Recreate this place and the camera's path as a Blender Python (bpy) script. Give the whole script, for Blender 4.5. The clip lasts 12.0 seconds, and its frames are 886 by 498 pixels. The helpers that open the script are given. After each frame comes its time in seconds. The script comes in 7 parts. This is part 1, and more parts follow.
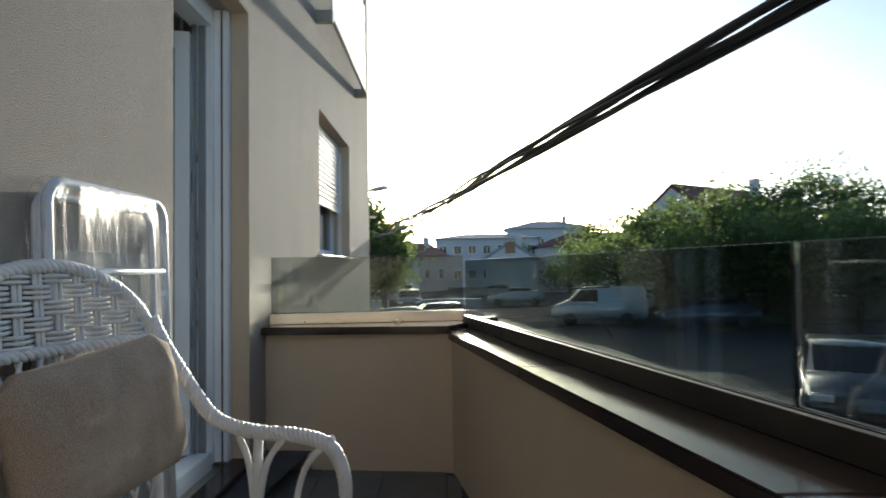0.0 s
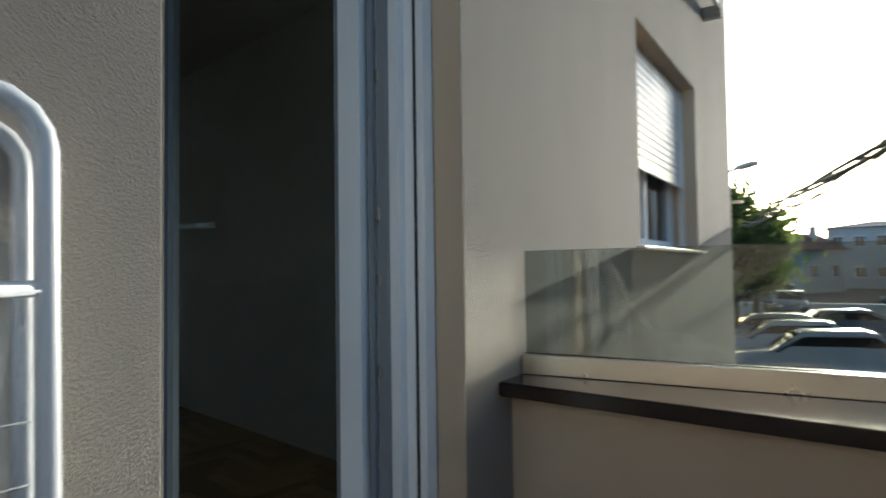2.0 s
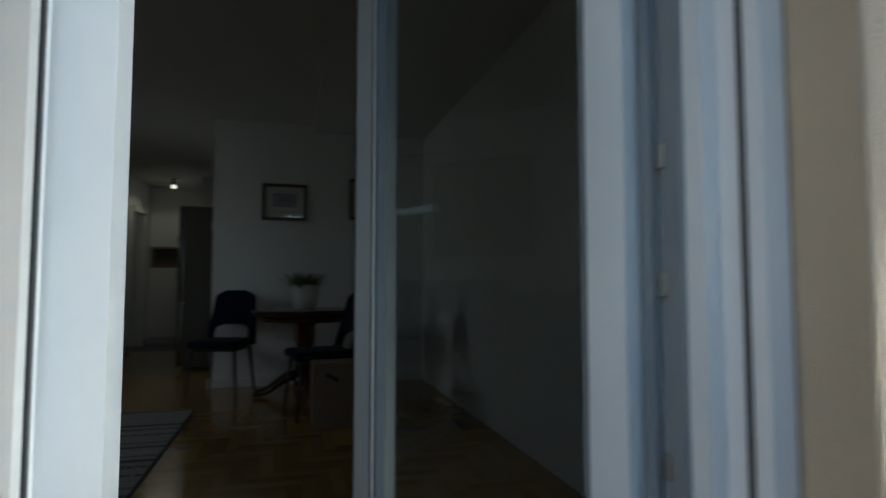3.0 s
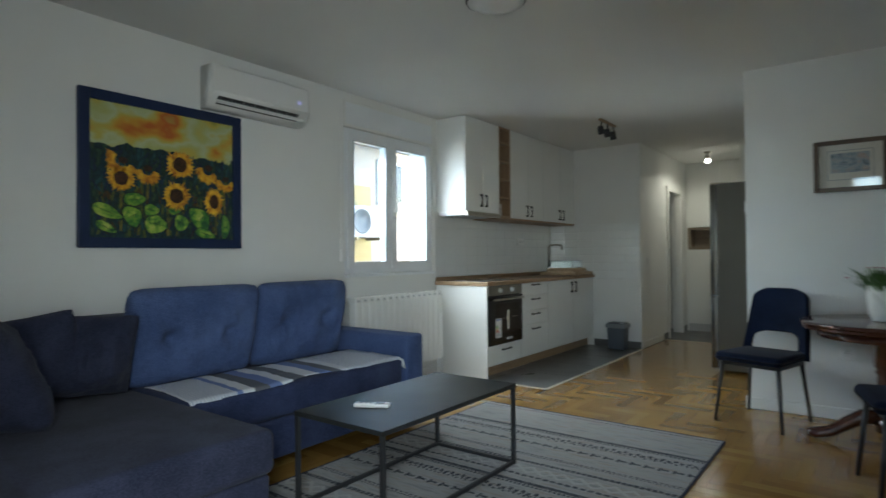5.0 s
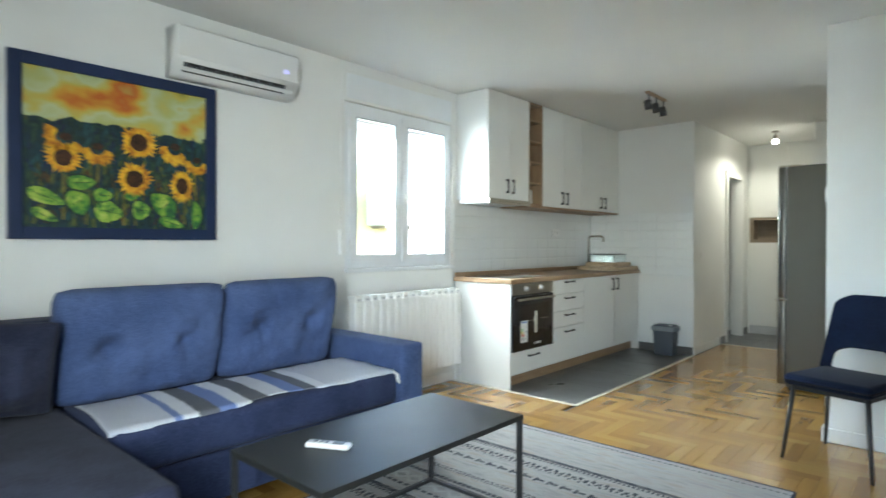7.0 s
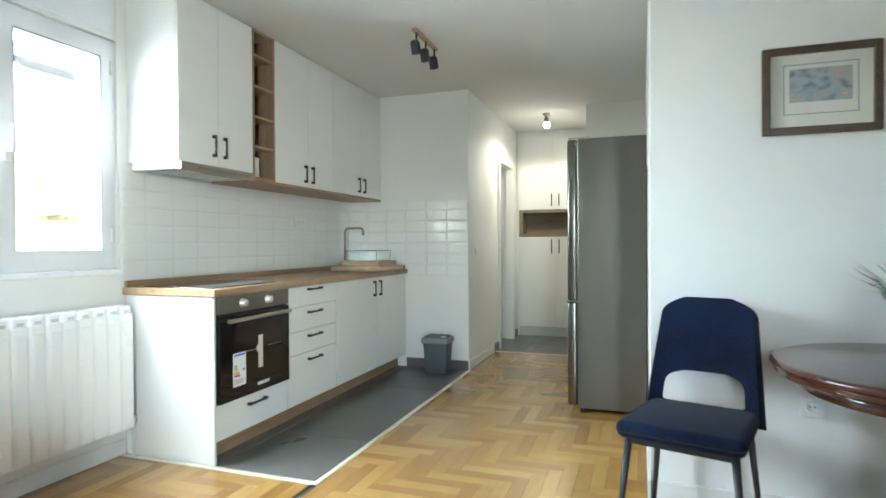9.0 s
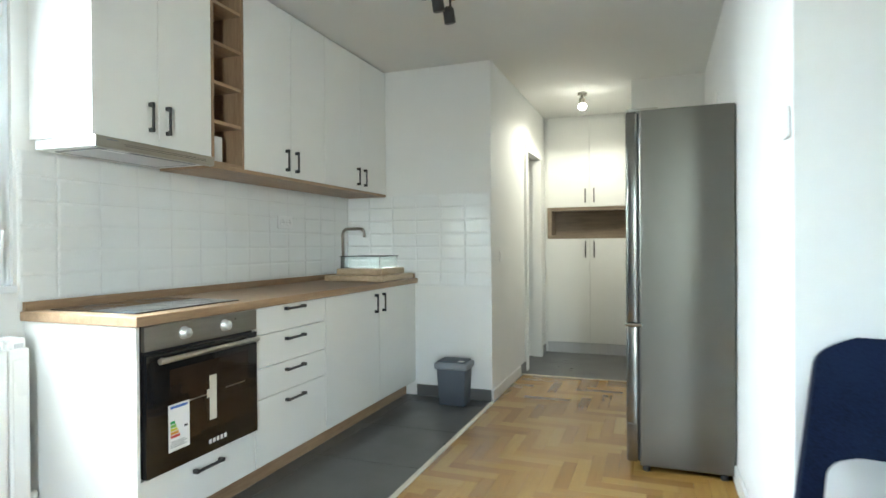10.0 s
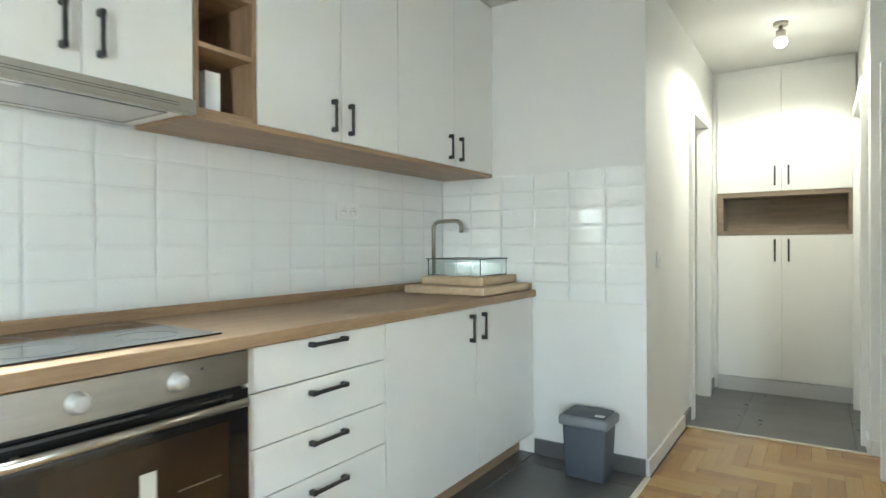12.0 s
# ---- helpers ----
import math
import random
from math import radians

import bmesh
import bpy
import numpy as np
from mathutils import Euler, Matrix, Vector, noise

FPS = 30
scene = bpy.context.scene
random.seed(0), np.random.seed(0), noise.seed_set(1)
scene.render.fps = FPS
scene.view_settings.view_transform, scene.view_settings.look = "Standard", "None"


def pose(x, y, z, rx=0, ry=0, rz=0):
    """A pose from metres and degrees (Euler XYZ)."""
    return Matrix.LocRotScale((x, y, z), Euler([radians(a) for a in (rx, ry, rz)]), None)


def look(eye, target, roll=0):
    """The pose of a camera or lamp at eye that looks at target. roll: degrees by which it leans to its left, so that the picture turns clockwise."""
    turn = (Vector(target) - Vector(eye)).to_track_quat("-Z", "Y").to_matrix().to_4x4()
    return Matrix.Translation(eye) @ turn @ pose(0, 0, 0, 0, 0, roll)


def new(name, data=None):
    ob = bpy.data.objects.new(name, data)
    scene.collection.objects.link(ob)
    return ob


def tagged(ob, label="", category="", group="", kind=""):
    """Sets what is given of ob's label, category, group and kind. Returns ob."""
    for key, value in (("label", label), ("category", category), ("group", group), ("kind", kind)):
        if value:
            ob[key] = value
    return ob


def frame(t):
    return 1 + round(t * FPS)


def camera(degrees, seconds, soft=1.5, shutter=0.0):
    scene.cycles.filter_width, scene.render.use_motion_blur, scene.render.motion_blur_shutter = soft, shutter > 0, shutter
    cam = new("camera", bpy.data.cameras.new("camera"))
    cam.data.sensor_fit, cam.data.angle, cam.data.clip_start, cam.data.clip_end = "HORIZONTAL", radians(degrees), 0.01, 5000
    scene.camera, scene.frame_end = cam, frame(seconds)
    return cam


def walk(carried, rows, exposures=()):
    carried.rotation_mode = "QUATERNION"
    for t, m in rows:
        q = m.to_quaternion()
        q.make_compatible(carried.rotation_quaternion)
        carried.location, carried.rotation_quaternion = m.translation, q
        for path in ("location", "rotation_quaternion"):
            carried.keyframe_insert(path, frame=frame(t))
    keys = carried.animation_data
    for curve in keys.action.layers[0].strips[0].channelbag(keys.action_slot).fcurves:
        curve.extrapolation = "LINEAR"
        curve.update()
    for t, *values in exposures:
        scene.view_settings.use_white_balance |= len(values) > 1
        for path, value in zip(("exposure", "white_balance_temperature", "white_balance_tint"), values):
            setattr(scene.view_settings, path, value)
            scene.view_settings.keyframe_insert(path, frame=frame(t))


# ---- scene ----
cam = camera(75.4, 12.0, soft=1.5, shutter=0.4)
PATH = [
    (0, (1.295, -0.658, 0.979), (3.275, -0.383, 1.043), -0.8),
    (0.5, (1.624, -0.605, 1.0), (3.558, -0.1, 1.056), -0.2),
    (1, (2.051, -0.571, 0.977), (3.932, 0.105, 1.031), -0.6),
    (1.5, (2.465, -0.468, 0.981), (4.178, 0.561, 1.042), -0.8),
    (2, (2.894, -0.261, 0.996), (4.371, 1.085, 1.064), -0.8),
    (2.5, (3.247, -0.037, 0.981), (4.316, 1.651, 1.078), -1.0),
    (2.7, (3.352, 0.061, 0.96), (4.188, 1.864, 1.095), -0.7),
    (4.3, (3.536, 1.011, 1.11), (2.856, 2.891, 1.128), -0.6),
    (4.5, (3.524, 1.073, 1.13), (2.673, 2.883, 1.154), -0.6),
    (5, (3.478, 1.156, 1.152), (2.279, 2.757, 1.178), -0.5),
    (5.5, (3.415, 1.215, 1.16), (2.108, 2.73, 1.178), -0.3),
    (6, (3.362, 1.346, 1.135), (2.004, 2.814, 1.153), -0.3),
    (6.5, (3.365, 1.57, 1.183), (1.941, 2.974, 1.185), -0.1),
    (7, (3.301, 1.82, 1.198), (1.969, 3.313, 1.18), 0.1),
    (7.5, (3.098, 2.069, 1.121), (2.101, 3.803, 1.13), 0.3),
    (7.7, (3.04, 2.155, 1.11), (2.135, 3.94, 1.115), 0.1),
    (9.5, (2.526, 3.754, 1.143), (1.881, 5.647, 1.127), -0.3),
    (10, (2.365, 4.126, 1.157), (1.662, 5.998, 1.145), -0.4),
    (10.5, (2.228, 4.397, 1.192), (1.455, 6.241, 1.174), -0.4),
    (11, (2.098, 4.651, 1.177), (1.188, 6.432, 1.169), -0.7),
    (11.5, (2.012, 4.952, 1.167), (0.959, 6.652, 1.166), -0.5),
    (12, (1.926, 5.291, 1.148), (0.829, 6.963, 1.139), -0.3),
]
walk(cam, [(t, look(e, g, r)) for t, e, g, r in PATH],
     exposures=[(0, 0.9, 5900, 4), (1.0, 0.55, 5900, 4), (1.5, 0.7, 5900, 4), (2.3, 0.95, 5900, 4), (2.7, 1.05, 5900, 4), (3.6, 1.9, 5900, 4), (4.3, 3.3, 5900, 4), (4.6, 3.55, 5900, 4), (5, 4.05, 5900, 4), (5.6, 4.65, 5900, 4), (6.5, 5.12, 5900, 4), (7.7, 5.65, 5900, 4), (9.5, 5.8, 5900, 4), (10.5, 5.95, 5900, 4), (12, 6.15, 5900, 4)])

# ---- light ----
BAL = pose(3.289, 0.617, 0, 0, 0, 8)      # balcony frame: u along the facade, v into the building
SUN_DIR = (BAL.to_3x3() @ Vector((0.987, -0.033, 0.152))).normalized()
world = bpy.data.worlds.new("sky")
scene.world = world
world.use_nodes = True
wn = world.node_tree.nodes
sky = wn.new("ShaderNodeTexSky")
sky.sky_type = 'NISHITA'
sky.sun_disc = False
sky.sun_elevation = math.asin(SUN_DIR.z)
sky.sun_rotation = math.atan2(SUN_DIR.x, SUN_DIR.y)
sky.altitude = 100
sky.air_density = 0.7
sky.dust_density = 1.5
world.node_tree.links.new(sky.outputs[0], wn["Background"].inputs[0])
wn["Background"].inputs[1].default_value = 0.15
sun = new("sun", bpy.data.lights.new("sun", 'SUN'))
sun.data.energy, sun.data.angle, sun.data.color = 5.0, radians(0.6), (1.0, 0.86, 0.68)
sun.matrix_basis = look((0, 0, 0), -SUN_DIR)


def area(name, m, sx, sy, watts, colour, spread=130):
    ob = new(name, bpy.data.lights.new(name, 'AREA'))
    ob.data.shape, ob.data.size, ob.data.size_y, ob.data.energy, ob.data.color = 'RECTANGLE', sx, sy, watts, colour
    ob.data.spread = radians(spread)
    ob.matrix_basis = m
    return ob


# sky light through the balcony door and the living-room window
area("door_daylight", BAL @ look((0.34, 0.14, 1.2), (-1.25, 1.9, 0.5)), 0.46, 2.0, 1.45, (0.94, 0.97, 0.92), 112)
area("window_daylight", look((-0.31, 5.04, 1.75), (0.75, 5.75, 0.80)), 1.0, 0.7, 1.5, (0.94, 0.97, 0.94))


# ---- materials ----
def nodes_of(m):
    m.use_nodes = True
    nt = m.node_tree
    return nt, nt.nodes, nt.links, nt.nodes["Principled BSDF"]


def ramp(nt, fac, stops, mode='LINEAR'):
    r = nt.nodes.new("ShaderNodeValToRGB")
    r.color_ramp.interpolation = mode
    while len(r.color_ramp.elements) < len(stops):
        r.color_ramp.elements.new(0.5)
    for e, (p, c) in zip(r.color_ramp.elements, stops):
        e.position, e.color = p, (*c, 1)
    nt.links.new(fac, r.inputs[0])
    return r.outputs[0]


def noise_tex(nt, vec, scale, detail=4, rough=0.55):
    n = nt.nodes.new("ShaderNodeTexNoise")
    n.inputs["Scale"].default_value, n.inputs["Detail"].default_value, n.inputs["Roughness"].default_value = scale, detail, rough
    nt.links.new(vec, n.inputs["Vector"])
    return n.outputs[0]


def mapped(nt, scale, source="Object", rot=(0, 0, 0)):
    tc = nt.nodes.new("ShaderNodeTexCoord")
    mp = nt.nodes.new("ShaderNodeMapping")
    mp.inputs["Scale"].default_value = scale
    mp.inputs["Rotation"].default_value = rot
    nt.links.new(tc.outputs[source], mp.inputs[0])
    return mp.outputs[0]


def bump_to(nt, p, height, strength, distance):
    b = nt.nodes.new("ShaderNodeBump")
    b.inputs["Strength"].default_value, b.inputs["Distance"].default_value = strength, distance
    nt.links.new(height, b.inputs["Height"])
    nt.links.new(b.outputs[0], p.inputs["Normal"])


def math_n(nt, op, a, b=None, c=None):
    n = nt.nodes.new("ShaderNodeMath")
    n.operation = op
    for i, v in enumerate((a, b, c)):
        if v is None:
            continue
        if isinstance(v, (int, float)):
            n.inputs[i].default_value = v
        else:
            nt.links.new(v, n.inputs[i])
    return n.outputs[0]


def mix_c(nt, fac, a, b):
    n = nt.nodes.new("ShaderNodeMix")
    n.data_type = 'RGBA'
    for i, v in ((0, fac), (6, a), (7, b)):
        if isinstance(v, (int, float)):
            n.inputs[i].default_value = v
        elif isinstance(v, tuple):
            n.inputs[i].default_value = (*v, 1)
        else:
            nt.links.new(v, n.inputs[i])
    return n.outputs[2]


def plain(name, c1, c2=None, rough=0.5, metal=0.0, scale=5.0, fine=90.0, bump=0.15, dist=0.001, stretch=(1, 1, 1), coat=0.0):
    """A surface with a broad drift of tone, fine grain in the relief and uneven gloss."""
    m = bpy.data.materials.new(name)
    nt, ns, ln, p = nodes_of(m)
    c2 = c2 or tuple(v * 0.88 for v in c1)
    v = mapped(nt, stretch)
    big, small = noise_tex(nt, v, scale, 5), noise_tex(nt, v, fine, 3)
    ln.new(ramp(nt, big, [(0.3, c1), (0.72, c2)]), p.inputs["Base Color"])
    p.inputs["Metallic"].default_value = metal
    ln.new(math_n(nt, 'ADD', math_n(nt, 'MULTIPLY', big, 0.16), rough - 0.08), p.inputs["Roughness"])
    p.inputs["Coat Weight"].default_value = coat
    if bump:
        bump_to(nt, p, small, bump, dist)
    return m


def wood(name, dark, light, rough=0.4, along=(1.2, 14, 14), scale=2.2, coat=0.0):
    m = bpy.data.materials.new(name)
    nt, ns, ln, p = nodes_of(m)
    v = mapped(nt, along)
    a = noise_tex(nt, v, scale, 6, 0.62)
    b = noise_tex(nt, v, scale * 7, 4)
    g = math_n(nt, 'ADD', math_n(nt, 'MULTIPLY', a, 0.7), math_n(nt, 'MULTIPLY', b, 0.3))
    ln.new(ramp(nt, g, [(0.33, dark), (0.66, light)]), p.inputs["Base Color"])
    ln.new(math_n(nt, 'ADD', math_n(nt, 'MULTIPLY', a, 0.2), rough - 0.1), p.inputs["Roughness"])
    p.inputs["Coat Weight"].default_value = coat
    p.inputs["Coat Roughness"].default_value = 0.12
    bump_to(nt, p, b, 0.12, 0.0006)
    return m


def fabric(name, c1, c2, weave=230.0, rough=0.9, sheen=0.06, bump=0.5):
    m = bpy.data.materials.new(name)
    nt, ns, ln, p = nodes_of(m)
    v = mapped(nt, (1, 1, 1))
    a = noise_tex(nt, v, 4.0, 5)
    b = noise_tex(nt, v, weave, 2)
    g = math_n(nt, 'ADD', math_n(nt, 'MULTIPLY', a, 0.45), math_n(nt, 'MULTIPLY', b, 0.55))
    ln.new(ramp(nt, g, [(0.40, tuple(0.8 * q for q in c1)), (0.60, tuple(1.1 * q for q in c2))]), p.inputs["Base Color"])
    p.inputs["Roughness"].default_value = rough
    p.inputs["Specular IOR Level"].default_value = 0.08
    p.inputs["Sheen Weight"].default_value = sheen
    bump_to(nt, p, b, bump, 0.0008)
    return m


def glass_mat(name, tint=(1, 1, 1), ior=1.45, rough=0.0):
    m = bpy.data.materials.new(name)
    nt, ns, ln, p = nodes_of(m)
    p.inputs["Base Color"].default_value = (*tint, 1)
    p.inputs["Transmission Weight"].default_value = 1.0
    p.inputs["Roughness"].default_value = rough
    p.inputs["IOR"].default_value = ior
    return m


def glow(name, colour, strength):
    m = bpy.data.materials.new(name)
    nt, ns, ln, p = nodes_of(m)
    p.inputs["Emission Color"].default_value = (*colour, 1)
    p.inputs["Emission Strength"].default_value = strength
    return m


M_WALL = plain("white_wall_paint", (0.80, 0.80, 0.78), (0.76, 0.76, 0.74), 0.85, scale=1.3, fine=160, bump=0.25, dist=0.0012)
# White paint darkened below the wall's tone: dimmer light overhead, put into the colour.
M_CEIL = plain("dimmed_white_ceiling_paint", (0.73, 0.73, 0.71), (0.70, 0.70, 0.68), 0.9, scale=0.9, fine=140, bump=0.15)
M_FRONT = plain("white_lacquered_board", (0.80, 0.80, 0.77), (0.77, 0.77, 0.75), 0.42, scale=2.0, fine=220, bump=0.05, dist=0.0005)
M_PVC = plain("white_window_plastic", (0.80, 0.82, 0.84), (0.74, 0.76, 0.78), 0.35, scale=3, fine=60, bump=0.05)
M_RAD = plain("white_enamel", (0.82, 0.82, 0.80), (0.79, 0.79, 0.78), 0.3, scale=3, fine=80, bump=0.04)
M_OAK = wood("light_oak_board", (0.24, 0.15, 0.082), (0.42, 0.29, 0.175), 0.45, along=(14, 1.2, 14))
M_OAKV = wood("light_oak_upright", (0.22, 0.135, 0.075), (0.37, 0.25, 0.15), 0.5, along=(14, 14, 1.2))
M_GREYOAK = wood("grey_oak_board", (0.17, 0.13, 0.09), (0.27, 0.21, 0.15), 0.5, along=(1.2, 14, 14))
M_BLACK = plain("black_powder_coat", (0.016, 0.017, 0.019), (0.024, 0.025, 0.027), 0.42, scale=8, fine=400, bump=0.08, dist=0.0004)
M_TABLE = plain("black_satin_board", (0.016, 0.017, 0.017), (0.022, 0.023, 0.022), 0.46, scale=2.5, fine=300, bump=0.03, dist=0.0003)
M_TABLE.node_tree.nodes["Principled BSDF"].inputs["Specular IOR Level"].default_value = 0.3
M_STEEL = plain("brushed_steel", (0.43, 0.40, 0.345), (0.38, 0.355, 0.31), 0.34, 1.0, scale=4, fine=30, bump=0.05, dist=0.0004, stretch=(1, 1, 14))
M_FRIDGE = plain("grey_metal_laminate", (0.150, 0.143, 0.124), (0.134, 0.128, 0.11), 0.33, 0.75, scale=1.2, fine=200, bump=0.04, dist=0.0004)
M_CHROME = plain("polished_chrome", (0.75, 0.75, 0.75), (0.7, 0.7, 0.7), 0.12, 1.0, bump=0)
M_BLKGLASS = plain("black_glass", (0.008, 0.008, 0.009), (0.011, 0.011, 0.012), 0.06, bump=0, coat=0.4)
M_TILE = plain("white_glazed_tile", (0.82, 0.83, 0.82), (0.80, 0.81, 0.80), 0.1, scale=2.5, fine=14, bump=0.03, dist=0.0012)
M_GROUT = plain("pale_grout", (0.82, 0.82, 0.80), (0.78, 0.78, 0.76), 0.8)
M_FTILE = plain("grey_floor_tile", (0.125, 0.125, 0.123), (0.098, 0.098, 0.098), 0.3, scale=3.5, fine=120, bump=0.12, dist=0.0006)
M_FGROUT = plain("dark_grout", (0.07, 0.07, 0.07), (0.05, 0.05, 0.05), 0.9)
M_BEECH = wood("pale_beech", (0.44, 0.32, 0.20), (0.60, 0.47, 0.32), 0.55, along=(14, 1.2, 14))
M_FRDOOR = plain("polished_steel_door", (0.22, 0.215, 0.20), (0.20, 0.195, 0.18), 0.24, 1.0, scale=3, fine=30, bump=0.03, dist=0.0003, stretch=(1, 1, 14))
M_PALEGREY = plain("pale_grey_laminate", (0.52, 0.53, 0.54), (0.48, 0.49, 0.50), 0.4, bump=0.03)
M_DISH = glass_mat("clear_dish_glass", (0.90, 0.95, 0.94))
M_SKIRT = plain("white_skirting", (0.78, 0.78, 0.76), (0.74, 0.74, 0.72), 0.4)
M_STRIP = plain("cream_threshold_strip", (0.70, 0.66, 0.55), (0.62, 0.58, 0.48), 0.4)
M_SOFA = fabric("blue_sofa_weave", (0.052, 0.082, 0.19), (0.088, 0.126, 0.26))
M_SOFAN = fabric("navy_sofa_weave", (0.026, 0.035, 0.082), (0.044, 0.057, 0.12))
M_SOFAG = fabric("slate_blue_sofa_weave", (0.025, 0.029, 0.054), (0.042, 0.047, 0.080))
M_CUSHG = fabric("charcoal_blue_cushion_cloth", (0.018, 0.021, 0.041), (0.033, 0.038, 0.068))
M_VELVET = fabric("navy_velvet", (0.002, 0.006, 0.018), (0.006, 0.012, 0.034), 240, 0.75, 0.05, 0.25)
M_MAHOG = wood("dark_mahogany", (0.035, 0.012, 0.008), (0.10, 0.030, 0.016), 0.2, along=(3, 3, 3), coat=0.6)
M_GREYPL = plain("slate_grey_plastic", (0.085, 0.10, 0.125), (0.075, 0.088, 0.11), 0.5, fine=200, bump=0.06)
M_LGREYPL = plain("light_grey_plastic", (0.24, 0.26, 0.28), (0.22, 0.24, 0.26), 0.45, fine=200, bump=0.05)
M_WHITEPL = plain("white_plastic", (0.80, 0.80, 0.79), (0.77, 0.77, 0.76), 0.4, fine=200, bump=0.03)
M_DARKPL = plain("dark_grille_plastic", (0.03, 0.03, 0.033), (0.02, 0.02, 0.022), 0.5)
M_CERAM = plain("white_glazed_pot", (0.78, 0.77, 0.73), (0.72, 0.71, 0.67), 0.15, bump=0.03, coat=0.5)
M_LEAF = plain("green_leaf", (0.05, 0.13, 0.025), (0.09, 0.17, 0.04), 0.5, scale=40)
M_PINK = plain("pink_petal", (0.42, 0.09, 0.14), (0.5, 0.2, 0.24), 0.6, scale=40)
M_FRAMEBLUE = plain("navy_picture_frame", (0.004, 0.016, 0.062), (0.007, 0.022, 0.082), 0.5, scale=8)
M_GOLDFR = wood("dark_brown_picture_frame", (0.05, 0.03, 0.02), (0.12, 0.075, 0.045), 0.35)
M_MOUNT = plain("cream_mount_board", (0.68, 0.66, 0.58), (0.62, 0.60, 0.53), 0.8)
M_PANE = glass_mat("window_glass", (0.97, 0.985, 0.98))
M_RAILGLASS = glass_mat("grey_tinted_glass", (0.42, 0.47, 0.44))
M_DOORGLASS = glass_mat("door_glass", (0.80, 0.85, 0.83))
M_PICGLASS = glass_mat("picture_glass", (0.99, 0.99, 0.99))
M_RENDER = None


def stucco(name, c1, c2, grain=190, relief=0.008):
    m = bpy.data.materials.new(name)
    nt, ns, ln, p = nodes_of(m)
    v = mapped(nt, (1, 1, 1))
    vs = mapped(nt, (1.2, 1.2, 0.35))
    big = noise_tex(nt, vs, 1.6, 6, 0.6)
    gr = noise_tex(nt, v, grain, 5, 0.65)
    ln.new(mix_c(nt, math_n(nt, 'MULTIPLY', gr, 0.35), ramp(nt, big, [(0.3, c1), (0.72, c2)]), tuple(x * 0.7 for x in c2)), p.inputs["Base Color"])
    p.inputs["Roughness"].default_value = 0.95
    bump_to(nt, p, gr, 1.0, relief)
    return m


M_RENDER = stucco("rough_greige_render", (0.365, 0.323, 0.276), (0.315, 0.276, 0.238))
# Tan tone raised so its colour carries some sun bounce on the parapet.
M_RENDER2 = stucco("smooth_tan_render", (0.60, 0.485, 0.35), (0.53, 0.425, 0.305), 300, 0.003)
M_STONE = plain("dark_brown_stone_coping", (0.040, 0.028, 0.021), (0.028, 0.020, 0.016), 0.13, scale=7, fine=200, bump=0.1)
M_STONE.node_tree.nodes["Principled BSDF"].inputs["Specular IOR Level"].default_value = 0.2
M_STONE.node_tree.nodes["Principled BSDF"].inputs["Specular IOR Level"].default_value = 0.3
M_BRONZE = plain("dark_bronze_metal", (0.055, 0.045, 0.036), (0.04, 0.034, 0.028), 0.45, 0.5, scale=5)
M_BALFLOOR = plain("grey_balcony_tile", (0.16, 0.15, 0.135), (0.12, 0.112, 0.10), 0.55, scale=4)
M_WICKER = plain("white_painted_wicker", (0.66, 0.65, 0.63), (0.55, 0.54, 0.52), 0.5, scale=14, fine=260, bump=0.3, dist=0.0015)
M_BEIGE = fabric("beige_cushion_cloth", (0.30, 0.235, 0.175), (0.37, 0.29, 0.22), 380, 0.9, 0.0, 0.3)
M_RACK = plain("grey_painted_tube", (0.55, 0.58, 0.62), (0.48, 0.51, 0.55), 0.35, scale=10)
M_CABLE = plain("black_rubber_cable", (0.014, 0.014, 0.016), (0.022, 0.022, 0.024), 0.6, scale=6, fine=60, bump=0.3, dist=0.003)
M_CHANNEL = plain("satin_stainless_steel", (0.66, 0.62, 0.54), (0.60, 0.56, 0.49), 0.28, 1.0, scale=3, fine=60, bump=0.04, dist=0.0004)
M_ALU = plain("pale_aluminium", (0.68, 0.69, 0.70), (0.62, 0.63, 0.64), 0.38, 0.7, scale=3)


def film_mat():
    m = bpy.data.materials.new("clear_wrapping_film")
    nt, ns, ln, p = nodes_of(m)
    v = mapped(nt, (9, 9, 1.4))
    cr = noise_tex(nt, v, 5, 6, 0.65)
    p.inputs["Base Color"].default_value = (0.93, 0.94, 0.95, 1)
    p.inputs["Roughness"].default_value = 0.18
    p.inputs["IOR"].default_value = 1.3
    bump_to(nt, p, cr, 0.6, 0.02)
    tr = ns.new("ShaderNodeBsdfTransparent")
    mx = ns.new("ShaderNodeMixShader")
    ln.new(ramp(nt, cr, [(0.46, (0.05, 0.05, 0.05)), (0.72, (0.38, 0.38, 0.38))]), mx.inputs[0])
    ln.new(tr.outputs[0], mx.inputs[1])
    ln.new(p.outputs[0], mx.inputs[2])
    ln.new(mx.outputs[0], ns["Material Output"].inputs[0])
    return m


M_FILM = film_mat()


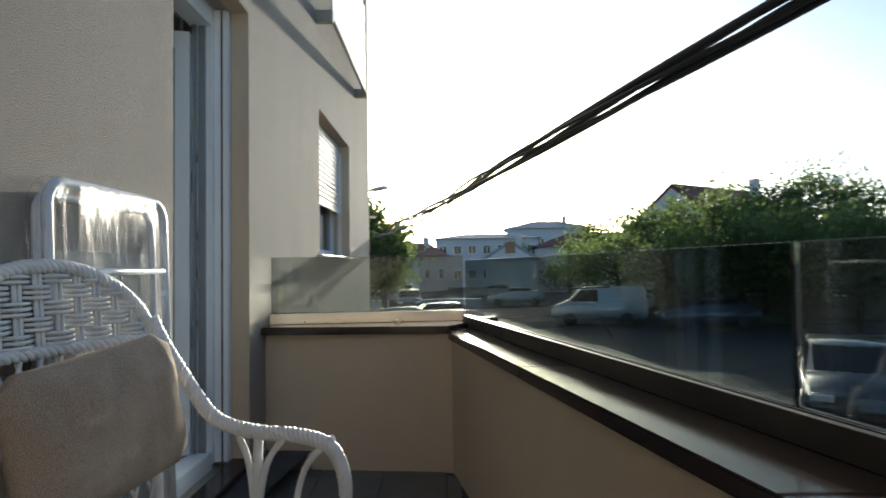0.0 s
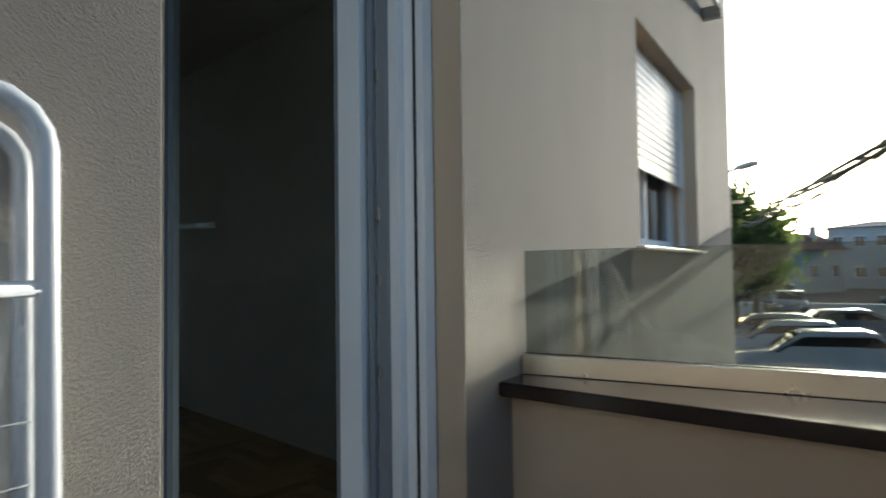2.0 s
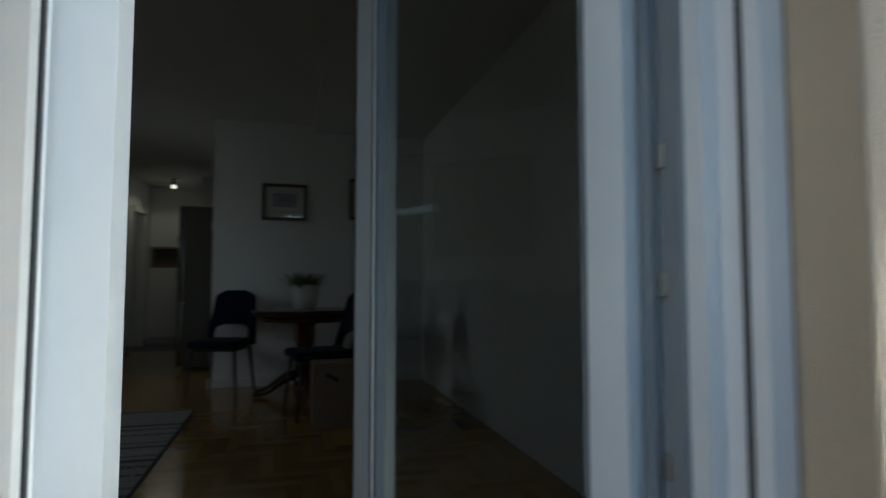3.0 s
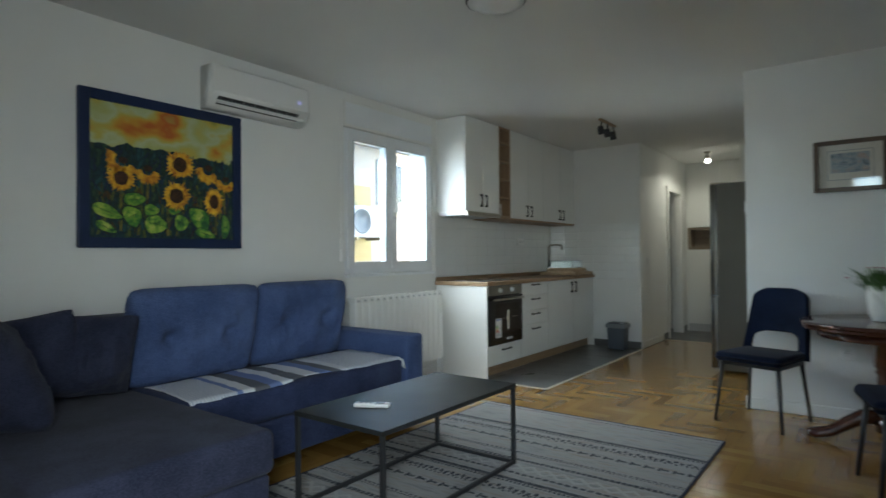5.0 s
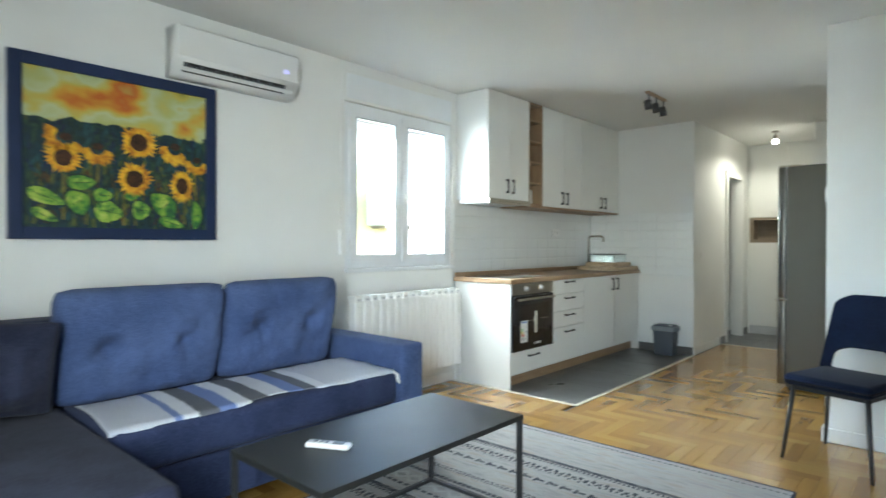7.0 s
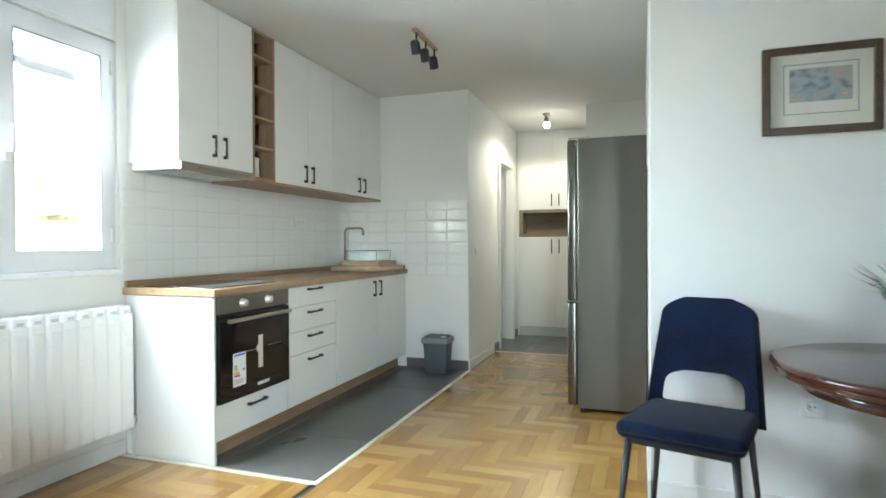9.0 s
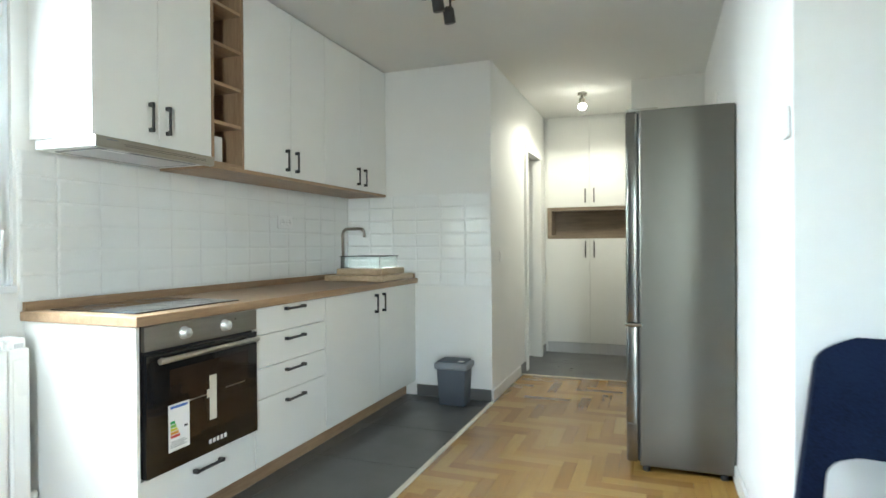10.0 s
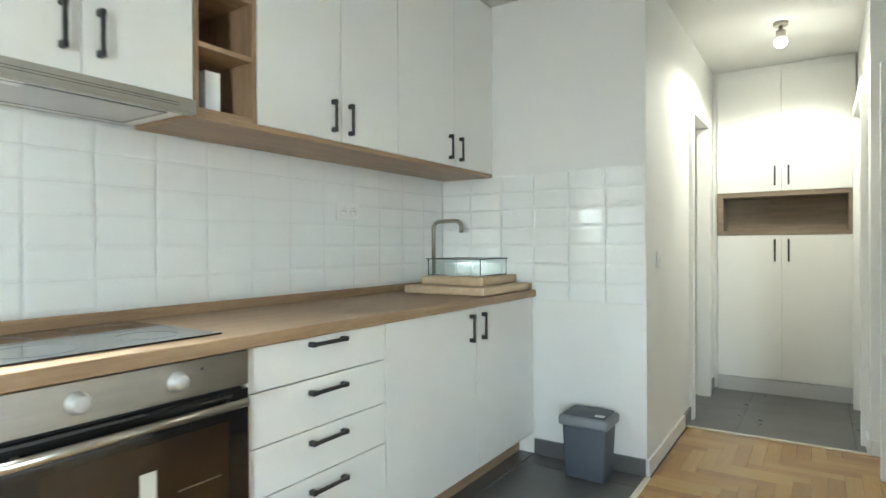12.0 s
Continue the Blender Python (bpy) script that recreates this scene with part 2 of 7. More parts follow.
def parquet_mat():
    m = bpy.data.materials.new("oiled_oak_parquet")
    nt, ns, ln, p = nodes_of(m)
    uv = mapped(nt, (3.5, 40, 1), "UV")
    a = noise_tex(nt, uv, 1.3, 5, 0.6)
    b = noise_tex(nt, uv, 6, 3)
    geo = ns.new("ShaderNodeNewGeometry")
    oi = ns.new("ShaderNodeObjectInfo")
    rnd = math_n(nt, 'FRACT', math_n(nt, 'ADD', geo.outputs["Random Per Island"], oi.outputs["Random"]))
    tone = ramp(nt, rnd, [(0.0, (0.28, 0.147, 0.034)), (0.35, (0.34, 0.187, 0.044)), (0.7, (0.395, 0.228, 0.055)), (1.0, (0.455, 0.28, 0.08))])
    g = math_n(nt, 'ADD', math_n(nt, 'MULTIPLY', a, 0.6), math_n(nt, 'MULTIPLY', b, 0.4))
    dark = mix_c(nt, ramp(nt, g, [(0.38, (0.24, 0.24, 0.24)), (0.62, (0, 0, 0))]), tone, (0.17, 0.075, 0.028))
    ln.new(dark, p.inputs["Base Color"])
    wear = noise_tex(nt, mapped(nt, (1, 1, 1)), 2.2, 4)
    ln.new(math_n(nt, 'ADD', math_n(nt, 'MULTIPLY', wear, 0.14), 0.15), p.inputs["Roughness"])
    p.inputs["Coat Weight"].default_value = 0.42
    p.inputs["Coat Roughness"].default_value = 0.09
    bump_to(nt, p, b, 0.08, 0.0006)
    return m


M_PARQ = parquet_mat()


# ---- mesh helpers ----
def add_box(bm, x0, x1, y0, y1, z0, z1, bevel=0.0, seg=2, m=None):
    r = bmesh.ops.create_cube(bm, size=1.0)
    vs = r["verts"]
    bmesh.ops.transform(bm, matrix=Matrix.Translation(((x0 + x1) / 2, (y0 + y1) / 2, (z0 + z1) / 2)) @ Matrix.Diagonal((abs(x1 - x0), abs(y1 - y0), abs(z1 - z0), 1)), verts=vs)
    if bevel:
        es = list({e for v in vs for e in v.link_edges})
        out = bmesh.ops.bevel(bm, geom=es, offset=bevel, segments=seg, affect='EDGES', profile=0.5)
        vs = list({v for f in out["faces"] for v in f.verts} | {v for v in vs if v.is_valid})
    if m is not None:
        bmesh.ops.transform(bm, matrix=m, verts=vs)
    return vs


def box(x0, x1, y0, y1, z0, z1, bevel=0.0, seg=2):
    bm = bmesh.new()
    add_box(bm, x0, x1, y0, y1, z0, z1, bevel, seg)
    return bm


def boxes(*rows):
    bm = bmesh.new()
    for r in rows:
        add_box(bm, *r)
    return bm


def add_tube(bm, pts, radii, seg=10, closed=False, caps=True):
    """A round tube along the points; radii one number or one for each point."""
    pts = [Vector(p) for p in pts]
    n = len(pts)
    if isinstance(radii, (int, float)):
        radii = [radii] * n
    rings, side = [], None
    for i, p in enumerate(pts):
        a = pts[i - 1] if (i or closed) else p
        b = pts[(i + 1) % n] if (i < n - 1 or closed) else p
        d = (b - a).normalized()
        if side is None:
            side = d.orthogonal().normalized()
        side = (side - d * side.dot(d)).normalized()
        up = d.cross(side)
        rings.append([bm.verts.new(p + (side * math.cos(2 * math.pi * k / seg) + up * math.sin(2 * math.pi * k / seg)) * radii[i]) for k in range(seg)])
    last = n if closed else n - 1
    for i in range(last):
        A, B = rings[i], rings[(i + 1) % n]
        for k in range(seg):
            f = bm.faces.new((A[k], A[(k + 1) % seg], B[(k + 1) % seg], B[k]))
            f.smooth = True
    if caps and not closed:
        bm.faces.new(rings[0][::-1])
        bm.faces.new(rings[-1])
    return bm


def tube(pts, radii, seg=10, closed=False):
    return add_tube(bmesh.new(), pts, radii, seg, closed)


def add_lathe(bm, profile, centre=(0, 0, 0), seg=28):
    cx, cy, cz = centre
    rings = []
    for r, z in profile:
        rings.append([bm.verts.new((cx + r * math.cos(2 * math.pi * k / seg), cy + r * math.sin(2 * math.pi * k / seg), cz + z)) for k in range(seg)])
    for A, B in zip(rings, rings[1:]):
        for k in range(seg):
            f = bm.faces.new((A[k], A[(k + 1) % seg], B[(k + 1) % seg], B[k]))
            f.smooth = True
    bm.faces.new(rings[0][::-1])
    bm.faces.new(rings[-1])
    return bm


def lathe(profile, centre=(0, 0, 0), seg=28):
    return add_lathe(bmesh.new(), profile, centre, seg)


def smooth_all(bm):
    for f in bm.faces:
        f.smooth = True
    return bm


def moved(bm, m):
    bmesh.ops.transform(bm, matrix=m, verts=bm.verts)
    return bm


def prism(poly, z0, z1, axis="z"):
    """A straight prism over a polygon; axis z: points are (x, y); axis y: (x, z); axis x: (y, z)."""
    bm = bmesh.new()

    def at(p, h):
        return {"z": (p[0], p[1], h), "y": (p[0], h, p[1]), "x": (h, p[0], p[1])}[axis]
    lo = [bm.verts.new(at(p, z0)) for p in poly]
    hi = [bm.verts.new(at(p, z1)) for p in poly]
    bm.faces.new(lo[::-1])
    bm.faces.new(hi)
    for i in range(len(poly)):
        j = (i + 1) % len(poly)
        bm.faces.new((lo[i], lo[j], hi[j], hi[i]))
    bmesh.ops.recalc_face_normals(bm, faces=bm.faces)
    return bm


def pillow(w, h, d, n=22, wrinkle=0.004, power=3.0, seed=0.0, tufts=(), pin=0.0, puff=0.42, soft=0.035):
    """A stuffed cushion in the xz plane, w by h, d thick at the middle, with a seam all round."""
    bm = bmesh.new()
    sheets = []
    for side in (1, -1):
        grid = []
        for j in range(n + 1):
            row = []
            for i in range(n + 1):
                a, b = math.sin(math.pi / 2 * (2 * i / n - 1)), math.sin(math.pi / 2 * (2 * j / n - 1))
                t = max(0.0, (1 - abs(a) ** power) * (1 - abs(b) ** power)) ** puff
                k = max(0.0, abs(a) - 0.8) * max(0.0, abs(b) - 0.8) * 25 * soft
                x, z = a * w / 2 * (1 - pin * (1 - b * b) - k), b * h / 2 * (1 - pin * (1 - a * a) - k)
                wr = noise.noise(Vector((x * 9 + seed, z * 9, side * 3 + seed))) * wrinkle * 2 + noise.noise(Vector((x * 30 + seed, z * 8, side))) * wrinkle
                wr += noise.noise(Vector((x * 12, z * 40 + seed, side))) * wrinkle * 0.6
                y = side * (d / 2 * t + wr * t)
                for tx, tz in tufts:
                    r2 = ((x - tx) ** 2 + (z - tz) ** 2)
                    ang = math.atan2(z - tz, x - tx)
                    y -= side * d * (0.28 * math.exp(-r2 / 0.0020) + 0.06 * max(0.0, math.cos(5 * ang + seed)) * math.exp(-r2 / 0.009))
                row.append((x, y, z))
            grid.append(row)
        sheets.append(grid)
    vs = {}
    for s, grid in enumerate(sheets):
        for j in range(n + 1):
            for i in range(n + 1):
                edge = i in (0, n) or j in (0, n)
                key = (0 if edge else s, i, j)
                if key not in vs:
                    vs[key] = bm.verts.new(grid[j][i])

    def g(s, i, j):
        return vs[(0 if (i in (0, n) or j in (0, n)) else s, i, j)]
    for s in (0, 1):
        for j in range(n):
            for i in range(n):
                q = [g(s, i, j), g(s, i + 1, j), g(s, i + 1, j + 1), g(s, i, j + 1)]
                f = bm.faces.new(q if s else q[::-1])
                f.smooth = True
    bmesh.ops.recalc_face_normals(bm, faces=bm.faces)
    return bm


def mesh_of(name, bm, material):
    me = bpy.data.meshes.new(name)
    bm.to_mesh(me)
    bm.free()
    if material:
        me.materials.append(material)
    return me


def part(name, bm, material, parent, label="", m=None):
    ob = new(name, mesh_of(name, bm, material))
    ob.parent = parent
    if m is not None:
        ob.matrix_basis = m
    return tagged(ob, label)


def piece(name, me, parent, m):
    ob = new(name, me)
    ob.parent = parent
    ob.matrix_basis = m
    return ob


def thing(name, label, category, m=None, group=""):
    ob = new(name)
    ob.empty_display_size = 0.1
    if m is not None:
        ob.matrix_basis = m
    return tagged(ob, label, category, group)


def single(name, bm, material, label, category, m=None, group=""):
    ob = new(name, mesh_of(name, bm, material))
    if m is not None:
        ob.matrix_basis = m
    return tagged(ob, label, category, group)


def structure(name, bm, material, label, m=None):
    ob = new(name, mesh_of(name, bm, material))
    if m is not None:
        ob.matrix_basis = m
    return tagged(ob, label, name.split("_")[0], "", "structure")


def letters(name, text, size, material, parent, m, label="", depth=0.0006):
    cu = bpy.data.curves.new(name, 'FONT')
    cu.body, cu.size, cu.extrude, cu.align_x, cu.align_y = text, size, depth, 'CENTER', 'CENTER'
    cu.materials.append(material)
    tmp = bpy.data.objects.new(name, cu)
    scene.collection.objects.link(tmp)
    me = bpy.data.meshes.new_from_object(tmp.evaluated_get(bpy.context.evaluated_depsgraph_get()))
    bpy.data.objects.remove(tmp)
    ob = new(name, me)
    ob.parent = parent
    ob.matrix_basis = m
    return tagged(ob, label)


FACE_X = pose(0, 0, 0, 90, 0, 90)          # text that faces +x

# ---- large structure: apartment ----
CEIL = 2.525
structure("wall_west", boxes((-0.30, 0, 0.38, 4.445, 0, CEIL), (-0.30, 0, 5.635, 10.6, 0, CEIL), (-0.30, 0, 4.445, 5.635, 0, 1.012), (-0.30, 0, 4.445, 5.635, 2.46, CEIL)), M_WALL, "plain white painted wall with a window opening")
structure("wall_kitchen_end", box(0, 1.21, 8.22, 8.34, 0, CEIL), M_WALL, "white wall closing the kitchen")
structure("wall_hall_west", boxes((1.09, 1.21, 8.34, 9.37, 0, CEIL), (1.09, 1.21, 10.05, 10.6, 0, CEIL), (1.09, 1.21, 9.37, 10.05, 2.06, CEIL)), M_WALL, "white hall wall with an open doorway")
structure("wall_hall_end", box(0, 2.9, 10.70, 10.85, 0, CEIL), M_WALL, "white wall behind the hall cupboards")
structure("wall_bathroom_north", box(0, 1.09, 10.45, 10.6, 0, CEIL), M_WALL, "white wall in the room beyond the hall door")
structure("wall_fridge_side", boxes((2.72, 2.84, 6.09, 8.16, 0, CEIL), (2.72, 2.84, 8.74, 9.17, 0, CEIL), (2.72, 2.84, 8.16, 8.74, 2.04, CEIL)), M_WALL, "white wall beside the refrigerator with a doorway")
structure("wall_side_room", boxes((2.84, 3.6, 7.96, 8.06, 0, CEIL), (2.84, 3.6, 8.84, 8.94, 0, CEIL), (3.6, 3.7, 7.96, 8.94, 0, CEIL)), M_WALL, "plain walls of the small room beyond the doorway")
structure("wall_dining", box(2.72, 4.75, 5.97, 6.09, 0, CEIL), M_WALL, "white wall behind the dining table")
structure("wall_hall_return", box(2.16, 2.84, 9.17, 9.29, 0, CEIL), M_WALL, "short white return wall at the hall")
structure("wall_hall_east", boxes((2.16, 2.28, 9.29, 9.36, 0, CEIL), (2.16, 2.28, 10.2, 10.7, 0, CEIL), (2.16, 2.28, 9.36, 10.2, 2.06, CEIL)), M_WALL, "white hall wall with the entrance door")
structure("wall_hall_outer", box(2.40, 2.5, 9.29, 10.7, 0, CEIL), M_WALL, "plain wall beyond the entrance door")
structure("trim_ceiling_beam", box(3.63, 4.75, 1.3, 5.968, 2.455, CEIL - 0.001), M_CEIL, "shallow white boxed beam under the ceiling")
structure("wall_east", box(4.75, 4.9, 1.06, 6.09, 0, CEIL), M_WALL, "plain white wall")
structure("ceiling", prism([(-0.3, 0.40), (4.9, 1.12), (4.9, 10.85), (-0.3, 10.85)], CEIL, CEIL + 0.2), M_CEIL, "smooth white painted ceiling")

# facade with the balcony door and a further window, in the balcony's frame
U0, U1 = -3.7, 5.62
DL, DR, DTOP = -0.055, 0.777, 2.31
structure("wall_facade", boxes((U0, DL, 0, 0.34, -3.3, 6.6), (DR, 2.47, 0, 0.34, -3.3, 6.6), (DL, DR, 0, 0.34, DTOP, 6.6), (DL, DR, 0, 0.34, -3.3, 0.0),
          (3.97, U1, 0, 0.34, -3.3, 6.6), (2.47, 3.97, 0, 0.34, -3.3, 1.095), (2.47, 3.97, 0, 0.34, 2.29, 6.6)), M_RENDER, "rough greige rendered facade of the house", BAL)
structure("wall_facade_lining", boxes((U0 + 0.3, DL, 0.342, 0.352, 0, CEIL), (DR, 1.75, 0.342, 0.352, 0, CEIL), (DL, DR, 0.342, 0.352, DTOP, CEIL)), M_WALL, "white plastered inner face of the facade wall", BAL)
structure("wall_facade_return", box(U1 - 0.34, U1, 0.34, 9.0, -3.3, 6.6), M_RENDER, "rendered side of the house", BAL)
structure("trim_door_reveal", boxes((DL, DL + 0.004, 0.001, 0.09, 0, DTOP), (DR - 0.004, DR, 0.001, 0.09, 0, DTOP), (DL, DR, 0.001, 0.09, DTOP - 0.004, DTOP)), M_RENDER2, "smooth tan door reveal", BAL)
structure("trim_door_sill", box(DL, DR, -0.02, 0.09, 0.002, 0.03, 0.004), M_STONE, "dark stone door sill", BAL)
structure("floor_base", prism([(-0.3, 0.2), (5.0, 0.9), (5.0, 10.8), (-0.3, 10.8)], -0.25, -0.012), M_FGROUT, "dark screed under the floor coverings")

structure("wall_upper_storey", prism([(-0.3, 0.55), (4.9, 1.27), (4.9, 10.85), (-0.3, 10.85)], CEIL + 0.21, 6.5), M_RENDER, "rendered storey above the flat")

# skirting
structure("baseboard_dining", box(2.735, 4.75, 5.955, 5.968, 0.001, 0.085, 0.003), M_SKIRT, "white skirting board along the dining wall")
structure("baseboard_corner", boxes((2.705, 2.718, 5.955, 8.09, 0.001, 0.085), (2.705, 2.718, 8.81, 9.15, 0.001, 0.085)), M_SKIRT, "white skirting board")
structure("baseboard_hall", box(1.212, 1.225, 8.205, 9.12, 0.001, 0.085, 0.003), M_SKIRT, "white skirting board of the hall")
structure("baseboard_west", box(0.002, 0.015, 0.6, 5.66, 0.001, 0.085, 0.003), M_SKIRT, "white skirting board behind the sofa")
structure("baseboard_hall_end", box(2.145, 2.158, 9.155, 9.36, 0.001, 0.085, 0.003), M_SKIRT, "white skirting board at the hall return")
structure("baseboard_return", box(2.16, 2.70, 9.152, 9.167, 0.001, 0.085, 0.003), M_SKIRT, "white skirting board")
structure("baseboard_tiled", boxes((0.61, 1.205, 8.206, 8.218, 0.001, 0.085)), M_FTILE, "grey tile skirting by the waste bin")
structure("baseboard_hall_tile", boxes((1.212, 1.222, 9.12, 9.365, 0.001, 0.085), (1.212, 1.222, 10.055, 10.33, 0.001, 0.085)), M_FTILE, "grey tile skirting in the hall")
structure("trim_floor_strip", boxes((1.205, 1.232, 5.635, 8.2, 0.0, 0.006), (0.0, 1.232, 5.625, 5.652, 0.0, 0.0055), (1.21, 2.16, 9.155, 9.18, 0.0, 0.006)), M_STRIP, "cream strip between parquet and tiles")


def floor_tiles(name, label, x0, x1, y0, y1, w, d):
    base = structure(name, box(x0, x1, y0, y1, -0.0115, -0.004), M_FGROUT, label)
    y = y0
    while y < y1 - 0.01:
        x = x0
        yb = min(y + d, y1)
        while x < x1 - 0.01:
            xb = min(x + w, x1)
            part("tile", box(x + 0.0015, xb - 0.0015, y + 0.0015, yb - 0.0015, -0.006, 0.0, 0.0008, 1), M_FTILE, base)
            x = xb
        y = yb


# hall door on the bathroom side: frame, leaf ajar
def white_door(name, label, m, w, h, leaf_angle, handle=True, hinge_side=1):
    d = tagged(new(name), label, "door", "", "structure")
    d.matrix_basis = m
    part("door_frame", boxes((-0.07, 0.0, -0.075, 0.015, 0, h), (w, w + 0.07, -0.075, 0.015, 0, h), (-0.07, w + 0.07, -0.075, 0.015, h, h + 0.07)), M_FRONT, d)
    lf = part("door_leaf", box(0, w - 0.006, -0.04, 0, 0.01, h - 0.004, 0.003), M_FRONT, d, "", pose(0.003, 0, 0, 0, 0, leaf_angle))
    if handle:
        bm = lathe([(0.026, 0), (0.026, 0.008), (0.012, 0.012), (0.010, 0.05)], (0, 0, 0), 16)
        moved(bm, pose(w - 0.06, 0, 1.04, -90, 0, 0))
        add_tube(bm, [(w - 0.06, 0.05, 1.04), (w - 0.10, 0.055, 1.04), (w - 0.18, 0.052, 1.04)], 0.009, 10)
        part("door_handle", bm, M_CHROME, lf, "chrome lever handle")
    for z in (0.25, h - 0.3):
        part("hinge", tube([(0.0, 0.012, z), (0.0, 0.012, z + 0.09)], 0.008, 10), M_CHROME, d)
    return d


white_door("door_hall", "white flush hall door standing ajar in its white frame", pose(1.16, 9.40, 0, 0, 0, 90), 0.62, 2.03, 62, True)
white_door("door_entrance", "white closed entrance door with steel handle", pose(2.20, 10.17, 0, 0, 0, -90), 0.78, 2.03, 0.0, True)

# side-room door, open across the passage
rd_ = tagged(new("door_side_room"), "white grooved room door standing open beside the refrigerator", "door", "", "structure")
part("door_frame", boxes((2.708, 2.84, 8.09, 8.16, 0, 2.04), (2.708, 2.84, 8.742, 8.81, 0, 2.04), (2.708, 2.84, 8.09, 8.81, 2.04, 2.11)), M_FRONT, rd_)
grooves = (0.425, 0.83, 1.235, 1.64)
bm = box(2.174, 2.700, 8.744, 8.782, 0.008, 2.022, 0.002, 1)
edges = (0.008,) + grooves + (2.022,)
for a, b in zip(edges, edges[1:]):
    add_box(bm, 2.175, 2.699, 8.7405, 8.7445, a + 0.003, b - 0.003, 0.0015, 1)
lf = part("door_leaf", bm, M_FRONT, rd_, "white leaf with fine horizontal grooves")
bm = moved(lathe([(0.026, 0), (0.026, 0.008), (0.012, 0.012), (0.010, 0.05), (0.0005, 0.051)], (0, 0, 0), 20), pose(2.234, 8.7405, 1.042, 90, 0, 0))
add_tube(bm, [(2.228, 8.69, 1.042), (2.27, 8.685, 1.042), (2.35, 8.688, 1.042)], 0.009, 10)
part("door_handle", bm, M_CHROME, lf, "chrome lever handle")
part("key_rosette", moved(lathe([(0.026, 0), (0.026, 0.008), (0.018, 0.011), (0.009, 0.012), (0.009, 0.024), (0.0005, 0.025)], (0, 0, 0), 20), pose(2.234, 8.7405, 0.946, 90, 0, 0)), M_CHROME, lf, "round chrome key rosette")
for z in (0.25, 1.72):
    part("hinge", tube([(2.704, 8.738, z), (2.704, 8.738, z + 0.09)], 0.007, 10), M_CHROME, rd_)

# ---- living-room window in the west wall ----
win = tagged(new("window_living"), "white plastic two-leaf window with roller-shutter box above", "window", "", "structure")
WY0, WY1, WZ0, WZ1 = 4.447, 5.633, 1.014, 2.235
part("window_frame", boxes((-0.09, -0.015, WY0, WY0 + 0.06, WZ0, WZ1), (-0.09, -0.015, WY1 - 0.06, WY1, WZ0, WZ1), (-0.089, -0.016, WY0 + 0.06, WY1 - 0.06, WZ0, WZ0 + 0.055), (-0.089, -0.016, WY0 + 0.06, WY1 - 0.06, WZ1 - 0.055, WZ1), (-0.088, -0.018, 4.99, 5.065, WZ0 + 0.055, WZ1 - 0.055)), M_PVC, win)


def sash(y0, y1):
    s = part("sash", boxes((-0.075, 0.0, y0, y0 + 0.062, 1.055, 2.195), (-0.075, 0.0, y1 - 0.062, y1, 1.055, 2.195), (-0.0745, -0.0005, y0 + 0.062, y1 - 0.062, 1.055, 1.115), (-0.0745, -0.0005, y0 + 0.062, y1 - 0.062, 2.135, 2.195)), M_PVC, win)
    g = part("pane", box(-0.042, -0.032, y0 + 0.058, y1 - 0.058, 1.11, 2.14), M_PANE, s)
    g.visible_shadow = False
    part("gasket", boxes((-0.006, 0.002, y0 + 0.062, y0 + 0.067, 1.115, 2.135), (-0.006, 0.002, y1 - 0.067, y1 - 0.062, 1.115, 2.135), (-0.006, 0.002, y0 + 0.067, y1 - 0.067, 2.130, 2.135)), M_LGREYPL, s)
    return s


sash(4.495, 5.02)
s2 = sash(5.03, 5.60)
bm = boxes((0.0, 0.012, 5.048, 5.076, 1.52, 1.60), (0.012, 0.045, 5.054, 5.070, 1.56, 1.578), (0.035, 0.052, 5.053, 5.071, 1.56, 1.68))
part("window_handle", bm, M_WHITEPL, s2, "white turn handle")
for y in (4.50, 5.595):
    for z in (1.16, 2.05):
        part("hinge", tube([(0.006, y, z), (0.006, y, z + 0.07)], 0.007, 8), M_WHITEPL, win)
part("shutter_box", box(-0.20, 0.004, WY0 + 0.002, WY1 - 0.002, 2.24, 2.458, 0.003), M_WALL, win, "white roller-shutter box")
part("shutter_box_lid", box(0.004, 0.010, WY0 + 0.02, WY1 - 0.02, 2.262, 2.44, 0.002), M_PVC, win)
part("window_sill", box(-0.09, 0.03, WY0, WY1, 0.985, 1.013, 0.004), M_PVC, win, "narrow white sill")
part("strap_winder", boxes((0.0, 0.028, 4.395, 4.438, 1.12, 1.30), (0.0, 0.006, 4.408, 4.424, 1.30, 2.42)), M_WHITEPL, win, "white shutter strap and winder")

# ---- balcony door ----
bd = tagged(new("door_balcony"), "white plastic glazed balcony door standing open inwards", "door", "", "structure")
bd.matrix_basis = BAL
part("shutter_guide", boxes((DL + 0.006, DL + 0.03, 0.092, 0.15, 0.03, DTOP - 0.006), (DR - 0.05, DR - 0.006, 0.092, 0.157, 0.03, DTOP - 0.006)), M_PVC, bd, "white roller-shutter guide rails")
part("guide_seal", boxes((DR - 0.053, DR - 0.05, 0.116, 0.124, 0.03, DTOP - 0.01), (DL + 0.03, DL + 0.033, 0.116, 0.124, 0.03, DTOP - 0.01)), M_DARKPL, bd, "black seal")
part("door_frame", boxes((DL, 0.022, 0.158, 0.268, 0.03, DTOP), (0.70, DR, 0.158, 0.250, 0.03, DTOP), (0.014, 0.70, 0.16, 0.266, DTOP - 0.10, DTOP), (0.014, 0.70, 0.16, 0.266, 0.004, 0.085)), M_PVC, bd)
part("frame_rebate", boxes((0.69, 0.701, 0.19, 0.225, 0.055, DTOP - 0.1), (0.678, 0.69, 0.232, 0.248, 0.055, DTOP - 0.1)), M_LGREYPL, bd)
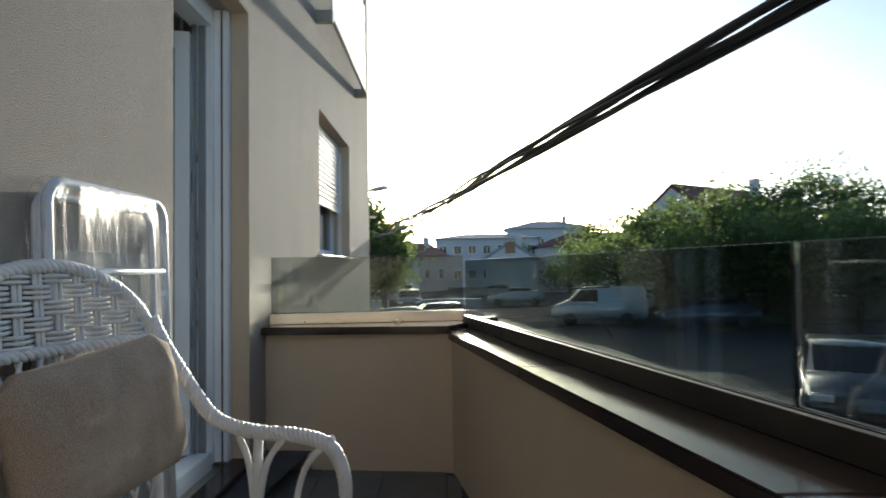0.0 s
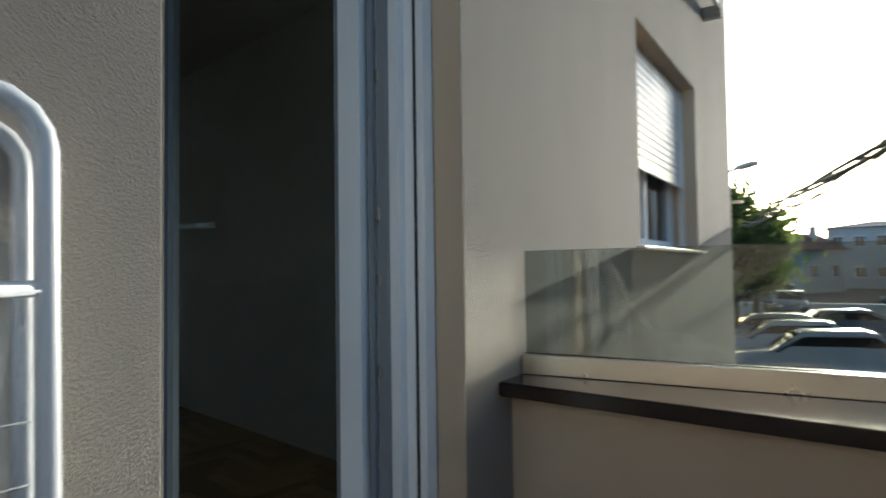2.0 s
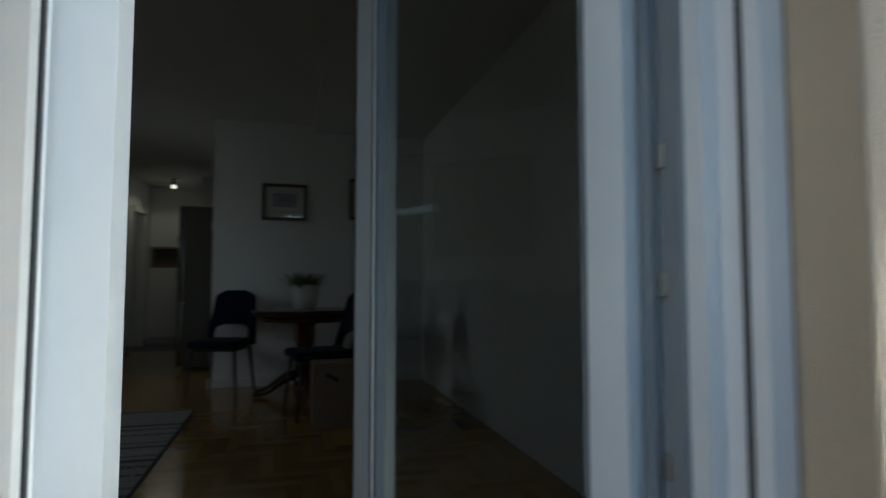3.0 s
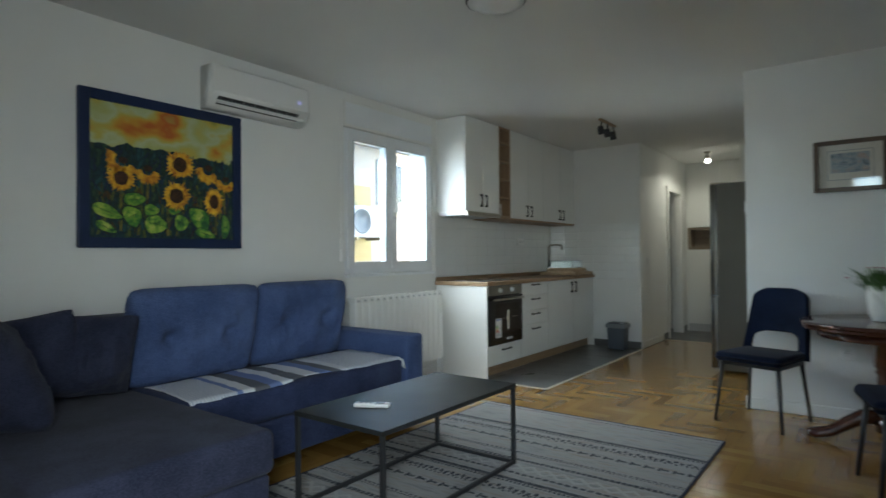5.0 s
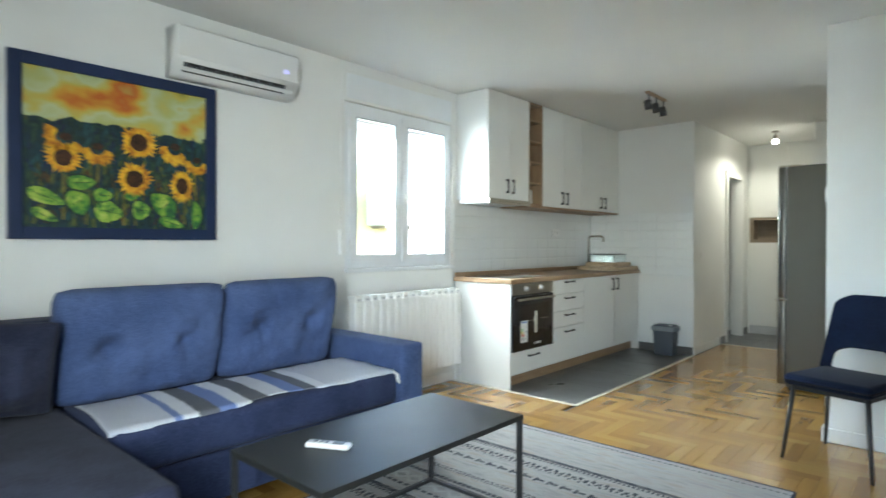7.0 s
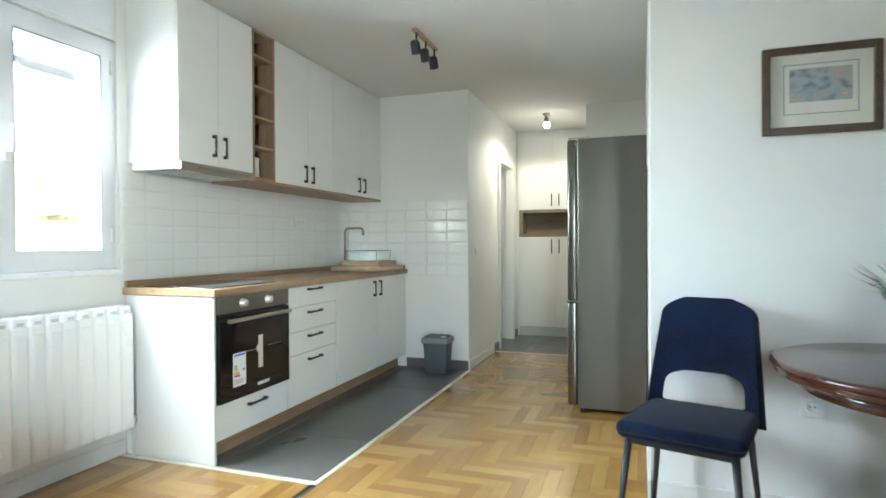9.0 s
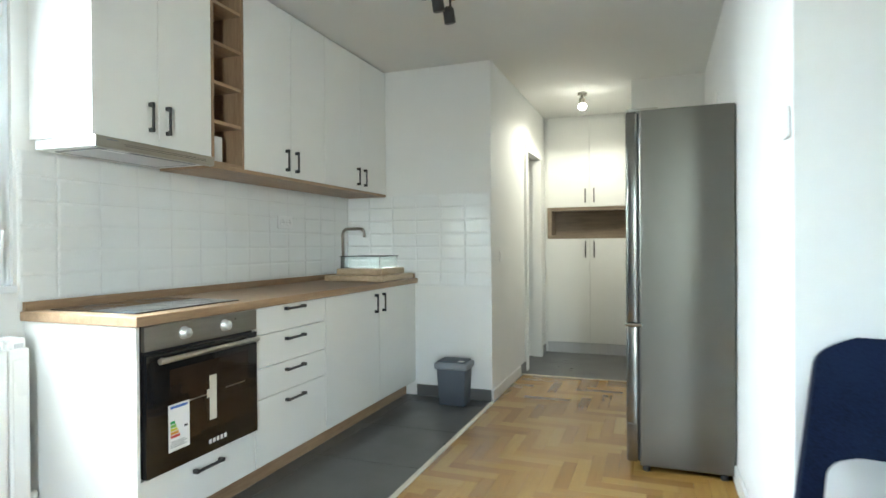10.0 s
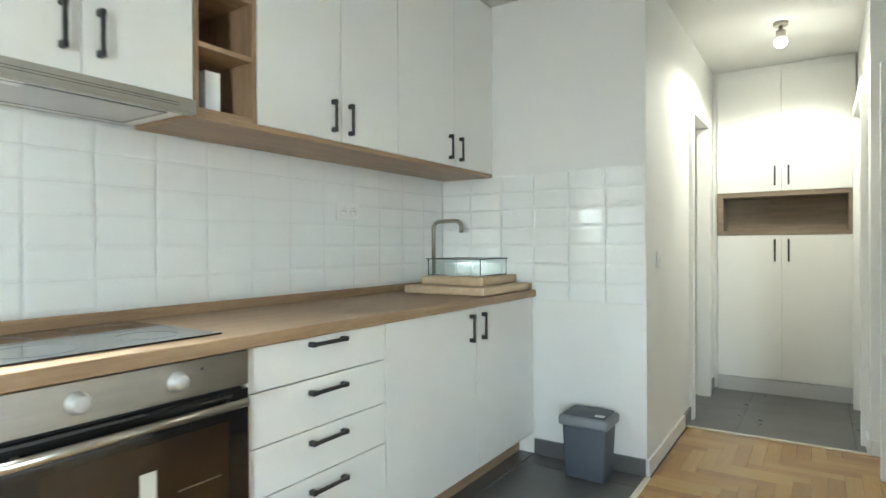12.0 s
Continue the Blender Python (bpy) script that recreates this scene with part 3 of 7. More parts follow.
LH, LW = 2.16, 0.765
leaf = part("door_leaf", boxes((-LW, 0.085 - LW, -0.072, 0.0, 0.09, LH), (-0.066, 0.0, -0.072, 0.0, 0.09, LH), (0.084 - LW, -0.065, -0.0715, -0.0005, 0.09, 0.19), (0.084 - LW, -0.065, -0.0715, -0.0005, LH - 0.085, LH),
            (-LW - 0.015, -LW, -0.012, 0.012, 0.08, LH + 0.01), (0.0, 0.012, -0.012, 0.012, 0.08, LH + 0.01)), M_PVC, bd, "white plastic door leaf", pose(0.715, 0.268, 0, 0, 0, -74.4))
g = part("pane", box(0.080 - LW, -0.061, -0.044, -0.030, 0.185, LH - 0.08), M_DOORGLASS, leaf)
g.visible_shadow = False
part("glazing_bead", boxes((0.085 - LW, 0.099 - LW, -0.068, -0.045, 0.19, LH - 0.085), (-0.080, -0.066, -0.068, -0.045, 0.19, LH - 0.085), (0.099 - LW, -0.080, -0.068, -0.045, 0.19, 0.204)), M_LGREYPL, leaf)
part("edge_seal", boxes((-LW - 0.001, 0.004 - LW, -0.0735, -0.0722, 0.1, LH), (0.079 - LW, 0.083 - LW, -0.0735, -0.0722, 0.19, LH - 0.085)), M_DARKPL, leaf, "dark rubber seal")
bm = boxes((0.028 - LW, 0.061 - LW, 0.0002, 0.010, 1.05, 1.21))
add_tube(bm, [(0.045 - LW, 0.005, 1.147), (0.045 - LW, 0.045, 1.147), (0.062 - LW, 0.052, 1.147), (0.175 - LW, 0.052, 1.147)], 0.010, 10)
part("door_handle", bm, M_WHITEPL, leaf, "pale lever handle")
part("lock_plate", boxes((-LW - 0.0025, -LW - 0.0005, -0.050, -0.030, 0.2, 2.0)), M_STEEL, leaf, "steel lock strip on the leaf's edge")
for z in (0.60, 1.37):
    part("hinge", tube([(0.704, 0.258, z), (0.704, 0.258, z + 0.10)], 0.010, 10), M_STEEL, bd, "steel hinge")
for z in (0.70, 1.52, 1.13, 0.95):
    part("striker", box(0.684, 0.69, 0.214, 0.232, z, z + 0.035, 0.002), M_STEEL, bd)

# ---- living room ----
# corner sofa
sofa = thing("corner_sofa", "blue fabric corner sofa with chaise and loose back cushions", "sofa")
SX, BACK_TOP = 0.96, 0.85
part("base", box(0.08, SX - 0.01, 2.60, 4.06, 0.09, 0.30, 0.02, 3), M_SOFAN, sofa)
part("seat", smooth_all(box(0.26, SX, 2.585, 4.065, 0.302, 0.475, 0.035, 4)), M_SOFAN, sofa, "long navy upholstered seat")
part("chaise_base", box(0.08, 1.56, 1.79, 2.57, 0.09, 0.30, 0.02, 3), M_SOFAG, sofa)
part("chaise_seat", smooth_all(box(0.26, 1.585, 1.785, 2.58, 0.302, 0.48, 0.035, 4)), M_SOFAG, sofa, "slate blue chaise seat")
part("back", smooth_all(box(0.06, 0.25, 1.6, 4.10, 0.09, BACK_TOP, 0.03, 3)), M_SOFAG, sofa)
part("armrest", smooth_all(box(0.10, 0.985, 4.07, 4.25, 0.09, 0.625, 0.022, 3)), M_SOFA, sofa, "boxy blue armrest")
part("armrest", smooth_all(box(0.10, 0.96, 1.58, 1.78, 0.09, 0.62, 0.022, 3)), M_SOFAG, sofa, "boxy slate blue armrest")
for x, y in ((0.16, 1.66), (0.9, 1.66), (1.50, 1.86), (1.50, 2.5), (0.9, 4.16), (0.16, 4.16)):
    part("foot", box(x - 0.03, x + 0.03, y - 0.03, y + 0.03, 0.0, 0.095, 0.004), M_BLACK, sofa)


def back_cushion(y0, y1, tufts, seed):
    w = y1 - y0
    bm = pillow(w, 0.53, 0.21, 56, 0.011, 5.0, seed, tufts)
    return single("back_cushion", bm, M_SOFA, "plump blue tufted back cushion on the sofa", "cushion",
                  Matrix.Translation((0.40, (y0 + y1) / 2, 0.735)) @ pose(0, 0, 0, 0, 0, 90) @ pose(0, 0, 0, 12, 0, 0), "sofa back cushions")


back_cushion(2.53, 3.29, ((-0.17, 0.0), (0.17, 0.0)), 1.3)
back_cushion(3.30, 4.01, ((-0.16, 0.02), (0.16, 0.02)), 7.7)
for loc, rot, w, h, s, mt, lb in (((0.49, 2.36, 0.69), (14, 4, 80), 0.34, 0.41, 3.1, M_CUSHG, "charcoal blue square scatter cushion on the chaise"),
                                  ((0.45, 2.12, 0.70), (15, -10, 58), 0.40, 0.42, 5.2, M_CUSHG, "charcoal blue scatter cushion leaning in the sofa corner"),
                                  ((0.64, 1.87, 0.70), (28, 0, 14), 0.58, 0.53, 9.4, M_CUSHG, "large slate blue cushion leaning on the armrest")):
    single("scatter_cushion", pillow(w, h, 0.27 if w > 0.5 else 0.24, 48, 0.018, 2.6, s, (), 0.02 if w > 0.5 else 0.045, 0.58, 0.10 if w > 0.5 else 0.03), mt, lb, "cushion", Matrix.Translation(loc) @ pose(0, 0, 0, *rot), "scatter cushions")


# striped throw on the seat
def throw_mat():
    m = bpy.data.materials.new("striped_woven_throw")
    nt, ns, ln, p = nodes_of(m)
    uv = mapped(nt, (1, 1, 1), "UV")
    sep = ns.new("ShaderNodeSeparateXYZ")
    ln.new(uv, sep.inputs[0])
    u = sep.outputs[0]
    W, Bl, Na, Gr = (0.76, 0.78, 0.82), (0.16, 0.23, 0.50), (0.44, 0.47, 0.56), (0.11, 0.115, 0.135)
    stops = [(0.0, W), (0.165, Bl), (0.19, W), (0.235, Gr), (0.30, Bl), (0.353, W), (0.405, Gr), (0.468, W), (0.54, Bl), (0.60, Gr), (0.645, W)]
    base = ramp(nt, u, stops, 'CONSTANT')
    pin = math_n(nt, 'GREATER_THAN', math_n(nt, 'FRACT', math_n(nt, 'MULTIPLY', u, 80)), 0.5)
    zone = math_n(nt, 'ADD', math_n(nt, 'LESS_THAN', u, 0.165), math_n(nt, 'GREATER_THAN', u, 0.69))
    col = mix_c(nt, math_n(nt, 'MULTIPLY', pin, zone), base, Na)
    fine = noise_tex(nt, mapped(nt, (1, 1, 1)), 500, 2)
    ln.new(mix_c(nt, math_n(nt, 'MULTIPLY', fine, 0.3), col, (0.2, 0.22, 0.28)), p.inputs["Base Color"])
    p.inputs["Roughness"].default_value = 0.95
    bump_to(nt, p, fine, 0.5, 0.001)
    return m


def draped(name, x0, x1, y0, y1, z, front_drop, mat, nx=26, ny=70):
    bm = bmesh.new()
    uvl = bm.loops.layers.uv.new("UVMap")
    L = (x1 - x0) + front_drop
    g = []
    for j in range(ny + 1):
        row = []
        b = j / ny
        y = y0 + (y1 - y0) * b
        for i in range(nx + 1):
            a = i / nx
            d = a * (L + 0.025 * math.sin(b * 9))
            if d < x1 - x0:
                x, zz = x0 + d, z
            else:
                x, zz = x1 + 0.006, z - (d - (x1 - x0))
            wv = 0.006 * (noise.noise(Vector((x * 7, y * 7, 2.2))) + 0.5) + 0.004 * noise.noise(Vector((x * 20, y * 5, 0)))
            row.append((bm.verts.new((x + (wv if d >= x1 - x0 else 0), y + 0.02 * math.sin(a * 3 + 1), zz + (abs(wv) if d < x1 - x0 else 0))), (b, a)))
        g.append(row)
    for j in range(ny):
        for i in range(nx):
            q = [g[j][i], g[j][i + 1], g[j + 1][i + 1], g[j + 1][i]]
            f = bm.faces.new([k[0] for k in q])
            f.smooth = True
            for lp, k in zip(f.loops, q):
                lp[uvl].uv = k[1]
    return bm


M_THROW = throw_mat()
throw = thing("throw_blanket", "blue, grey and white striped throw spread over the sofa seat", "blanket")
ob = part("cloth", draped("cloth", 0.44, SX - 0.03, 2.60, 4.055, 0.479, 0.012, M_THROW), M_THROW, throw)
so = ob.modifiers.new("thickness", 'SOLIDIFY')
so.thickness, so.offset = 0.005, 1.0
bm = bmesh.new()
random.seed(4)
for k in range(24):
    x = 0.46 + 0.46 * k / 23
    add_tube(bm, [(x, 4.055, 0.484), (x + random.uniform(-.004, .004), 4.061, 0.481), (x + random.uniform(-.008, .008), 4.066, 0.478)], 0.0025, 5)
for k in range(7):
    add_tube(bm, [(0.925 + 0.004 * k, 4.04, 0.482), (SX + 0.004, 4.045 + 0.003 * k, 0.462), (SX + 0.010, 4.046 + 0.004 * k, 0.425 - 0.003 * k)], 0.0028, 5)
tagged(part("fringe", bm, M_WHITEPL, throw, "short white fringe"), kind="stuff")

# coffee table on the rug
tb = thing("coffee_table", "low black metal coffee table standing on the rug", "table")
TX0, TX1, TY0, TY1, TZ = 1.35, 1.90, 2.85, 3.92, 0.452
part("tabletop", box(TX0, TX1, TY0, TY1, TZ - 0.022, TZ, 0.002), M_TABLE, tb, "matt black top")
for x in (TX0 + 0.002, TX1 - 0.022):
    for y in (TY0 + 0.002, TY1 - 0.022):
        part("leg", box(x, x + 0.02, y, y + 0.02, 0.014, TZ - 0.0225, 0.0015), M_BLACK, tb)
for x in (TX0 + 0.003, TX1 - 0.021):
    part("rail", box(x, x + 0.018, TY0 + 0.022, TY1 - 0.022, 0.016, 0.034, 0.0015), M_BLACK, tb)
for y in (TY0 + 0.003, TY1 - 0.021):
    part("rail", box(TX0 + 0.022, TX1 - 0.022, y, y + 0.018, 0.016, 0.034, 0.0015), M_BLACK, tb)
rc = thing("remote_control", "white air-conditioner remote lying on the coffee table", "remote control", pose(1.60, 3.10, TZ, 0, 0, 28))
part("body", smooth_all(box(-0.085, 0.085, -0.023, 0.023, 0.001, 0.021, 0.008, 3)), M_WHITEPL, rc)
part("display", box(0.02, 0.062, -0.016, 0.016, 0.0205, 0.0222, 0.0006), M_LGREYPL, rc, "grey display")
for k in range(3):
    part("button", box(-0.055 + k * 0.022, -0.042 + k * 0.022, -0.010, 0.010, 0.0205, 0.0225, 0.0008), M_LGREYPL, rc)


# rug
def rug_mat():
    m = bpy.data.materials.new("grey_patterned_rug")
    nt, ns, ln, p = nodes_of(m)
    v = mapped(nt, (1, 1, 1))
    sep = ns.new("ShaderNodeSeparateXYZ")
    ln.new(v, sep.inputs[0])
    x, y = sep.outputs[0], sep.outputs[1]
    mottled = noise_tex(nt, mapped(nt, (1.5, 9, 1)), 3, 5, 0.6)
    base = ramp(nt, mottled, [(0.3, (0.23, 0.23, 0.235)), (0.5, (0.36, 0.355, 0.35)), (0.7, (0.30, 0.255, 0.225))])
    wob = math_n(nt, 'ADD', y, math_n(nt, 'MULTIPLY', math_n(nt, 'SUBTRACT', noise_tex(nt, v, 30, 2), 0.5), 0.012))

    def line(y0, w, dash=0.0, duty=0.5, zig=0.0, freq=0.0):
        yy = wob
        if zig:
            tri = math_n(nt, 'PINGPONG', math_n(nt, 'MULTIPLY', x, freq), 1.0)
            yy = math_n(nt, 'SUBTRACT', wob, math_n(nt, 'MULTIPLY', math_n(nt, 'SUBTRACT', tri, 0.5), zig))
        k = math_n(nt, 'LESS_THAN', math_n(nt, 'ABSOLUTE', math_n(nt, 'SUBTRACT', yy, y0)), w * 1.35)
        if dash:
            k = math_n(nt, 'MULTIPLY', k, math_n(nt, 'LESS_THAN', math_n(nt, 'FRACT', math_n(nt, 'MULTIPLY', x, 1 / dash)), duty))
        return k
    darks, lights = [], []
    for s in range(3):
        o = -0.83 * s
        darks += [line(4.545 + o, 0.011), line(4.515 + o, 0.008, 0.024, 0.6), line(4.435 + o, 0.012, 0.035, 0.62, 0.022, 28), line(4.405 + o, 0.007, 0.028, 0.5, -0.02, 34),
                  line(4.285 + o, 0.007, 0.075, 0.75), line(4.285 + o, 0.017, 0.075, 0.22), line(3.985 + o, 0.011, 0.03, 0.8), line(4.08 + o, 0.005, 0.02, 0.5), line(3.80 + o, 0.008, 0.04, 0.7), line(4.93 + o, 0.005, 0.03, 0.6)]
        if s:
            lights += [line(4.71 + o, 0.009, 0, 0, 0.08, 11), line(4.71 + o, 0.009, 0, 0, -0.08, 11)]
    d = darks[0]
    for k in darks[1:]:
        d = math_n(nt, 'MAXIMUM', d, k)
    l = lights[0]
    for k in lights[1:]:
        l = math_n(nt, 'MAXIMUM', l, k)
    worn = ramp(nt, noise_tex(nt, v, 55, 3), [(0.28, (0.4, 0.4, 0.4)), (0.5, (1, 1, 1))])
    c = mix_c(nt, math_n(nt, 'MULTIPLY', l, 0.7), base, (0.46, 0.45, 0.44))
    c = mix_c(nt, math_n(nt, 'MULTIPLY', d, worn), c, (0.035, 0.042, 0.055))
    ln.new(c, p.inputs["Base Color"])
    p.inputs["Roughness"].default_value = 0.95
    bump_to(nt, p, noise_tex(nt, v, 380, 2), 0.6, 0.002)
    return m


rug = thing("rug", "grey woven rug with dark ethnic stripes on the parquet", "rug")
part("woven_field", box(1.05, 2.74, 2.55, 4.98, 0.001, 0.012, 0.003), rug_mat(), rug)
part("binding", boxes((1.045, 2.745, 4.976, 4.986, 0.0008, 0.0135), (2.737, 2.746, 2.55, 4.976, 0.0008, 0.0132), (1.044, 1.053, 2.55, 4.976, 0.0008, 0.0132)), M_CUSHG, rug, "dark stitched edge")

# sunflower painting
PY0, PY1, PZ0, PZ1 = 2.458, 3.462, 1.218, 2.106
ptg = thing("painting", "framed sunflower oil painting in a wide navy frame", "painting")
FW = 0.058
part("frame", boxes((0.002, 0.036, PY0, PY0 + FW, PZ0, PZ1, 0.004), (0.002, 0.036, PY1 - FW, PY1, PZ0, PZ1, 0.004), (0.002, 0.0355, PY0 + FW, PY1 - FW, PZ0, PZ0 + FW), (0.002, 0.0355, PY0 + FW, PY1 - FW, PZ1 - FW, PZ1)), M_FRAMEBLUE, ptg)


def paint_field():
    m = bpy.data.materials.new("oil_paint_field")
    nt, ns, ln, p = nodes_of(m)
    v = mapped(nt, (1, 1, 1))
    sep = ns.new("ShaderNodeSeparateXYZ")
    ln.new(v, sep.inputs[0])
    h = math_n(nt, 'ADD', sep.outputs[2], math_n(nt, 'MULTIPLY', math_n(nt, 'SUBTRACT', noise_tex(nt, v, 7, 3), 0.5), 0.16))
    skyc = ramp(nt, noise_tex(nt, mapped(nt, (1, 1.3, 2.0), rot=(0.45, 0, 0)), 2.1, 3, 0.5), [(0.28, (0.30, 0.28, 0.05)), (0.36, (0.50, 0.40, 0.06)), (0.43, (0.42, 0.44, 0.16)), (0.50, (0.46, 0.52, 0.30)), (0.55, (0.48, 0.42, 0.09)), (0.60, (0.55, 0.30, 0.03)), (0.66, (0.46, 0.10, 0.012)), (0.74, (0.40, 0.36, 0.08))])
    fld = ramp(nt, noise_tex(nt, mapped(nt, (1, 7, 2.6)), 3.6, 5, 0.7), [(0.30, (0.005, 0.012, 0.026)), (0.44, (0.012, 0.045, 0.055)), (0.52, (0.005, 0.014, 0.02)), (0.60, (0.035, 0.085, 0.042)), (0.68, (0.085, 0.07, 0.02)), (0.76, (0.02, 0.045, 0.10))])
    ln.new(mix_c(nt, math_n(nt, 'GREATER_THAN', h, 1.80), fld, skyc), p.inputs["Base Color"])
    p.inputs["Roughness"].default_value = 0.42
    bump_to(nt, p, noise_tex(nt, mapped(nt, (1, 2, 2)), 45, 4), 0.6, 0.003)
    return m


def paint(name, stops, scale=18):
    m = bpy.data.materials.new(name)
    nt, ns, ln, p = nodes_of(m)
    v = mapped(nt, (1, 1, 1))
    ln.new(ramp(nt, noise_tex(nt, v, scale, 4, 0.6), stops), p.inputs["Base Color"])
    p.inputs["Roughness"].default_value = 0.42
    bump_to(nt, p, noise_tex(nt, v, 90, 3), 0.6, 0.002)
    return m


M_PETAL = paint("yellow_ochre_paint", [(0.32, (0.30, 0.085, 0.008)), (0.45, (0.62, 0.27, 0.014)), (0.6, (0.80, 0.48, 0.03))], 26)
M_SEED = paint("dark_umber_paint", [(0.35, (0.016, 0.008, 0.004)), (0.6, (0.075, 0.028, 0.012))], 60)
M_LEAFP = paint("leaf_green_paint", [(0.3, (0.015, 0.075, 0.04)), (0.46, (0.06, 0.21, 0.035)), (0.60, (0.22, 0.38, 0.04)), (0.72, (0.38, 0.46, 0.07)), (0.8, (0.07, 0.14, 0.24))], 20)
part("canvas", box(0.004, 0.018, PY0 + FW, PY1 - FW, PZ0 + FW, PZ1 - FW), paint_field(), ptg, "oil-painted canvas")


def on_canvas(a, b):
    """From the picture's own width and height (0 to 1) to y and z."""
    return PY0 + FW + a * (PY1 - PY0 - 2 * FW), PZ0 + FW + b * (PZ1 - PZ0 - 2 * FW)


def flower(a, b, r, squash=1.0, arc=(0, 360), tilt=0.0):
    y, z = on_canvas(a, b)
    petals, core = bmesh.new(), bmesh.new()
    n = 24
    for k in range(n):
        ang = radians(arc[0] + (arc[1] - arc[0]) * (k + random.uniform(-.2, .2)) / n)
        c, s = math.cos(ang), math.sin(ang)
        l, w = r * random.uniform(0.82, 1.12), r * 0.115
        pts = [(0.42 * r, -w * 0.7), (0.7 * r, -w), (l, 0), (0.7 * r, w), (0.42 * r, w * 0.7)]
        x = 0.0222 + 0.0003 * (k % 3)
        petals.faces.new([petals.verts.new((x, y + (p * c - q * s) * squash, z + p * s + q * c)) for p, q in pts])
    disc = [(0.48 * r * math.cos(t * math.pi / 9) * random.uniform(.9, 1.08) * squash, 0.48 * r * math.sin(t * math.pi / 9)) for t in range(18)]
    if arc[1] - arc[0] > 300:
        core.faces.new([core.verts.new((0.0235, y + p, z + q)) for p, q in disc])
    else:
        core.faces.new([core.verts.new((0.0235, y + p * 0.6, z + q * 0.4)) for p, q in disc])
    part("painted_petals", petals, M_PETAL, ptg)
    part("painted_seed_head", core, M_SEED, ptg)


# loose brush strokes over the field
random.seed(5)
for tone, stops, b0, b1, n_ in (("teal", [(0.3, (0.008, 0.05, 0.06)), (0.7, (0.03, 0.11, 0.11))], 0.05, 0.66, 110), ("olive", [(0.3, (0.05, 0.07, 0.012)), (0.7, (0.16, 0.17, 0.03))], 0.02, 0.5, 70),
                            ("night_blue", [(0.3, (0.004, 0.008, 0.03)), (0.7, (0.015, 0.03, 0.09))], 0.02, 0.68, 110), ("umber", [(0.3, (0.03, 0.014, 0.006)), (0.7, (0.11, 0.05, 0.014))], 0.02, 0.4, 50)):
    bm = bmesh.new()
    for k in range(n_):
        y, z = on_canvas(random.uniform(0.03, 0.97), random.uniform(b0, b1))
        ang = radians(random.uniform(60, 120))
        L_, w_ = random.uniform(0.012, 0.045), random.uniform(0.003, 0.009)
        c_, s_ = math.cos(ang), math.sin(ang)
        x = 0.0181 + 0.0000035 * k
        bm.faces.new([bm.verts.new((x, min(max(y + p * c_ - q * s_, PY0 + FW + 0.002), PY1 - FW - 0.002), min(max(z + p * s_ + q * c_, PZ0 + FW + 0.002), PZ1 - FW - 0.002))) for p, q in ((-L_, 0), (-0.5 * L_, -w_), (0.6 * L_, -0.8 * w_), (L_, 0.1 * w_), (0.5 * L_, w_), (-0.6 * L_, 0.8 * w_))])
    tagged(part("brushwork", bm, paint(tone + "_paint", stops, 60), ptg), kind="stuff")
random.seed(21)
for f in ((0.585, 0.60, 0.098), (0.19, 0.445, 0.085), (0.56, 0.345, 0.096), (0.845, 0.32, 0.098, 0.75)):
    flower(*f)
for f in ((0.20, 0.58, 0.10, 1.0, (150, 330)), (0.36, 0.54, 0.10, 0.9, (200, 340)), (0.80, 0.60, 0.11, 0.9, (190, 320)), (0.94, 0.52, 0.09, 1.0, (200, 340))):
    flower(*f)
M_VEIN = paint("dark_green_paint", [(0.3, (0.006, 0.018, 0.018)), (0.7, (0.012, 0.035, 0.03))], 40)
M_LEAFL = paint("lime_green_paint", [(0.36, (0.02, 0.09, 0.035)), (0.45, (0.14, 0.30, 0.04)), (0.55, (0.32, 0.46, 0.06)), (0.66, (0.50, 0.56, 0.12))], 24)
M_STEM = paint("olive_stem_paint", [(0.35, (0.05, 0.06, 0.012)), (0.6, (0.22, 0.17, 0.03))], 24)
for k, (a, b0, b1) in enumerate(((0.19, 0.05, 0.36), (0.30, 0.02, 0.20), (0.50, 0.02, 0.24), (0.565, 0.02, 0.26), (0.72, 0.02, 0.30), (0.86, 0.04, 0.24), (0.93, 0.10, 0.42), (0.36, 0.30, 0.50))):
    (y, z0), (_, z1) = on_canvas(a, b0), on_canvas(a, b1)
    bm = bmesh.new()
    x = 0.01865 + 0.00006 * k
    bm.faces.new([bm.verts.new(q) for q in ((x, y - 0.007, z0), (x, y + 0.006, z0), (x, y + 0.010, (z0 + z1) / 2), (x, y + 0.003, z1), (x, y - 0.006, z1), (x, y - 0.004, (z0 + z1) / 2))])
    part("painted_stem", bm, M_STEM, ptg)
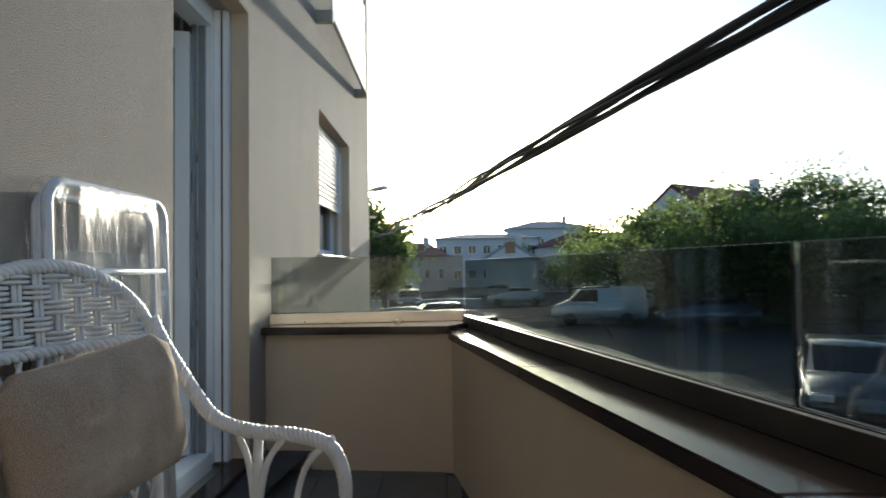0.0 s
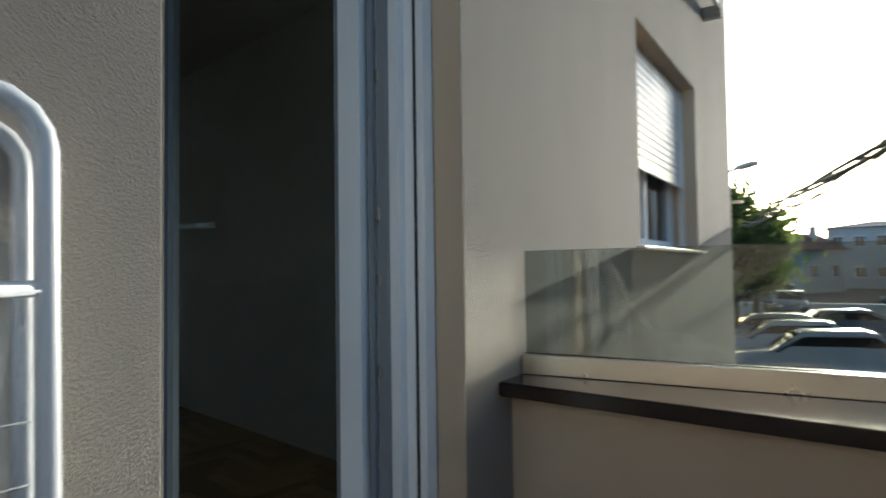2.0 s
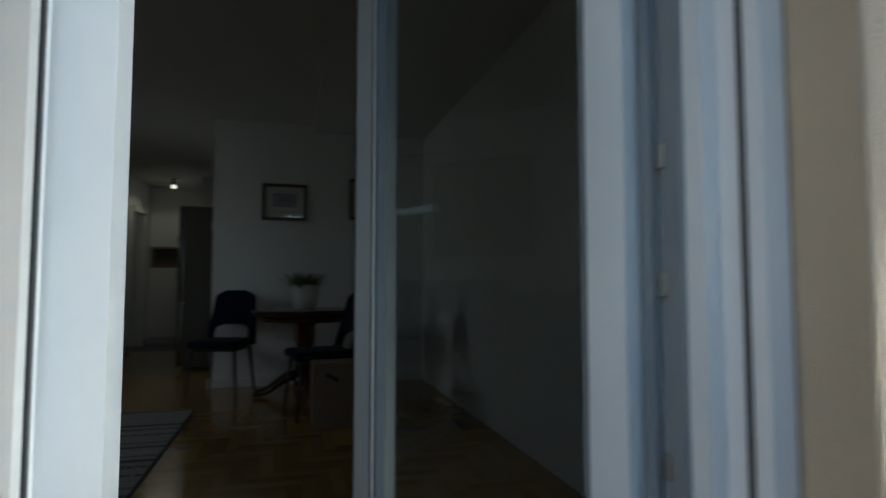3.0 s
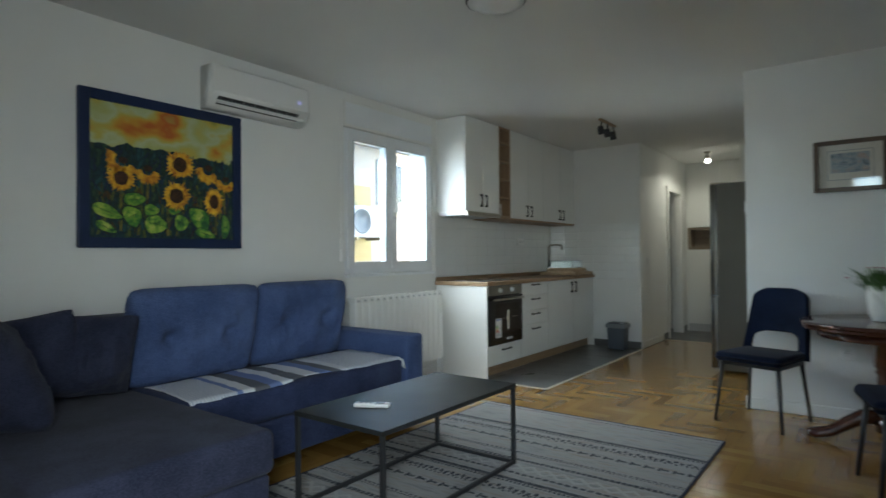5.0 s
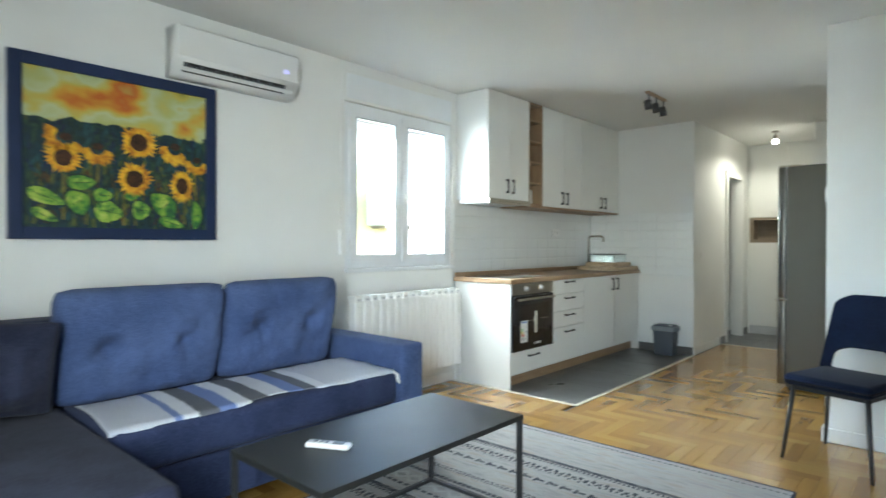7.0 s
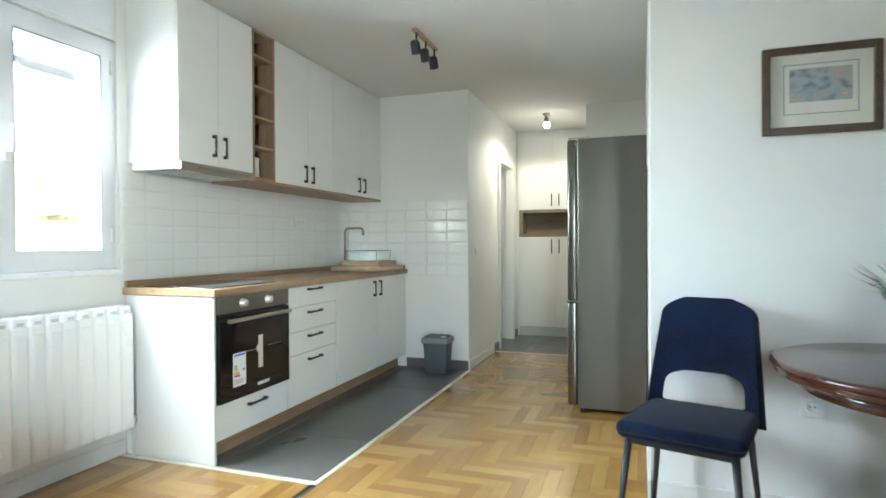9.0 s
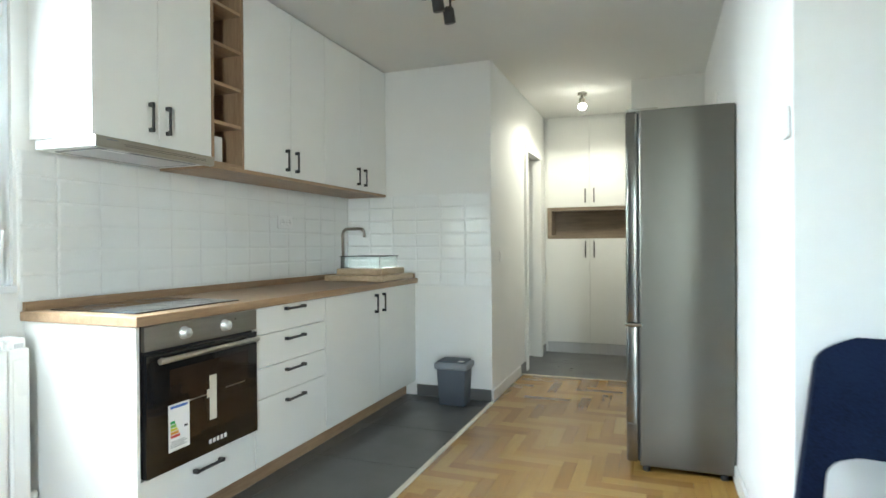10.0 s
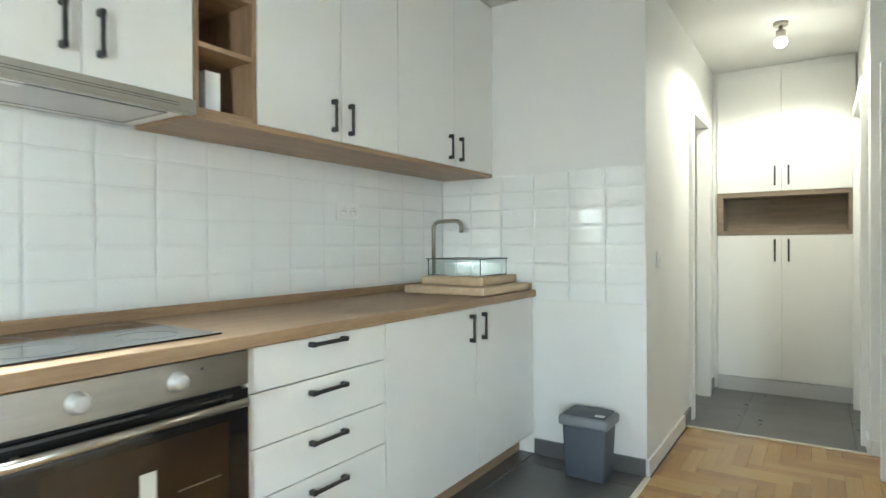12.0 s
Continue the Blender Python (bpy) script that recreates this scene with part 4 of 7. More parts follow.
for k, (a, b, w, h, rot) in enumerate(((0.11, 0.19, 0.085, 0.035, -22), (0.28, 0.295, 0.062, 0.038, 5), (0.265, 0.17, 0.05, 0.065, 30), (0.42, 0.11, 0.068, 0.055, -10), (0.39, 0.22, 0.044, 0.035, 0), (0.74, 0.17, 0.058, 0.085, 35),
                        (0.60, 0.13, 0.045, 0.05, 0), (0.78, 0.045, 0.07, 0.028, -15), (0.94, 0.11, 0.03, 0.075, 0), (0.10, 0.075, 0.06, 0.026, -28), (0.55, 0.235, 0.04, 0.03, 10))):
    y, z = on_canvas(a, b)
    c, s = math.cos(radians(rot)), math.sin(radians(rot))
    for lay, (scl, mt) in enumerate(((1.12, M_VEIN), (1.0, M_LEAFP if k % 3 else M_LEAFL), (0.62, M_LEAFL))):
        bm = bmesh.new()
        vs = []
        for t in range(16):
            e = t * math.pi / 8
            p, q = scl * w * math.cos(e), scl * h * math.sin(e) * (1 - 0.35 * math.cos(e)) * random.uniform(0.9, 1.05)
            if lay == 2:
                q = q * 0.55 + 0.26 * h
            vs.append(bm.verts.new((0.0192 + 0.00022 * k + 0.00006 * lay, y + p * c - q * s, z + p * s + q * c)))
        bm.faces.new(vs)
        part("painted_leaf", bm, mt, ptg)
    bm = bmesh.new()
    x = 0.0194 + 0.00022 * k
    bm.faces.new([bm.verts.new((x, y + p * c - q * s, z + p * s + q * c)) for p, q in ((-w, 0.0), (0, -0.0018), (w, 0), (0, 0.0018))])
    part("painted_vein", bm, M_VEIN, ptg)

# air conditioner
ac = thing("air_conditioner", "white wall-mounted split air conditioner, running", "air conditioner", Matrix.Diagonal((0.78, 1, 1, 1)))
AY0, AY1 = 3.185, 3.955
part("body", smooth_all(prism([(0.002, 2.125), (0.10, 2.127), (0.138, 2.141), (0.193, 2.204), (0.20, 2.218), (0.19, 2.385), (0.165, 2.40), (0.002, 2.40)], AY0, AY1, "y")), M_WHITEPL, ac)
part("front_panel", moved(box(-0.006, 0.0, AY0 + 0.006, AY1 - 0.006, -0.080, 0.085, 0.003), Matrix.Translation((0.201, 0, 2.302)) @ pose(0, 0, 0, 0, -3, 0)), M_WHITEPL, ac, "glossy white front panel")
OUT = Matrix.Translation((0.1655, 0, 2.1725)) @ pose(0, 0, 0, 0, 41, 0)
part("air_outlet", moved(box(-0.02, 0.003, AY0 + 0.04, AY1 - 0.09, 0.004, 0.030), OUT), M_DARKPL, ac, "dark air outlet")
for k in range(22):
    y = AY0 + 0.055 + k * (AY1 - AY0 - 0.16) / 21
    part("vane", moved(box(-0.002, 0.006, -0.004, 0.004, 0.005, 0.014 + 0.012 * (k % 3 == 0)), OUT @ Matrix.Translation((0, y, 0))), M_LGREYPL, ac)
part("louvre", moved(box(0.003, 0.009, AY0 + 0.03, AY1 - 0.03, -0.020, 0.002, 0.002), OUT), M_WHITEPL, ac, "open white louvre")
part("air_slot", moved(box(-0.02, 0.002, AY0 + 0.04, AY1 - 0.09, -0.032, -0.024), OUT), M_DARKPL, ac, "narrow dark lower slot")
M_LED = glow("violet_led", (0.40, 0.36, 1.0), 0.05)
letters("display", "24", 0.034, M_LED, ac, Matrix.Translation((0.2075, 3.86, 2.275)) @ FACE_X, "lit temperature display")
part("maker_mark", box(0.2005, 0.202, 3.62, 3.69, 2.232, 2.238), M_LGREYPL, ac)

# radiator
rd = thing("radiator", "white sectional panel radiator under the window", "radiator")
nsec = 15
RY0, RY1 = 4.44, 5.61
for k in range(nsec):
    y0 = RY0 + (RY1 - RY0) * k / nsec
    y1 = RY0 + (RY1 - RY0) * (k + 1) / nsec - 0.004
    bm = box(0.055, 0.135, y0, y1, 0.17, 0.785, 0.008, 2)
    add_box(bm, 0.035, 0.125, y0 + 0.006, y1 - 0.006, 0.775, 0.822, 0.008, 2)
    add_box(bm, 0.118, 0.139, y0 + 0.010, y1 - 0.010, 0.20, 0.745, 0.004, 2)
    part("section", bm, M_RAD, rd)
for k in range(nsec):
    y = RY0 + (RY1 - RY0) * (k + 0.5) / nsec
    part("grille_slot", box(0.1255, 0.1275, y - 0.016, y + 0.016, 0.786, 0.802, 0.0), M_PALEGREY, rd)
bm = tube([(0.09, 5.615, 0.20), (0.09, 5.645, 0.20), (0.09, 5.645, 0.0)], 0.010, 10)
add_tube(bm, [(0.09, 5.612, 0.20), (0.09, 5.65, 0.20)], 0.019, 12)
part("valve", bm, M_WHITEPL, rd, "white valve and pipe")
for y in (4.7, 5.3):
    part("bracket", box(0.002, 0.056, y, y + 0.03, 0.25, 0.7), M_RAD, rd)


# dining chairs
def dining_chair(m, label):
    c = thing("dining_chair", label, "chair", m, "dining chairs")
    # seat faces -y; back at +y
    seat = smooth_all(box(-0.235, 0.235, -0.235, 0.215, 0.415, 0.485, 0.034, 4))
    for v in seat.verts:
        t = (0.235 - v.co.y) / 0.47
        v.co.x *= 0.88 + 0.14 * t - (0.10 * max(0, t - 0.75) / 0.25)
        v.co.z += -0.012 * (1 - (v.co.x / 0.25) ** 2) * (1 if v.co.z > 0.45 else 0)
    part("seat", seat, M_VELVET, c, "padded navy velvet seat")
    # back shell with a cut-out above the seat
    bm = bmesh.new()
    n, rows = 40, 46
    outer = []
    for j in range(rows + 1):
        h = j / rows
        z = 0.42 + 0.48 * h
        half = 0.222 - 0.045 * h
        if h > 0.84:
            half -= 0.085 * ((h - 0.84) / 0.16) ** 2.6
        outer.append([bm.verts.new((a * half, 0.215 + 0.10 * h - 0.045 * (a * half / 0.2) ** 2 * (1 - 0.35 * h), z)) for a in [2 * i / n - 1 for i in range(n + 1)]])
    for j in range(rows):
        for i in range(n):
            z = 0.42 + 0.48 * (j + 0.5) / rows
            a = abs(2 * (i + 0.5) / n - 1)
            if (abs(z - 0.525) / 0.072) ** 4 + (a / 0.74) ** 4 < 1:
                continue
            f = bm.faces.new((outer[j][i], outer[j][i + 1], outer[j + 1][i + 1], outer[j + 1][i]))
            f.smooth = True
    bmesh.ops.delete(bm, geom=[v for v in bm.verts if not v.link_faces], context='VERTS')
    for _ in range(6):
        rim = {}
        for v in bm.verts:
            nb_ = [e.other_vert(v).co for e in v.link_edges if len(e.link_faces) == 1]
            if len(nb_) == 2 and 0.44 < v.co.z < 0.64 and abs(v.co.x) < 0.16:
                rim[v] = (nb_[0] + nb_[1]) * 0.25 + v.co * 0.5
        for v, co in rim.items():
            v.co = co
    ob = part("backrest", bm, M_VELVET, c, "curved navy velvet back with an opening")
    md = ob.modifiers.new("padding", 'SOLIDIFY')
    md.thickness, md.offset = 0.042, 0.0
    bv = ob.modifiers.new("soft_edge", 'BEVEL')
    bv.width, bv.segments, bv.limit_method = 0.014, 3, 'ANGLE'
    for x, y in ((-0.18, -0.18), (0.18, -0.18), (-0.17, 0.19), (0.17, 0.19)):
        part("leg", tube([(x, y, 0.41), (x * 1.22, y * 1.22, 0.0)], [0.014, 0.009], 10), M_BLACK, c)
    part("underframe", boxes((-0.18, 0.18, -0.19, -0.17, 0.392, 0.412), (-0.18, 0.18, 0.18, 0.20, 0.392, 0.412), (-0.19, -0.17, -0.18, 0.19, 0.392, 0.411), (0.17, 0.19, -0.18, 0.19, 0.392, 0.411)), M_BLACK, c)
    return c


dining_chair(pose(2.86, 5.64, 0, 0, 0, -17), "navy velvet dining chair with black legs against the wall")
dining_chair(pose(3.66, 4.66, 0, 0, 0, -78), "navy velvet dining chair turned beside the round table")

# cardboard carton on the floor in front of the chair
M_CARD = plain("brown_cardboard", (0.30, 0.215, 0.14), (0.25, 0.18, 0.115), 0.85, scale=4, fine=60, bump=0.2, dist=0.001)
ct = thing("cardboard_box", "brown cardboard carton with a hand slot on the floor", "box", pose(3.78, 4.30, 0.001, 0, 0, 3))
bm = box(-0.20, 0.20, -0.10, 0.10, 0.0, 0.43, 0.004, 2)
part("body", bm, M_CARD, ct)
part("flap", box(-0.198, 0.198, -0.098, -0.003, 0.4302, 0.434), M_CARD, ct)
part("flap", box(-0.198, 0.198, 0.0, 0.098, 0.4302, 0.4345), M_CARD, ct)
part("hand_slot", moved(smooth_all(box(-0.045, 0.045, -0.003, 0.001, -0.014, 0.014, 0.0015, 2)), pose(-0.07, -0.1005, 0.335, 0, 28, 0)), M_DARKPL, ct, "dark hand slot")

# round pedestal table
rt = thing("round_table", "dark mahogany round pedestal table with scrolled feet", "table", pose(3.56, 5.47, 0))
part("tabletop", lathe([(0.40, 0.690), (0.445, 0.693), (0.452, 0.703), (0.448, 0.712), (0.458, 0.717), (0.463, 0.728), (0.458, 0.738), (0.447, 0.742), (0.0005, 0.743)], (0, 0, 0), 64), M_MAHOG, rt, "polished round top with a moulded edge")
part("apron", lathe([(0.36, 0.64), (0.37, 0.645), (0.37, 0.689), (0.0005, 0.6895)], (0, 0, 0), 48), M_MAHOG, rt)
part("pedestal", lathe([(0.05, 0.08), (0.085, 0.085), (0.085, 0.15), (0.07, 0.16), (0.078, 0.20), (0.085, 0.24), (0.074, 0.26), (0.083, 0.275), (0.074, 0.29), (0.072, 0.42), (0.084, 0.44), (0.074, 0.455), (0.088, 0.47), (0.088, 0.60), (0.11, 0.62), (0.11, 0.64)], (0, 0, 0), 32), M_MAHOG, rt, "turned mahogany column")
for k in range(4):
    a = radians(188 + 90 * k)
    d = Vector((math.cos(a), math.sin(a), 0))
    pts = [d * 0.06 + Vector((0, 0, 0.17)), d * 0.14 + Vector((0, 0, 0.165)), d * 0.22 + Vector((0, 0, 0.115)), d * 0.31 + Vector((0, 0, 0.052)), d * 0.39 + Vector((0, 0, 0.034)), d * 0.43 + Vector((0, 0, 0.034))]
    part("foot", smooth_all(tube(pts, [0.045, 0.045, 0.040, 0.034, 0.034, 0.022], 12)), M_MAHOG, rt)

# flower pot
fp = thing("potted_plant", "white glazed pot of green and pink plants on the table", "plant", pose(3.555, 5.46, 0.744))
part("pot", lathe([(0.075, 0.0), (0.088, 0.004), (0.105, 0.06), (0.118, 0.14), (0.123, 0.205), (0.126, 0.212), (0.120, 0.215), (0.113, 0.208), (0.110, 0.15), (0.0005, 0.148)], (0, 0, 0), 40), M_CERAM, fp, "white glazed pot with raised swags")
bm = bmesh.new()
for s in range(3):
    a0 = radians(120 * s - 130)
    for dz in (0.0, 0.018):
        pts = []
        for k in range(13):
            t = k / 12
            a = a0 + t * 2.1
            zz = 0.17 - dz - 0.11 * math.sin(math.pi * t * 0.75)
            r = 0.092 + zz * 0.165 + 0.003
            pts.append((r * math.cos(a), r * math.sin(a), zz))
        add_tube(bm, pts, 0.0032, 6)
part("swag", bm, M_CERAM, fp)
random.seed(8)
bm, bp = bmesh.new(), bmesh.new()
for k in range(240):
    a, r = random.uniform(0, 6.283), 0.09 * math.sqrt(random.random())
    base = Vector((r * math.cos(a), r * math.sin(a), 0.15))
    out = Vector((math.cos(a), math.sin(a), 0)) * random.uniform(0.02, 0.16) * (0.4 + r / 0.09)
    top = base + out + Vector((0, 0, random.uniform(0.06, 0.185)))
    side = out.cross(Vector((0, 0, 1)))
    side = (side.normalized() if side.length > 1e-5 else Vector((1, 0, 0))) * random.uniform(0.004, 0.009)
    mid = (base + top) / 2 + Vector((0, 0, 0.03))
    tgt = bp if k % 9 == 0 else bm
    if k % 9 == 0:
        for q in range(5):
            e = q * 1.2566
            s1 = Vector((math.cos(e), math.sin(e), 0.4)) * 0.014
            s2 = Vector((math.cos(e + 0.9), math.sin(e + 0.9), 0.4)) * 0.014
            bp.faces.new([bp.verts.new(top * 0.9 + base * 0.1), bp.verts.new(top * 0.9 + base * 0.1 + s1), bp.verts.new(top * 0.9 + base * 0.1 + (s1 + s2) * 0.75), bp.verts.new(top * 0.9 + base * 0.1 + s2)])
    else:
        v = [bm.verts.new(q) for q in (base, mid - side, top, mid + side)]
        bm.faces.new(v)
tagged(part("leaves", bm, M_LEAF, fp, "narrow green leaves"), kind="stuff")
tagged(part("blossoms", bp, M_PINK, fp, "small pink blossoms"), kind="stuff")

# framed prints on the dining wall
def framed_print(label, x0, x1, z0, z1, tones):
    pr = thing("framed_print", label, "picture", None, "prints on the dining wall")
    y = 5.968
    part("frame", boxes((x0, x0 + 0.03, y - 0.024, y, z0, z1, 0.004), (x1 - 0.03, x1, y - 0.024, y, z0, z1, 0.004), (x0 + 0.03, x1 - 0.03, y - 0.0235, y, z0, z0 + 0.03), (x0 + 0.03, x1 - 0.03, y - 0.0235, y, z1 - 0.03, z1)), M_GOLDFR, pr)
    part("mount", box(x0 + 0.03, x1 - 0.03, y - 0.008, y - 0.002, z0 + 0.03, z1 - 0.03), M_MOUNT, pr)
    part("mount_lip", boxes((x0 + 0.078, x0 + 0.082, y - 0.0088, y - 0.0082, z0 + 0.08, z1 - 0.07), (x1 - 0.082, x1 - 0.078, y - 0.0088, y - 0.0082, z0 + 0.08, z1 - 0.07), (x0 + 0.082, x1 - 0.082, y - 0.0088, y - 0.0082, z1 - 0.074, z1 - 0.07), (x0 + 0.082, x1 - 0.082, y - 0.0088, y - 0.0082, z0 + 0.08, z0 + 0.084)), M_LGREYPL, pr)
    part("print", box(x0 + 0.10, x1 - 0.10, y - 0.0095, y - 0.008, z0 + 0.13, z1 - 0.09), paint("faded_landscape_print", tones, 30), pr)
    g = part("glazing", box(x0 + 0.03, x1 - 0.03, y - 0.014, y - 0.0115, z0 + 0.03, z1 - 0.03), M_PICGLASS, pr)
    g.visible_shadow = False


TONES = [(0.3, (0.10, 0.13, 0.16)), (0.5, (0.30, 0.36, 0.40)), (0.65, (0.42, 0.30, 0.25)), (0.8, (0.6, 0.6, 0.58))]
framed_print("small landscape print in a dark wooden frame with cream mount", 3.155, 3.575, 1.574, 1.929, TONES)
framed_print("second framed print in a dark wooden frame further along the wall", 3.985, 4.37, 1.60, 2.01, TONES)


def wall_plate(name, label, category, m, w, h, sockets=0, rockers=0):
    t = thing(name, label, category, m)
    part("plate", box(-w / 2, w / 2, -0.009, -0.001, -h / 2, h / 2, 0.003), M_WHITEPL, t)
    for k in range(sockets):
        x = (k - (sockets - 1) / 2) * 0.07
        sk = part("socket", moved(lathe([(0.024, 0), (0.024, 0.003), (0.021, 0.004), (0.0205, 0.0015), (0.0005, 0.0015)], (0, 0, 0), 20), pose(x, -0.009, 0, 90, 0, 0)), M_WHITEPL, t)
        part("contact_hole", boxes((x - 0.012, x - 0.007, -0.0115, -0.0108, -0.0025, 0.0025), (x + 0.007, x + 0.012, -0.0115, -0.0108, -0.0025, 0.0025)), M_DARKPL, sk)
    for k in range(rockers):
        x = (k - (rockers - 1) / 2) * 0.04
        part("rocker", box(x - 0.018, x + 0.018, -0.013, -0.008, -0.026, 0.026, 0.002), M_WHITEPL, t)
    return t


wall_plate("wall_socket", "white wall socket by the dining table", "socket", pose(3.335, 5.968, 0.465), 0.085, 0.085, 1)
wall_plate("wall_socket", "white double socket on the kitchen tiles", "socket", pose(0.013, 7.36, 1.32, 0, 0, 90), 0.16, 0.085, 2)
wall_plate("light_switch", "white light switch at the hall corner", "switch", pose(1.212, 8.47, 1.075, 0, 0, 90), 0.085, 0.085, 0, 2)
wall_plate("light_switch", "white light switch deep in the hall", "switch", pose(1.212, 10.2, 1.075, 0, 0, 90), 0.085, 0.085, 0, 1)
wall_plate("thermostat", "small white wall thermostat at the wall's edge", "thermostat", pose(2.7185, 6.03, 1.505, 0, 0, -90), 0.055, 0.09, 0, 1)

cl = thing("ceiling_light", "flat round ceiling light with a dark rim, switched off", "ceiling lamp", pose(1.93, 3.70, CEIL))
part("rim", lathe([(0.15, -0.055), (0.158, -0.05), (0.158, -0.0005)], (0, 0, 0), 40), M_BLACK, cl)
part("diffuser", lathe([(0.0005, -0.066), (0.10, -0.064), (0.148, -0.056)], (0, 0, 0), 40), M_WHITEPL, cl, "white round diffuser")

# ---- kitchen ----
KX, KY0, KY1 = 0.60, 5.68, 8.215


def bar_handle(parent, p0, p1, out, mat=None):
    """A square black bow handle from p0 to p1, standing off along out."""
    p0, p1, o = Vector(p0), Vector(p1), Vector(out)
    bm = bmesh.new()
    d = (p1 - p0).normalized()
    s = d.cross(o).normalized()

    def block(a, b, wdt, t0, t1):
        c = (a + b) / 2 + o * (t0 + t1) / 2
        m = Matrix((d, s, o)).transposed().to_4x4()
        m.translation = c
        add_box(bm, -(b - a).length / 2, (b - a).length / 2, -wdt, wdt, -(t1 - t0) / 2, (t1 - t0) / 2, 0.0015, 1, m)
    L = (p1 - p0).length
    block(p0, p0 + d * 0.018, 0.0075, 0.0, 0.026)
    block(p1 - d * 0.018, p1, 0.0075, 0.0, 0.026)
    block(p0 + d * 0.012, p1 - d * 0.012, 0.006, 0.018, 0.026)
    return part("handle", bm, mat or M_BLACK, parent, "black bow handle")


def base_unit(name, label, y0, y1):
    u = thing(name, label, "cabinet", None, "kitchen base units")
    part("body", box(0.02, KX - 0.022, y0 + 0.001, y1 - 0.001, 0.112, 0.868), M_FRONT, u)
    return u


side = single("end_panel", box(0.015, KX + 0.005, 5.665, 5.6795, 0.0, 0.869, 0.001), M_FRONT, "white end panel of the kitchen run", "panel")
ovu = base_unit("oven_housing", "white base unit that holds the oven", 5.682, 6.315)
dr = part("drawer_front", box(KX - 0.02, KX, 5.684, 6.313, 0.114, 0.300, 0.0015), M_FRONT, ovu)
bar_handle(dr, (KX, 5.93, 0.25), (KX, 6.09, 0.25), (1, 0, 0))
du = base_unit("drawer_unit", "white kitchen unit with four drawers", 6.317, 6.925)
for z0, z1, zh in ((0.114, 0.430, 0.385), (0.434, 0.577, 0.538), (0.581, 0.735, 0.694), (0.739, 0.866, 0.845)):
    d = part("drawer_front", box(KX - 0.02, KX, 6.319, 6.923, z0, z1, 0.0015), M_FRONT, du)
    bar_handle(d, (KX, 6.545, zh), (KX, 6.705, zh), (1, 0, 0))
su = base_unit("sink_unit", "white kitchen unit with two doors under the sink", 6.927, 8.21)
for y0, y1, yh in ((6.929, 7.589, 7.535), (7.593, 8.208, 7.645)):
    d = part("door", box(KX - 0.02, KX, y0, y1, 0.114, 0.866, 0.0015), M_FRONT, su)
    bar_handle(d, (KX, yh, 0.712), (KX, yh, 0.838), (1, 0, 0))
single("plinth", box(0.50, 0.515, 5.68, 8.215, 0.001, 0.110), M_OAK, "oak plinth under the kitchen units", "plinth")
wt = thing("worktop", "light oak kitchen worktop with upstand", "worktop")
part("slab", box(0.002, 0.622, 5.655, 8.216, 0.870, 0.908, 0.004), M_OAK, wt)
part("upstand", boxes((0.0125, 0.030, 5.66, 8.206, 0.909, 0.945), (0.030, 0.60, 8.188, 8.206, 0.909, 0.943)), M_OAK, wt, "slim oak upstand")

# oven
ov = thing("oven", "built-in black glass oven with steel panel and energy label", "oven")
OX = KX + 0.001
part("body", box(0.06, OX - 0.003, 5.70, 6.30, 0.305, 0.866), M_DARKPL, ov)
part("control_panel", box(OX - 0.002, OX + 0.016, 5.69, 6.31, 0.775, 0.867, 0.002), M_STEEL, ov, "brushed steel control panel")
for y in (5.875, 6.10):
    k = part("knob", moved(lathe([(0.025, 0), (0.025, 0.004), (0.021, 0.006), (0.019, 0.026), (0.016, 0.029), (0.0005, 0.029)], (0, 0, 0), 24), Matrix.Translation((OX + 0.016, y, 0.822)) @ pose(0, 0, 0, 0, 90, 0)), M_ALU, ov, "satin steel knob")
part("indicator", box(OX + 0.016, OX + 0.0175, 6.165, 6.171, 0.838, 0.844), M_DARKPL, ov)
dd = part("oven_door", box(OX - 0.002, OX + 0.020, 5.692, 6.308, 0.306, 0.766, 0.003), M_BLKGLASS, ov, "black glass oven door")
part("window", box(OX + 0.0202, OX + 0.0206, 5.80, 6.245, 0.40, 0.69), plain("smoked_oven_glass", (0.022, 0.014, 0.009), (0.035, 0.022, 0.014), 0.08, bump=0), dd, "brown smoked window")
bm = tube([(OX + 0.052, 5.725, 0.737), (OX + 0.052, 6.275, 0.737)], 0.0115, 14)
add_tube(bm, [(OX + 0.02, 5.76, 0.737), (OX + 0.05, 5.76, 0.737)], 0.008, 10)
add_tube(bm, [(OX + 0.02, 6.24, 0.737), (OX + 0.05, 6.24, 0.737)], 0.008, 10)
part("handle", bm, M_STEEL, dd, "brushed steel bar handle")
lab = part("energy_label", box(OX + 0.0208, OX + 0.0214, 5.79, 5.895, 0.375, 0.555), M_WHITEPL, dd, "white energy label with coloured bars")
ex = OX + 0.0216
M_LBLUE = plain("label_blue", (0.05, 0.15, 0.5), None, 0.6)
part("label_header", box(ex - 0.0002, ex, 5.80, 5.885, 0.538, 0.548), M_LBLUE, lab)
for k, c in enumerate(((0.02, 0.33, 0.08), (0.20, 0.45, 0.05), (0.62, 0.55, 0.03), (0.65, 0.28, 0.02), (0.55, 0.05, 0.03))):
    part("label_bar", box(ex - 0.0002, ex, 5.80, 5.822 + 0.006 * k, 0.480 - 0.0135 * k, 0.491 - 0.0135 * k), plain("label_tone", c, None, 0.6, bump=0), lab)
part("label_arrow", box(ex - 0.0002, ex, 5.868, 5.885, 0.455, 0.464), M_BLACK, lab)
